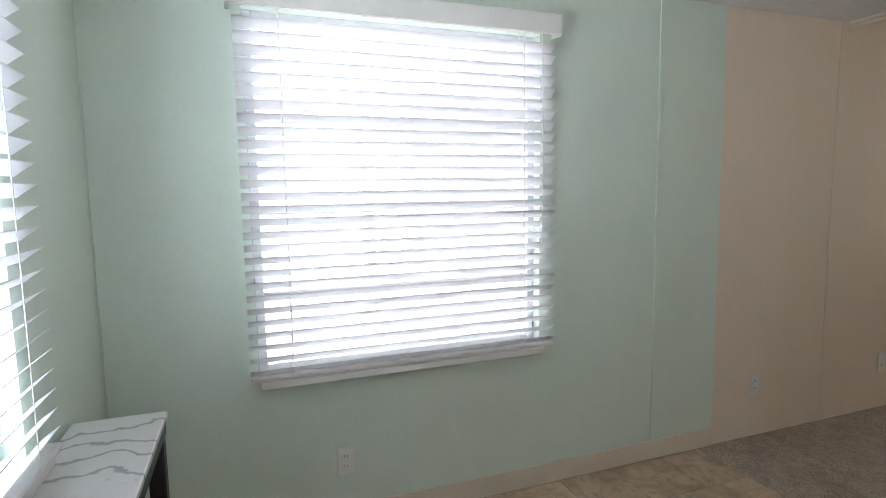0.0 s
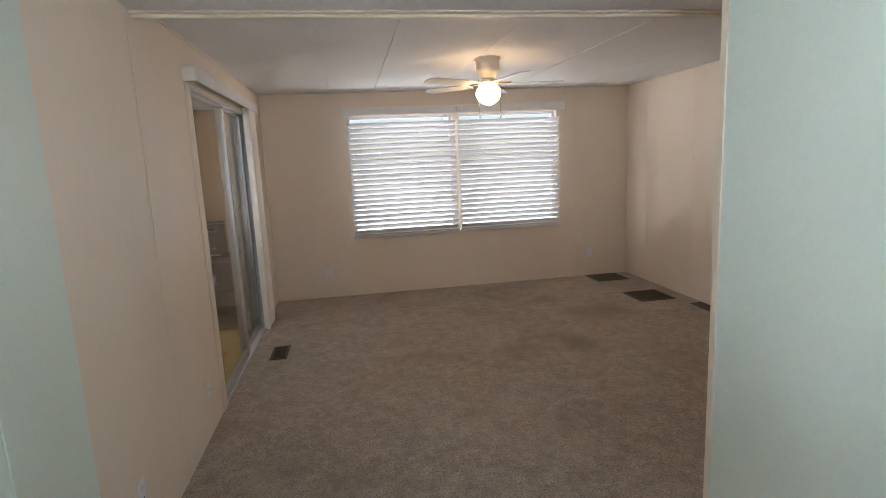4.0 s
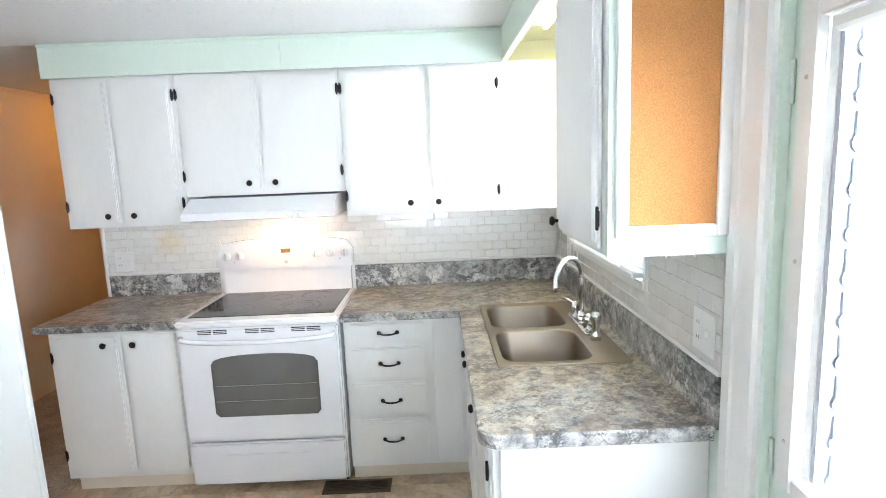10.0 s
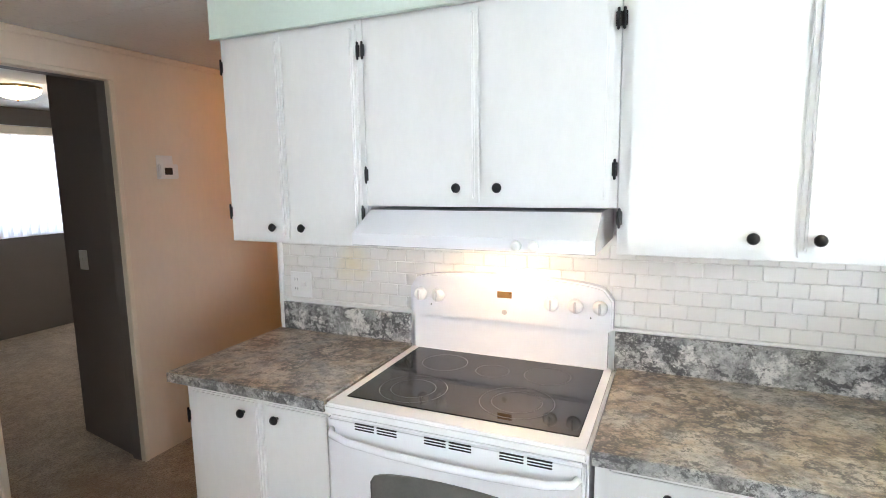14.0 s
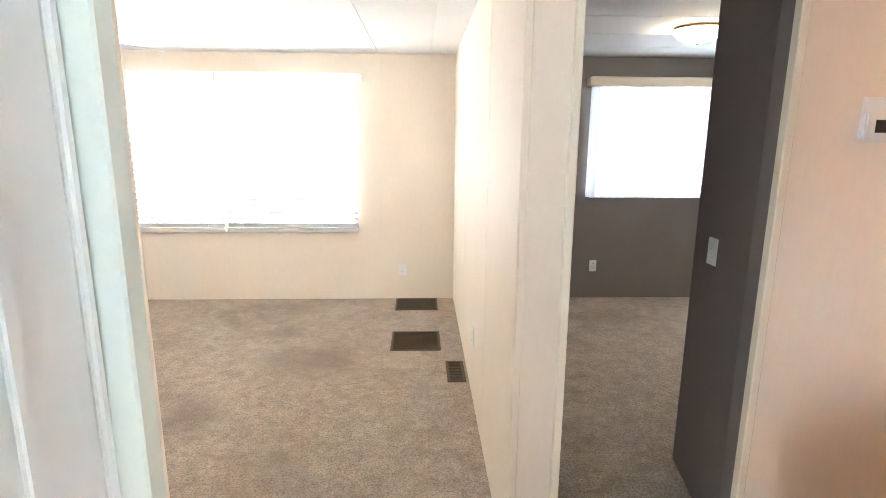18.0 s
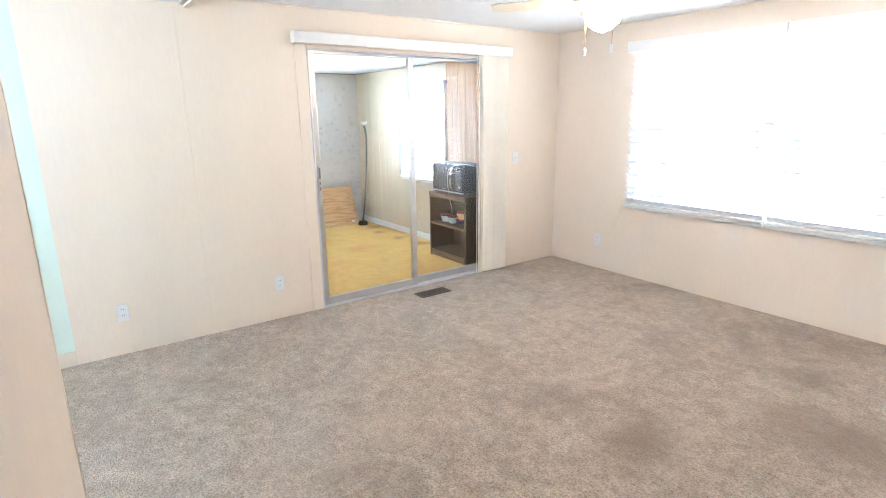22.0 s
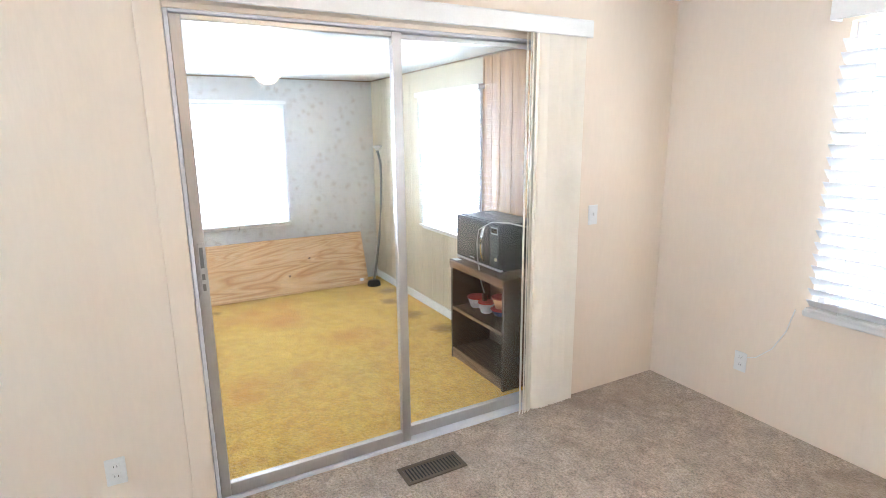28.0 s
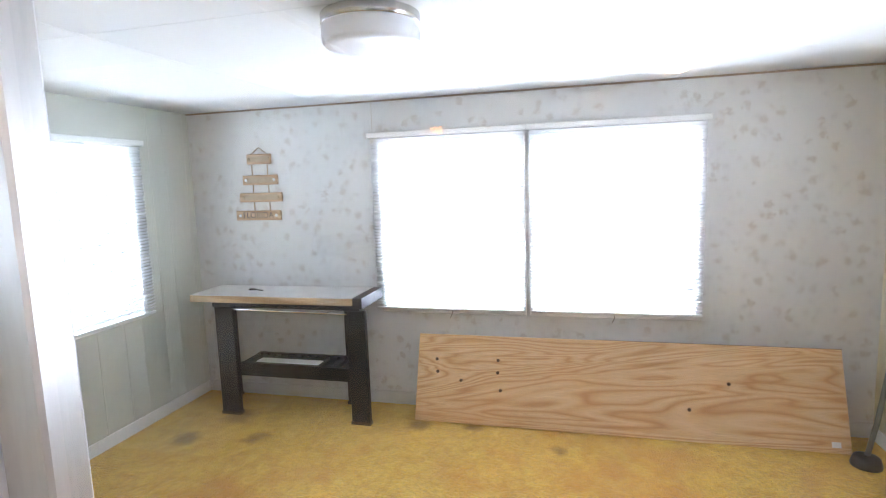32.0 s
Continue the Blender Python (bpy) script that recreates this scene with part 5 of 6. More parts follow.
# range hood
hood = thing("range_hood", (4.98, -5.66, 1.385), "white range hood with its lamp on", "range hood")
part("shell", prism([(5.205, 1.489), (4.872, 1.487), (4.752, 1.418), (4.748, 1.381), (4.76, 1.378), (5.205, 1.378)], "y", -6.034, -5.264), APPLIANCE, hood)
block("light_lens", (4.93, 5.05, -5.76, -5.60, 1.372, 1.378), HOODGLOW, hood, "lit lamp lens")
for y in (-5.815, -5.865):
    part("control_knob", lathe([(0.016, 0), (0.014, 0.010), (0.006, 0.012)], (4.748, y, 1.398), "-x", 16), PLASTIC, hood, smooth=True)
block("filter", (4.80, 5.15, -5.56, -5.30, 1.374, 1.378), ALU, hood)

# backsplash tiles, in two fields
TW, TH = 0.0845, 0.0485


def tile_field(name, w, u0, u1, z0, z1, label, skip=()):
    ob = thing(name, at_wall(w, (u0 + u1) / 2, 0, z0), label, "tiles", kind="structure")
    bm = bmesh.new()
    zs = sorted({z0, z1, *[s[2] for s in skip], *[s[3] for s in skip]})
    for a, b in zip(zs, zs[1:]):
        u = u0
        for s in sorted([s for s in skip if s[2] <= a and s[3] >= b]) + [(u1, u1)]:
            if s[0] > u:
                ubox(bm, w, u, s[0], 0.0, 0.004, a, b)
            u = s[1]
    part("grout_bed", bm, GROUT, ob)
    meshes = {}
    for row in range(int((z1 - z0) / TH) + 1):
        za, zb = z0 + row * TH, min(z0 + (row + 1) * TH, z1)
        u = u0 - (TW / 2 if row % 2 else 0)
        while u < u1:
            a, b = max(u, u0) + 0.001, min(u + TW, u1) - 0.001
            u += TW
            if b - a < 0.006 or zb - za < 0.006:
                continue
            if any(a < s[1] - 0.004 and b > s[0] + 0.004 and za < s[3] - 0.004 and zb > s[2] + 0.004 for s in skip):
                hit = [s for s in skip if a < s[1] and b > s[0] and za < s[3] and zb > s[2]][0]
                if a < hit[0] - 0.006:
                    b = hit[0]
                elif b > hit[1] + 0.006:
                    a = hit[1]
                else:
                    continue
            size = (round(b - a, 4), round(zb - za - 0.002, 4))
            if size not in meshes:
                tb = bmesh.new()
                ubox(tb, (w[0], 0.0, w[2]), -size[0] / 2, size[0] / 2, 0.0, 0.0075, -size[1] / 2, size[1] / 2, 0.0018)
                me = bpy.data.meshes.new("tile")
                tb.to_mesh(me)
                tb.free()
                me.materials.append(TILE)
                meshes[size] = me
            t = new("tile", meshes[size])
            t.parent = ob
            t.location = Vector(at_wall(w, (a + b) / 2, 0.0005, (za + zb) / 2)) - ORIGIN[ob.name]
            ORIGIN[t.name] = ORIGIN[ob.name]
    return ob


# counters with their upstands
ctop = thing("worktop", (5.0, -4.9, 0.875), "grey-brown granite laminate worktop beside the range", "worktop", "worktops")
block("top", (4.575, 5.188, -5.252, -4.568, 0.875, 0.915), GRANITE, ctop, r=0.006, seg=2)
block("edge_strip", (4.571, 4.577, -5.252, -4.570, 0.878, 0.911), GRANITE_EDGE, ctop)
block("upstand", (5.19, 5.209, -5.24, -4.57, 0.90, 1.035), GRANITE_EDGE, ctop, r=0.003)
ltop = thing("worktop", (4.3, -6.95, 0.875), "L-shaped grey granite laminate worktop round the sink", "worktop", "worktops")
bm = bmesh.new()
CR = 0.055                                # rounded free corner
SX0, SX1, SY0, SY1 = 3.838, 4.598, -7.185, -6.765
for b in ((4.575, 5.188, -6.645, -6.062), (SX1, 5.188, YS + 0.02, -6.645), (3.345 + CR, SX0, YS + 0.02, -6.645), (SX0, SX1, SY1, -6.645), (SX0, SX1, YS + 0.02, SY0)):
    box(bm, b[0], b[1], b[2], b[3], 0.875, 0.915)
bmesh.ops.remove_doubles(bm, verts=bm.verts[:], dist=1e-5)
part("top", bm, GRANITE, ltop)
arc = [(math.cos(radians(a)), math.sin(radians(a))) for a in range(90, 181, 10)]
part("top_end", prism([(3.345 + CR, YS + 0.02)] + [(3.345 + CR + CR * c, -6.645 - CR + CR * s) for c, s in arc] + [(3.345, YS + 0.02)], "z", 0.875, 0.915), GRANITE, ltop)
block("edge_strip", (4.570, 4.575, -6.640, -6.062, 0.876, 0.9145), GRANITE_EDGE, ltop)
outer = [(4.575, -6.640)] + [(3.345 + CR + (CR + 0.005) * c, -6.645 - CR + (CR + 0.005) * s) for c, s in arc] + [(3.340, YS + 0.02)]
inner = [(4.575, -6.645)] + [(3.345 + CR + CR * c, -6.645 - CR + CR * s) for c, s in arc] + [(3.345, YS + 0.02)]
bm = bmesh.new()
rows = [[bm.verts.new((x, y, z)) for x, y in path] for path, z in ((inner, 0.8755), (outer, 0.8765), (outer, 0.911), (inner, 0.9153))]
for k in range(4):
    for i in range(len(outer) - 1):
        bm.faces.new((rows[k][i], rows[k][i + 1], rows[(k + 1) % 4][i + 1], rows[(k + 1) % 4][i]))
bmesh.ops.recalc_face_normals(bm, faces=bm.faces[:])
part("edge_strip", bm, GRANITE_EDGE, ltop)
blocks("upstand", [(5.19, 5.209, YS + 0.02, -6.05, 0.90, 1.045), (3.350, 5.19, YS + 0.001, YS + 0.02, 0.90, 1.045)], GRANITE_EDGE, ltop, r=0.002)
strip("tile_bead_range", (5.196, 5.209, YS + 0.014, -4.575, 1.045, 1.058), TRIM, "white bead between upstand and tiles", 0.003)
strip("tile_bead_south", (3.350, 5.196, YS + 0.001, YS + 0.014, 1.045, 1.058), TRIM, "white bead between upstand and tiles", 0.003)
strip("tile_bead_corner", (5.190, 5.201, YS + 0.008, YS + 0.019, 1.058, 2.10), TRIM, "white corner bead of the tiles", 0.003)

# base cabinets
b1 = thing("base_cabinet", (4.9, -4.93, 0.0), "white two-door base cabinet with black knobs", "cabinet", "kitchen base cabinets")
block("body", (4.632, 5.205, -5.262, -4.60, 0.085, 0.874), WHITE, b1)
block("plinth", (4.672, 5.205, -5.262, -4.62, 0.0, 0.085), SKIRT, b1)
cab_door("door", FACE_B, -4.955, -4.625, 0.0, 0.115, 0.858, b1, (-4.885, 0.80), ((-4.612, 0.74), (-4.612, 0.22)))
cab_door("door", FACE_B, -5.250, -4.960, 0.0, 0.115, 0.858, b1, (-5.03, 0.80), ((-5.257, 0.74), (-5.257, 0.22)))
b2 = thing("base_cabinet", (4.9, -6.35, 0.0), "white drawer unit with four black pulls", "cabinet", "kitchen base cabinets")
block("body", (4.632, 5.205, -6.69, -6.062, 0.085, 0.874), WHITE, b2)
block("plinth", (4.672, 5.205, -6.69, -6.062, 0.0, 0.085), SKIRT, b2)
block("filler_stile", (4.622, 4.632, -6.64, -6.505, 0.10, 0.874), WHITE, b2, r=0.002)
for z0, z1 in ((0.752, 0.862), (0.560, 0.735), (0.362, 0.542), (0.142, 0.345)):
    cab_door("drawer", FACE_B, -6.478, -6.088, 0.0, z0, z1, b2, pull=(-6.285, (z0 + z1) / 2 - 0.004))
b3 = thing("base_cabinet", (3.95, -6.98, 0.0), "white sink base cabinet with a plain end panel", "cabinet", "kitchen base cabinets")
blocks("body", [(3.41, 4.63, -6.70, -6.68, 0.085, 0.874), (3.425, 4.63, YS + 0.002, -6.70, 0.085, 0.60)], WHITE, b3)
block("end_panel", (3.395, 3.411, YS + 0.002, -6.70, 0.09, 0.874), WHITE, b3, r=0.002)
block("end_skirting", (3.40, 3.43, YS + 0.002, -6.73, 0.0, 0.095), SKIRT, b3, "cream vinyl skirting", r=0.002)
block("plinth", (3.43, 4.67, -6.745, -6.73, 0.0, 0.085), SKIRT, b3)
SF = ("y", -6.68, 1)
cab_door("door", SF, 3.415, 3.79, 0.0, 0.10, 0.86, b3, (3.755, 0.795), ((3.405, 0.78), (3.405, 0.20)))
cab_door("door", SF, 3.81, 4.19, 0.0, 0.10, 0.86, b3, (4.165, 0.795))
cab_door("door", SF, 4.20, 4.58, 0.0, 0.10, 0.86, b3, (4.285, 0.795))

# double sink
sink = thing("kitchen_sink", (4.27, -6.97, 0.915), "double-bowl stainless steel sink set in the worktop", "sink")
bm = bmesh.new()
B1, B2 = (4.235, 4.598), (3.838, 4.203)
by0, by1 = -7.098, -6.768
X0, X1, Y0, Y1 = 3.808, 4.628, -7.205, -6.745
for b in ((X0, B2[0], Y0, Y1), (B2[1], B1[0], by0, by1), (B1[1], X1, Y0, Y1), (B2[0], B1[1], by1, Y1), (B2[0], B1[1], Y0, by0)):
    box(bm, b[0], b[1], b[2], b[3], 0.9155, 0.9195)
bmesh.ops.remove_doubles(bm, verts=bm.verts[:], dist=1e-5)
part("rim", bm, STEEL, sink)
part("rim_bead", tube([(X0, Y0, 0.918), (X0, Y1, 0.918), (X1, Y1, 0.918), (X1, Y0, 0.918), (X0, Y0, 0.918)], 0.004, 6), STEEL, sink)
for bx0, bx1 in (B1, B2):
    bm = bmesh.new()
    rings = []
    for inset, z, rad in ((0.0, 0.9185, 0.07), (0.004, 0.910, 0.07), (0.012, 0.775, 0.072), (0.028, 0.737, 0.076), (0.060, 0.724, 0.08)):
        ring = []
        for cx, cy, a0 in ((bx1 - inset - rad, by1 - inset - rad, 0), (bx0 + inset + rad, by1 - inset - rad, 90), (bx0 + inset + rad, by0 + inset + rad, 180), (bx1 - inset - rad, by0 + inset + rad, 270)):
            for k in range(6):
                a = radians(a0 + 18 * k)
                ring.append(bm.verts.new((cx + rad * math.cos(a), cy + rad * math.sin(a), z)))
        rings.append(ring)
    for a, b in zip(rings, rings[1:]):
        for k in range(24):
            bm.faces.new((a[k], b[k], b[(k + 1) % 24], a[(k + 1) % 24]))
    bm.faces.new(rings[-1])
    bm.normal_update()
    bmesh.ops.solidify(bm, geom=bm.faces[:], thickness=-0.001)
    basin = part("basin", bm, STEEL, sink, smooth=True)
    for sx, sy in ((bx0, by0), (bx1, by0), (bx1, by1), (bx0, by1)):
        bm = bmesh.new()
        ox, oy = (1 if sx == bx0 else -1), (1 if sy == by0 else -1)
        c = bm.verts.new((sx, sy, 0.9192))
        arc = [bm.verts.new((sx + ox * 0.07 * (1 - math.sin(radians(18 * k))), sy + oy * 0.07 * (1 - math.cos(radians(18 * k))), 0.9192)) for k in range(6)]
        for p, q in zip(arc, arc[1:]):
            bm.faces.new((c, p, q))
        bmesh.ops.recalc_face_normals(bm, faces=bm.faces[:])
        part("corner_web", bm, STEEL, basin)
    part("drain", lathe([(0.042, 0), (0.038, 0.004), (0.030, 0.004), (0.026, 0.001)], ((bx0 + bx1) / 2, (by0 + by1) / 2, 0.7245), "z", 20), STEEL, basin, smooth=True)
fa = thing("faucet", (4.235, -7.145, 0.92), "chrome gooseneck faucet with two lever handles", "faucet")
block("base_plate", (4.085, 4.385, -7.17, -7.12, 0.9195, 0.935), CHROME, fa, r=0.006, seg=2)
neck = [(4.235, -7.145, 0.935), (4.235, -7.145, 1.12)] + [(4.235 - 0.078 * (1 - math.cos(radians(a))), -7.145 + 0.072 * (1 - math.cos(radians(a))), 1.128 + 0.095 * math.sin(radians(a))) for a in range(0, 181, 15)] + [(4.076, -6.998, 1.105)]
part("spout", tube(neck, 0.0105, 14), CHROME, fa, smooth=True)
part("spout_base", lathe([(0.022, 0), (0.02, 0.02), (0.013, 0.05)], (4.235, -7.145, 0.93), "z", 16), CHROME, fa, smooth=True)
for x in (4.135, 4.335):
    part("handle_body", lathe([(0.020, 0), (0.016, 0.03), (0.019, 0.045), (0.012, 0.065), (0.004, 0.07)], (x, -7.145, 0.93), "z", 16), CHROME, fa, smooth=True)
    part("lever", tube([(x, -7.145, 0.985), (x + (0.03 if x > 4.235 else -0.03), -7.12, 1.0), (x + (0.05 if x > 4.235 else -0.05), -7.10, 1.005)], 0.006, 8), CHROME, fa, smooth=True)
part("spray_head", lathe([(0.022, 0), (0.018, 0.02), (0.014, 0.035), (0.016, 0.07), (0.021, 0.095), (0.016, 0.11)], (4.045, -7.150, 0.9195), "z", 16), CHROME, fa, smooth=True)

# range
rg = thing("kitchen_range", (4.9, -5.655, 0.0), "white electric range with a black glass top", "range")
RY0, RY1 = -6.052, -5.262
block("body", (4.60, 5.17, RY0, RY1, 0.045, 0.885), APPLIANCE, rg, r=0.004)
block("foot_rail", (4.66, 5.1, RY0 + 0.02, RY1 - 0.02, 0.0, 0.045), BLACKPLASTIC, rg)
bm = bmesh.new()
box(bm, 4.562, 5.185, RY0 - 0.004, RY1 + 0.006, 0.878, 0.912, 0.010, 3)
part("cooktop_frame", bm, APPLIANCE, rg)
hob = block("glass_top", (4.632, 5.150, -6.020, -5.298, 0.911, 0.9155), HOBGLASS, rg, "black ceramic glass cooktop", r=0.002)
RING = paint("burner_ring_print", (0.20, 0.20, 0.21), 0.2, 0.05, 5, 0.0)
for x, y, r in ((4.76, -5.47, 0.075), (4.78, -5.81, 0.115), (4.78, -5.81, 0.078), (5.02, -5.47, 0.085), (5.02, -5.85, 0.080), (5.00, -5.66, 0.06), (4.76, -5.47, 0.112)):
    bm = bmesh.new()
    for k in range(40):
        a, b = 2 * math.pi * k / 40, 2 * math.pi * (k + 1) / 40
        vs = [bm.verts.new((x + q * math.cos(t), y + q * math.sin(t), 0.9158)) for q, t in ((r, a), (r, b), (r - 0.003, b), (r - 0.003, a))]
        bm.faces.new(vs)
    part("burner_ring", bm, RING, hob)
od = part("oven_door", box(bmesh.new(), 4.565, 4.602, RY0 + 0.004, RY1 - 0.004, 0.288, 0.874, 0.010, 3), APPLIANCE, rg)
arch = [(-5.937, 0.440), (-5.922, 0.422), (-5.435, 0.422), (-5.420, 0.440), (-5.420, 0.690)]
arch += [(-5.6785 + 0.2585 * math.cos(radians(a)), 0.690 + 0.048 * math.sin(radians(a)) ** 0.75) for a in range(18, 163, 9)]
arch += [(-5.937, 0.690)]
part("oven_window", prism(arch, "x", 4.5625, 4.5655), SMOKED, od, "smoked oven window")
rim = tube([(4.563, y, z) for y, z in arch + arch[:1]], 0.0025, 6)
part("window_rim", rim, SMOKED, od)
for z in (0.50, 0.58):
    part("oven_rack", tube([(4.5621, -5.928, z), (4.5621, -5.430, z)], 0.0012, 5), ALU, od)
bm = tube([(4.565, -5.285, 0.832), (4.545, -5.295, 0.826), (4.533, -5.36, 0.818), (4.528, -5.5, 0.812), (4.526, -5.657, 0.810), (4.528, -5.81, 0.812), (4.533, -5.955, 0.818), (4.545, -6.02, 0.826), (4.565, -6.03, 0.832)], 0.012, 10)
part("oven_handle", bm, APPLIANCE, od, smooth=True)
for y in (-5.369, -5.600, -5.823):
    for k in range(2):
        for row in (-1, 0, 1):
            block("vent_slot", (4.5635, 4.5665, y - 0.076 * k - 0.066, y - 0.076 * k, 0.8540 + row * 0.0085, 0.8582 + row * 0.0085), DARK, od)
dr = part("storage_drawer", box(bmesh.new(), 4.570, 4.602, RY0 + 0.006, RY1 - 0.006, 0.052, 0.274, 0.008, 2), APPLIANCE, rg)
part("drawer_scoop", prism([(-5.88, 0.215), (-5.43, 0.215), (-5.45, 0.185), (-5.55, 0.168), (-5.76, 0.168), (-5.86, 0.185)], "x", 4.5665, 4.5705), APPLIANCE, dr)
part("back_guard", prism([(5.207, 0.905), (5.165, 0.912), (5.172, 1.05), (5.207, 1.05)], "y", -6.028, -5.278), APPLIANCE, rg)
ctl = [(-6.030, 1.046), (-5.278, 1.046), (-5.262, 1.060), (-5.262, 1.158), (-5.280, 1.186)]
ctl += [(-5.6525 + 0.3725 * math.cos(radians(a)), 1.186 + 0.044 * math.sin(radians(a)) ** 0.8) for a in range(15, 166, 10)]
ctl += [(-6.026, 1.186), (-6.046, 1.158), (-6.046, 1.060)]
cpb = prism(ctl, "x", 5.158, 5.207)
bmesh.ops.bevel(cpb, geom=[e for e in cpb.edges if all(v.co.x < 5.16 for v in e.verts)], offset=0.007, segments=2, affect="EDGES", clamp_overlap=True)
cp = part("control_panel", cpb, APPLIANCE, rg, "arched control panel")
for y in (-5.311, -5.386, -5.832, -5.918, -6.002):
    k = part("control_knob", lathe([(0.026, 0), (0.025, 0.012), (0.020, 0.022), (0.010, 0.024)], (5.158, y, 1.134), "-x", 18), PLASTIC, cp, smooth=True)
    block("pointer", (5.129, 5.136, y - 0.004, y + 0.004, 1.114, 1.154), GASKET, k, r=0.002)
block("clock_display", (5.1555, 5.158, -5.684, -5.628, 1.143, 1.167), DISPLAY, cp, "amber clock display")
part("maker_badge", lathe([(0.010, 0), (0.009, 0.002)], (5.158, -5.655, 1.088), "-x", 16), ALU, cp, "round metal maker's badge")
for y in (-5.355, -5.97):
    part("pilot_light", lathe([(0.003, 0), (0.003, 0.002)], (5.158, y, 1.095), "-x", 8), DARK, cp)

register(4.525, 4.638, -6.262, -5.915, "brown metal floor register in front of the drawers", "y", 0.0, 6)

# ---- marble-topped table in the dining corner ----
mt = thing("side_table", (0.9, -7.14, 0.0), "narrow black table with a white marble top under the window", "table")
block("tabletop", (0.42, 1.75, YS + 0.012, -7.02, 0.745, 0.765), MARBLE, mt, "white marble-look top", r=0.003)
block("apron", (0.425, 1.745, YS + 0.014, -7.025, 0.70, 0.745), BLACKPAINT, mt, r=0.003)
for x, y in ((0.455, YS + 0.05), (0.455, -7.05), (1.715, YS + 0.05), (1.715, -7.05)):
    block("leg", (x - 0.022, x + 0.022, y - 0.022, y + 0.022, 0.0, 0.70), BLACKPAINT, mt, r=0.003)

# ---- outlets, switches, thermostat, registers ----
outlet(WEST, -4.183, 0.296)
outlet(WEST, -3.11, 0.293)
outlet(WEST, -6.443, 0.294)
outlet(WEST, -0.603, 1.123, "switch")
outlet(NORTH, 0.614, 0.303)
outlet(NORTH, 3.874, 0.301)
outlet(NORTH, 5.79, 0.335)
outlet(("x", 4.38, -1), -2.10, 0.40)
outlet(("x", 5.299, -1), -3.03, 1.135, "switch")
outlet(RANGE, -4.69, 1.12, "double", "wide white switch and outlet plate on the tiles", 0.008)
outlet(SOUTH, 4.912, 1.150, "outlet", "white plastic outlet on the corner tiles", 0.008)
outlet(SOUTH, 3.43, 1.14, "double", "wide white switch and outlet plate on the tiles", 0.008)
th = thing("thermostat", (5.517, -3.505, 1.60), "white wall thermostat with a dark display", "thermostat")
HALL = ("y", -3.505, -1)
ublock("back_plate", HALL, (5.455, 5.565, 0.0, 0.006, 1.60, 1.735), PLASTIC, th, r=0.003)
ublock("case", HALL, (5.455, 5.58, 0.006, 0.032, 1.60, 1.685), PLASTIC, th, r=0.006, seg=2)
ublock("display", HALL, (5.485, 5.535, 0.032, 0.034, 1.625, 1.665), BLACKPLASTIC, th)
for z in (1.63, 1.655):
    ublock("button", HALL, (5.55, 5.565, 0.032, 0.036, z - 0.006, z + 0.006), PLASTIC, th, r=0.002)
register(3.81, 4.215, -0.385, -0.02, "dark brown floor register in the carpet corner", "x", 0.0, 16)
register(3.82, 4.21, -1.355, -0.955, "large brown floor return grille in the carpet", "x", 0.0, 18)
register(4.235, 4.362, -1.90, -1.565, "narrow brown floor register along the partition", "x", 0.0, 12)
register(0.165, 0.305, -1.965, -1.645, "brown floor register in front of the sliding door", "x", 0.0, 16)
wire = thing("phone_cord", (0.66, -0.004, 0.30), "thin white cord from the outlet to the window", "cord")
part("cord", tube([(0.65, -0.006, 0.34), (0.70, -0.006, 0.36), (0.78, -0.006, 0.44), (0.84, -0.006, 0.56), (0.87, -0.006, 0.69)], 0.003, 6), PLASTIC, wire)

# ---- ceiling fan ----
fan = thing("ceiling_fan", (2.08, -1.97, NC), "cream hugger ceiling fan with a lit glass globe", "ceiling fan")
part("housing", lathe([(0.105, 0), (0.108, -0.012), (0.098, -0.02), (0.092, -0.06), (0.096, -0.085), (0.085, -0.115), (0.072, -0.125), (0.068, -0.155), (0.03, -0.16)], (2.08, -1.97, NC), "z", 28), CREAM, fan, smooth=True)
part("light_fitter", lathe([(0.05, 0), (0.062, -0.02), (0.058, -0.035), (0.03, -0.04)], (2.08, -1.97, NC - 0.16), "z", 24), CREAM, fan, smooth=True)
part("globe", lathe([(0.048, 0), (0.070, -0.02), (0.096, -0.060), (0.100, -0.095), (0.082, -0.135), (0.045, -0.165), (0.004, -0.180)], (2.08, -1.97, NC - 0.192), "z", 24), FANGLOW, fan, "lit opal glass globe", True)
for i, a in enumerate((-8, 64, 136, 208, 280)):
    m = pose(2.08, -1.97, NC - 0.195, 0, 0, a)
    iron = part("blade_iron", turned(box(bmesh.new(), 0.06, 0.19, -0.018, 0.018, -0.006, 0.004, 0.003), m), BRASS, fan)
    out = [(0.17, -0.045), (0.20, -0.058), (0.56, -0.068), (0.605, -0.05), (0.62, 0.0), (0.605, 0.05), (0.56, 0.068), (0.20, 0.058), (0.17, 0.045)]
    part("blade", turned(turned(prism(out, "z", -0.003, 0.003), pose(0, 0, -0.008, 9)), m), CREAM if a in (136, 208) else TRIM, fan, "cream fan blade" if a in (136, 208) else "white fan blade")
for dx in (-0.085, 0.09):
    ch = part("pull_chain", tube([(2.08 + dx, -1.97 - 0.03, NC - 0.175), (2.08 + dx, -1.97 - 0.03, NC - 0.44)], 0.0018, 5), BRASS, fan)
    part("chain_fob", lathe([(0.004, 0), (0.008, -0.015), (0.008, -0.035), (0.003, -0.042)], (2.08 + dx, -2.0, NC - 0.44), "z", 10), PLASTIC, ch)


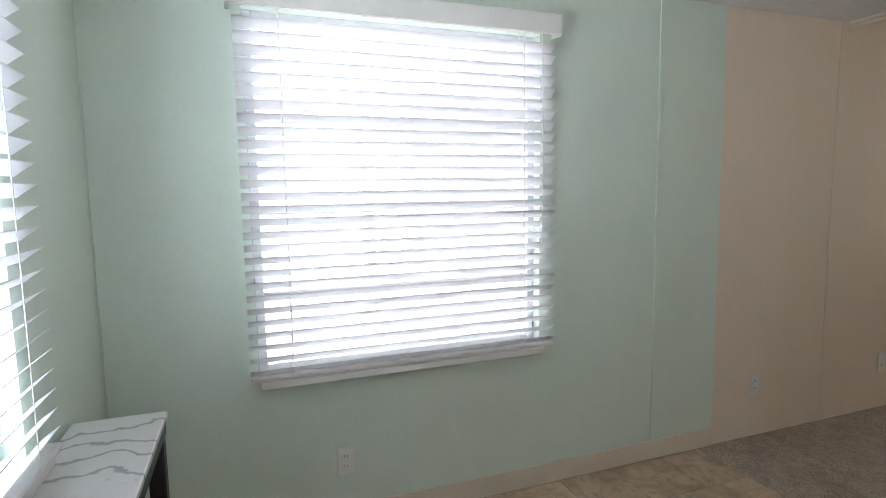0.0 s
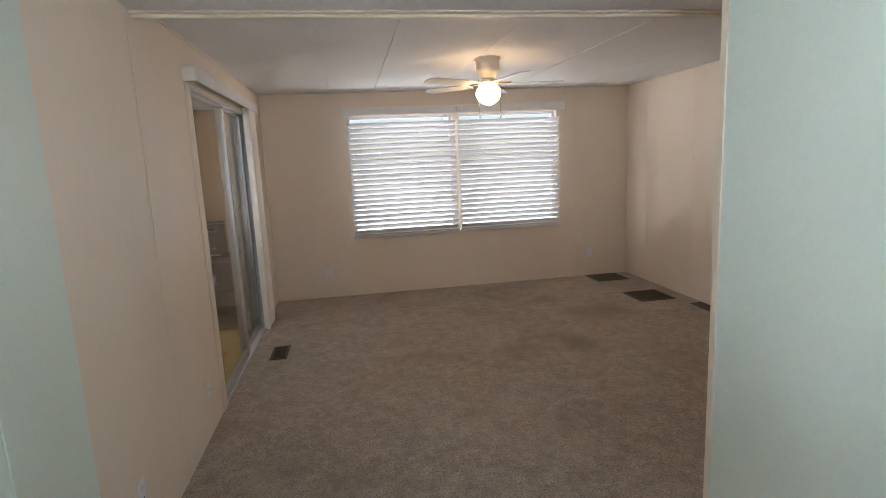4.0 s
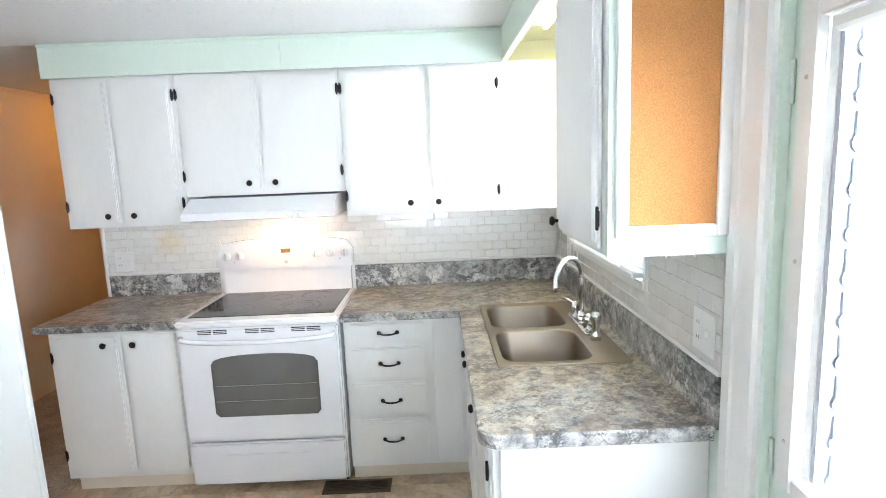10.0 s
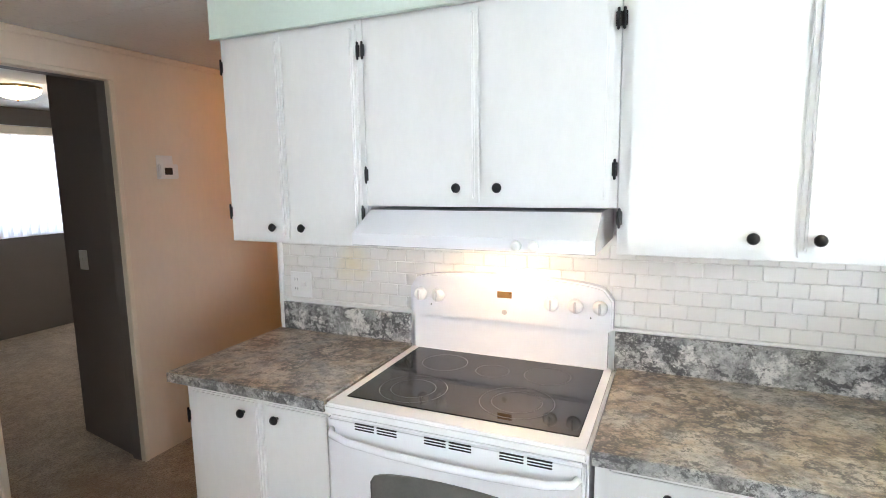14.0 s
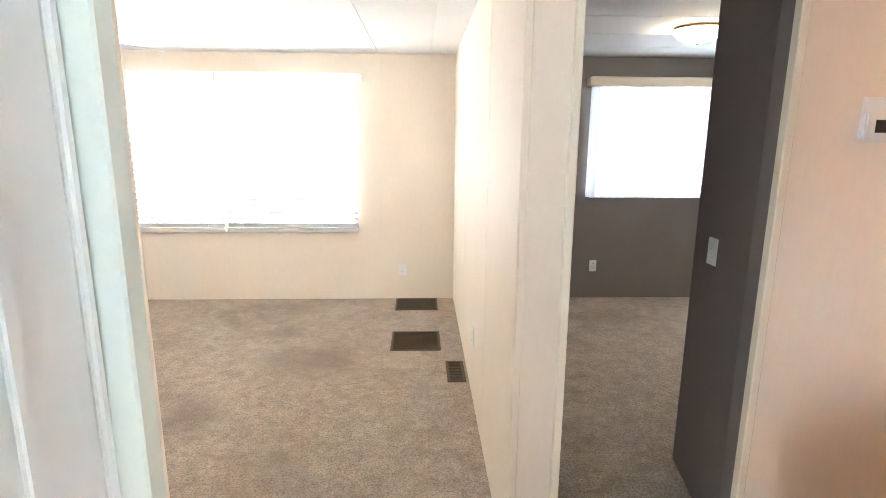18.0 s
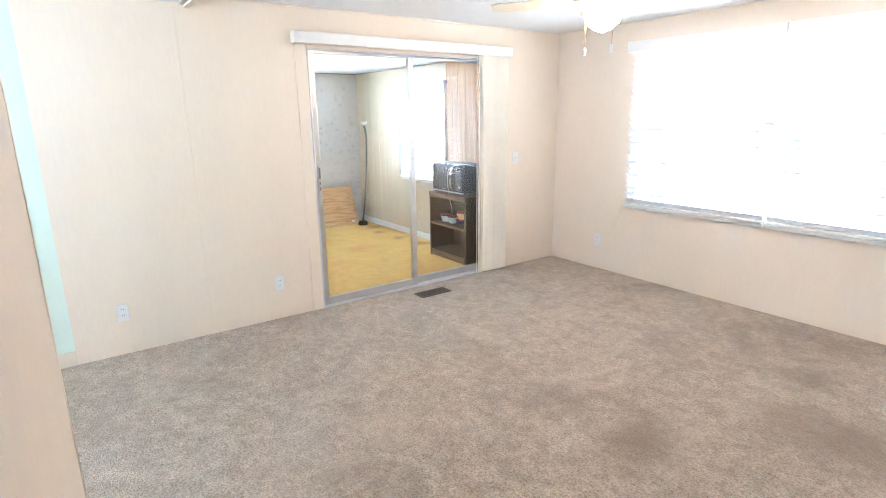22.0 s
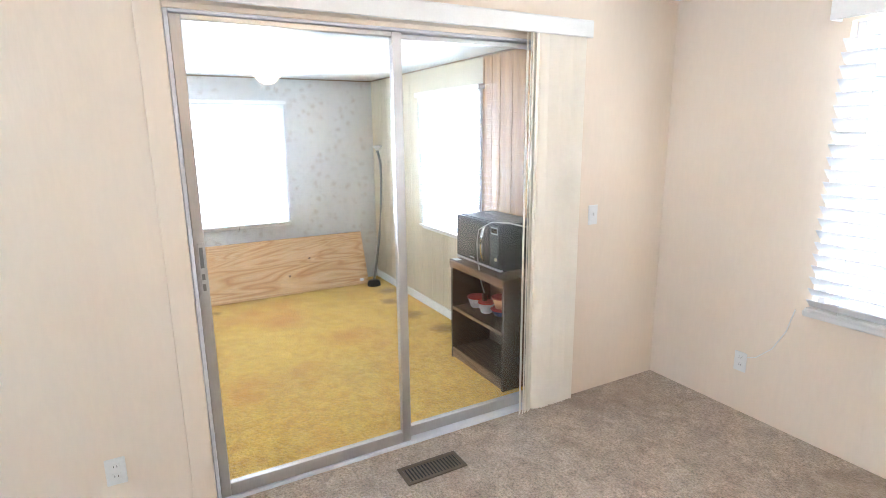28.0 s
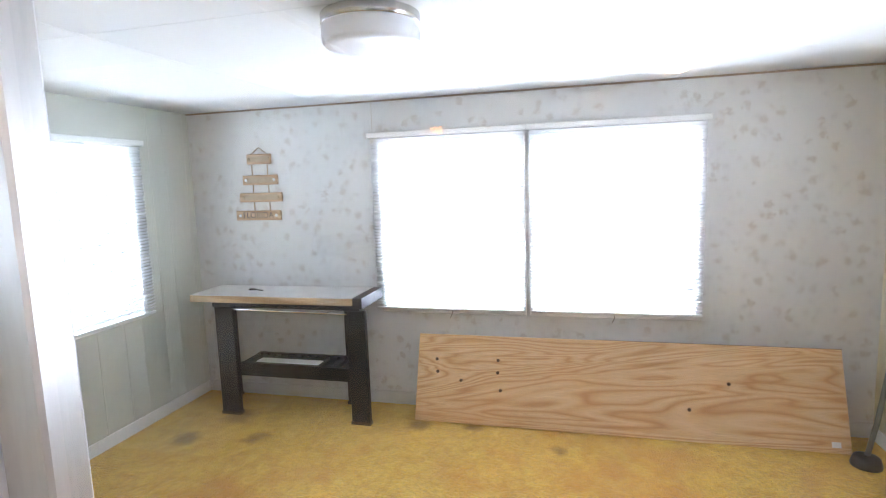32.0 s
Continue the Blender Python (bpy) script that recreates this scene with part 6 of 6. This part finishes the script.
def dome_light(at, r, label, lit):
    ob = thing("ceiling_light", at, label, "ceiling light")
    part("pan", lathe([(r * 1.02, 0), (r * 1.04, -0.012), (r, -0.02)], at, "z", 28), BRASS, ob, smooth=True)
    part("dome", lathe([(r, -0.02), (r * 0.96, -0.045), (r * 0.75, -0.075), (r * 0.4, -0.095), (0.004, -0.10)], at, "z", 28), lit, ob, "lit glass dome", True)
    part("finial", lathe([(0.006, -0.10), (0.009, -0.108), (0.003, -0.118)], at, "z", 10), BRASS, ob)
    return ob


dome_light((5.95, -1.40, NC), 0.16, "lit glass dome light on the bedroom ceiling", DOMEGLOW)
dome_light((6.5, -4.05, SC), 0.15, "lit amber dome light on the hall ceiling", HALLGLOW)

# ---- sunroom things ----
LP = (-1.48, -3.015, SR)
lamp = thing("ceiling_light", LP, "round flush light with a satin metal band, unlit", "ceiling light")
part("metal_band", lathe([(0.160, 0), (0.164, -0.004), (0.164, -0.034), (0.160, -0.037), (0.12, -0.037)], LP, "z", 48), CHROMESATIN, lamp, "brushed metal band", True)
part("diffuser", lathe([(0.160, -0.037), (0.162, -0.042), (0.161, -0.090), (0.153, -0.100), (0.11, -0.102), (0.004, -0.103)], LP, "z", 40), OPAL, lamp, "white opal diffuser", True)

ply = thing("plywood_sheet", (-3.05, -2.15, 0.02), "long plywood sheet leaning on the wall under the window", "plywood")
lean = math.degrees(math.atan2(0.195, 0.53))
bm = turned(box(bmesh.new(), -0.009, 0.009, -3.40, -0.905, 0.0, 0.565, 0.0015), pose(-2.955, 0, 0.024, 0, -lean, 0))
part("board", bm, PLY, ply)
# dark strip on half the top edge imitates shadow between board and wall
part("gap_shadow_strip", turned(box(bmesh.new(), -0.009, 0.0095, -2.25, -0.905, 0.5652, 0.5675), pose(-2.955, 0, 0.024, 0, -lean, 0)), VENT, ply, "dark strip painted in for the shadow gap behind the board")
random.seed(21)
for y, z in ((-3.27, 0.40), (-3.26, 0.32), (-2.86, 0.33), (-2.84, 0.22), (-2.86, 0.41), (-1.5, 0.34), (-1.72, 0.18), (-3.10, 0.27)):
    m = pose(-2.955, 0, 0.024, 0, -lean, 0)
    part("knot", turned(lathe([(0.011, 0), (0.011, 0.0008)], (0.009, y, z), "x", 12), m), WALNUT, ply)
part("paper_tag", turned(box(bmesh.new(), 0.009, 0.0095, -1.0, -0.955, 0.03, 0.06), pose(-2.955, 0, 0.024, 0, -lean, 0)), PLASTIC, ply)

tb = thing("workbench", (-2.98, -4.30, 0.02), "black workbench with a wood-edged worn top and slotted shelf", "workbench")
block("tabletop", (-3.17, -2.81, -4.94, -3.69, 0.815, 0.86), TOPEDGE, tb, "raw wood top edge", r=0.002)
block("top_sheet", (-3.168, -2.815, -4.938, -3.692, 0.8605, 0.864), WORNTOP, tb, "worn pale top sheet")
block("end_cap", (-3.173, -2.806, -3.735, -3.672, 0.800, 0.8665), BLACKPAINT, tb)
block("apron", (-3.15, -2.83, -4.78, -3.70, 0.78, 0.815), BLACKPAINT, tb)
for y0, y1 in ((-4.765, -4.625), (-3.790, -3.665)):
    for x0, x1, inset in ((-2.865, -2.825, 0.0), (-3.165, -3.125, 0.16)):
        lg = block("leg", (x0, x1, y0 - inset, y1 - inset - 0.3 * inset, 0.035, 0.78), BLACKPAINT, tb, r=0.004)
        block("foot_pad", (x0 - 0.004, x1 + 0.004, y0 - inset - 0.004, y1 - 1.3 * inset + 0.004, 0.02, 0.04), VENT, lg)
bm = bmesh.new()
box(bm, -2.90, -2.868, -4.63, -3.78, 0.29, 0.38)
box(bm, -3.122, -3.09, -4.63, -3.78, 0.29, 0.38)
sh = part("shelf", bm, BLACKPAINT, tb, "slotted black shelf")
first = block("shelf_bar", (-3.09, -2.90, -4.63, -4.605, 0.35, 0.375), BLACKPAINT, sh)
pieces("shelf_bar", first, [(0, 0.055 * i, 0) for i in range(1, 16)], sh)
part("steel_rod", tube([(-2.84, -4.63, 0.765), (-2.84, -3.78, 0.755)], 0.006, 8), CHROME, tb)
pp = block("paper_strip", (-2.98, -2.90, -4.52, -4.05, 0.3801, 0.385), PLASTIC, None)
tagged(pp, "white strip of paper lying on the workbench shelf", "paper")
clampd = thing("wrench", (-3.0, -4.55, 0.864), "small dark tool lying on the workbench", "tool")
part("jaw", box(bmesh.new(), -3.02, -2.99, -4.60, -4.56, 0.8641, 0.876, 0.003), IRON, clampd)
part("shank", tube([(-3.005, -4.57, 0.869), (-2.98, -4.48, 0.869)], 0.004, 6), IRON, clampd)

sg = thing("wall_sign", (-3.195, -4.57, 1.34), "four small wooden boards hung on jute rope, rustic lettering", "wall sign")
SW = ("x", -3.198, 1)
for i, (c, half, z, h) in enumerate(((-4.567, 0.098, 1.780, 0.072), (-4.567, 0.142, 1.632, 0.070), (-4.571, 0.172, 1.508, 0.066), (-4.600, 0.183, 1.378, 0.070))):
    bm = bmesh.new()
    ubox(bm, SW, c - half, c + half, 0.004, 0.018, z - h / 2, z + h / 2, 0.004)
    board = part("board", bm, BOARD, sg)
    if i < 3:
        ublock("painted_band", SW, (c - half * 0.8, c + half * 0.8, 0.0185, 0.0195, z - h * 0.28, z + h * 0.28), ROPE, board)
    else:
        cur = bpy.data.curves.new("lettering", "FONT")
        cur.body, cur.size, cur.align_x, cur.align_y, cur.extrude = "FLORIDA", 0.062, "CENTER", "CENTER", 0.001
        tmp = new("lettering", cur)
        me = bpy.data.meshes.new_from_object(tmp.evaluated_get(bpy.context.evaluated_depsgraph_get()))
        bpy.data.objects.remove(tmp)
        lb = bmesh.new()
        lb.from_mesh(me)
        turned(lb, pose(-3.1785, c, z, 90, 0, 90))
        part("lettering", lb, BLACKPAINT, board)
    for s in (-1, 1):
        part("shell_button", lathe([(0.012, 0), (0.008, 0.005)], (-3.179, c + s * half * 0.8, z), "x", 10), PLASTIC if i in (1, 3) else ROPE, board)
for y in (-4.63, -4.505):
    part("rope", tube([(-3.188, y, 1.74), (-3.188, y, 1.41)], 0.004, 6), ROPE, sg)
part("hanger", tube([(-3.188, -4.635, 1.812), (-3.19, -4.567, 1.862), (-3.188, -4.50, 1.812)], 0.004, 6), ROPE, sg)

fl = thing("floor_lamp", (-2.85, -0.885, 0.02), "grey flexible pole lamp with a small white head in the corner", "floor lamp")
part("base", lathe([(0.07, 0), (0.072, 0.012), (0.060, 0.05), (0.045, 0.055), (0.02, 0.06)], (-2.85, -0.885, 0.02), "z", 20), LAMPBROWN, fl, smooth=True)
part("pole", tube([(-2.85, -0.885, 0.07), (-2.87, -0.84, 0.25), (-2.91, -0.78, 0.55), (-2.93, -0.745, 0.85), (-2.92, -0.735, 1.10), (-2.89, -0.75, 1.30), (-2.86, -0.79, 1.42)], 0.013, 10), LAMPGREY, fl, smooth=True)
part("lamp_head", lathe([(0.012, 0), (0.03, 0.012), (0.048, 0.03), (0.05, 0.045)], (-2.86, -0.79, 1.43), "z", 18), PLASTIC, fl, smooth=True)

bk = thing("bookcase", (-0.52, -0.92, 0.02), "brown wood-laminate low bookcase with one middle shelf", "bookcase")
bx0, bx1, byf, byb = -0.845, -0.205, -1.08, -0.76
block("side_panel", (bx0, bx0 + 0.02, byf, byb, 0.02, 0.722), WALNUT, bk)
block("side_panel", (bx1 - 0.02, bx1, byf, byb, 0.02, 0.722), WALNUT, bk)
block("top_panel", (bx0 - 0.004, bx1 + 0.004, byf - 0.008, byb, 0.722, 0.742), WALNUT, bk)
block("top_edge", (bx0, bx1, byf - 0.012, byf - 0.002, 0.69, 0.738), WALNUT_EDGE, bk)
block("shelf", (bx0 + 0.02, bx1 - 0.02, byf + 0.004, byb - 0.006, 0.385, 0.403), WALNUT, bk)
block("shelf_edge", (bx0 + 0.02, bx1 - 0.02, byf - 0.001, byf + 0.004, 0.383, 0.405), WALNUT_EDGE, bk)
block("bottom_shelf", (bx0 + 0.02, bx1 - 0.02, byf + 0.004, byb - 0.006, 0.08, 0.098), WALNUT, bk)
block("kick_board", (bx0 + 0.02, bx1 - 0.02, byf, byf + 0.012, 0.03, 0.098), WALNUT_EDGE, bk)
block("back_panel", (bx0 + 0.02, bx1 - 0.02, byb - 0.006, byb, 0.098, 0.722), WALNUT, bk)

mw = thing("microwave_oven", (-0.6, -0.86, 0.742), "black microwave oven with a silver handle on the bookcase", "microwave")
MX0, MX1, MF, MT = -0.865, -0.335, -1.0, 1.052
block("case", (MX0, MX1, MF, -0.715, 0.752, MT), BLACKPLASTIC, mw, r=0.006, seg=2)
first = block("vent_slot", (MX0 - 0.001, MX0 + 0.001, MF + 0.02, MF + 0.10, 0.80, 0.806), DARK, mw)
pieces("vent_slot", first, [(0, 0, 0.014 * i) for i in range(1, 14)], mw)
md = block("door", (MX0 + 0.002, MX1 - 0.135, MF - 0.02, MF, 0.765, MT - 0.004), BLACKPLASTIC, mw, r=0.004)
block("door_window", (MX0 + 0.03, MX1 - 0.19, MF - 0.0215, MF - 0.02, 0.80, MT - 0.03), SMOKED, md, "dark glass window")
block("maker_name", (MX0 + 0.17, MX0 + 0.225, MF - 0.0212, MF - 0.02, 0.783, 0.789), GASKET, md)
block("bottom_strip", (MX0 + 0.002, MX1 - 0.002, MF - 0.021, MF, 0.752, 0.764), ALU, mw)
cpn = block("control_panel", (MX1 - 0.133, MX1 - 0.002, MF - 0.02, MF, 0.765, MT - 0.004), BLACKPLASTIC, mw, r=0.003)
block("keypad", (MX1 - 0.112, MX1 - 0.022, MF - 0.0212, MF - 0.02, 0.785, MT - 0.022), KEYPAD, cpn, "dark grey keypad panel")
block("display_bezel", (MX1 - 0.104, MX1 - 0.030, MF - 0.0219, MF - 0.0212, MT - 0.072, MT - 0.028), GASKET, cpn)
block("display", (MX1 - 0.099, MX1 - 0.035, MF - 0.0226, MF - 0.0219, MT - 0.064, MT - 0.034), HOBGLASS, cpn)
for r in range(4):
    for c in range(3):
        block("key", (MX1 - 0.098 + c * 0.024, MX1 - 0.082 + c * 0.024, MF - 0.0218, MF - 0.0212, 0.846 + r * 0.024, 0.856 + r * 0.024), KEYGREY, cpn)
block("start_key", (MX1 - 0.062, MX1 - 0.036, MF - 0.0218, MF - 0.0212, 0.812, 0.832), AGED, cpn)
hx = MX1 - 0.15
part("handle", tube([(hx, MF - 0.02, MT - 0.03), (hx, MF - 0.048, MT - 0.045), (hx, MF - 0.062, MT - 0.09), (hx, MF - 0.066, MT - 0.145), (hx, MF - 0.062, MT - 0.20), (hx, MF - 0.048, MT - 0.245), (hx, MF - 0.02, MT - 0.26)], 0.010, 10), CHROME, mw, "curved silver handle", True)
for x in (MX0 + 0.06, MX1 - 0.04):
    for y in (MF + 0.035, -0.76):
        block("foot", (x - 0.015, x + 0.015, y - 0.015, y + 0.015, 0.742, 0.753), BLACKPLASTIC, mw)
pc = thing("power_cord", (-0.45, -0.95, 0.742), "grey power cord draped over the microwave front", "cord")
part("cord", tube([(-0.135, -0.745, 0.93), (-0.19, -0.80, 0.985), (-0.26, -0.88, 1.035), (-0.33, -0.96, MT + 0.006), (-0.42, -1.03, MT + 0.004), (hx - 0.012, MF - 0.075, MT - 0.05), (hx - 0.022, MF - 0.082, 0.92), (hx - 0.018, MF - 0.08, 0.82), (hx, MF - 0.075, 0.73), (hx - 0.005, MF - 0.06, 0.66), (hx - 0.01, MF - 0.03, 0.575)], 0.004, 8), ALU, pc, smooth=True)
part("plug", box(bmesh.new(), hx - 0.025, hx + 0.005, MF - 0.045, MF - 0.015, 0.525, 0.58, 0.005), VENT, pc)
paper = block("paper_scrap", (-0.842, -0.78, -1.075, -1.03, 0.7425, 0.744), PLASTIC, None)
tagged(paper, "small white paper scrap on the bookcase corner", "paper")


def bowl(x, y, z, body, label, r=0.062, k=1.35):
    ob = thing("food_bowl", (x, y, z), label, "bowl", "lidded bowls")
    part("cup", lathe([(r * 0.62, 0), (r * 0.82, 0.03 * k), (r * 0.93, 0.052 * k), (r * 0.88, 0.053 * k)], (x, y, z), "z", 20), body, ob, smooth=True)
    part("lid", lathe([(r * 0.97, 0.050 * k), (r, 0.050 * k + 0.004), (r * 0.96, 0.050 * k + 0.008), (r * 0.85, 0.050 * k + 0.007), (r * 0.5, 0.050 * k + 0.010), (0.004, 0.050 * k + 0.011)], (x, y, z), "z", 20), RED, ob, "red plastic lid", True)


bowl(-0.735, -0.93, 0.403, BOWL, "small white bowl with a red lid on the shelf", 0.074)
bowl(-0.60, -0.945, 0.403, BOWL, "small white bowl with a red lid on the shelf", 0.060)
bowl(-0.50, -0.885, 0.403, BLUEBOWL, "dark blue bowl with a red lid on the shelf", 0.080, 0.8)
bowl(-0.50, -0.885, 0.4545, PEACHBOWL, "orange bowl with a red lid on another bowl", 0.074)

# ---- outside the dining window ----
for y in (-5.75,):
    po = thing("carport_post", (-2.6, y, -0.5), "cream square metal carport post", "post", "carport posts")
    block("shaft", (-2.645, -2.555, y - 0.045, y + 0.045, -0.5, 2.6), POST, po, r=0.005)
    block("foot_plate", (-2.70, -2.50, y - 0.1, y + 0.1, -0.5, -0.49), ALU, po)
# ---- pieces: tiles of the walls and the floor ----
tile_field("backsplash_range", RANGE, -7.25, -4.578, 1.058, 1.388, "white glazed subway tiles behind the range", [(-6.035, -5.27, 1.058, 1.185)])
tile_field("backsplash_south", SOUTH, 3.352, 5.19, 1.058, 2.10, "white glazed subway tiles below and beside the sink window", [(3.352, 3.815, 1.375, 2.10), (3.825, 4.765, 1.15, 2.10)])
TS = 0.305
tm = bmesh.new()
box(tm, -TS / 2 + 0.0008, TS / 2 - 0.0008, -TS / 2 + 0.0008, TS / 2 - 0.0008, -0.004, 0.0, 0.0008)
vt = bpy.data.meshes.new("vinyl_tile")
tm.to_mesh(vt)
tm.free()
vt.materials.append(VINYL)
for i in range(17):
    for j in range(8):
        x, y = 0.16 + i * TS, -7.11 + j * TS
        t = new("vinyl_tile", vt)
        t.parent = floor_vinyl
        t.location = (x, y, 0.0)
for i in range(18):
    x0, x1 = 0.16 + (i - 0.5) * TS + 0.0008, min(0.16 + (i + 0.5) * TS, XE) - 0.0008
    if x1 - x0 > 0.01:
        part("vinyl_tile", box(bmesh.new(), x0, x1, -7.11 + 7.5 * TS + 0.0008, -4.575, -0.004, 0.0), VINYL, floor_vinyl)
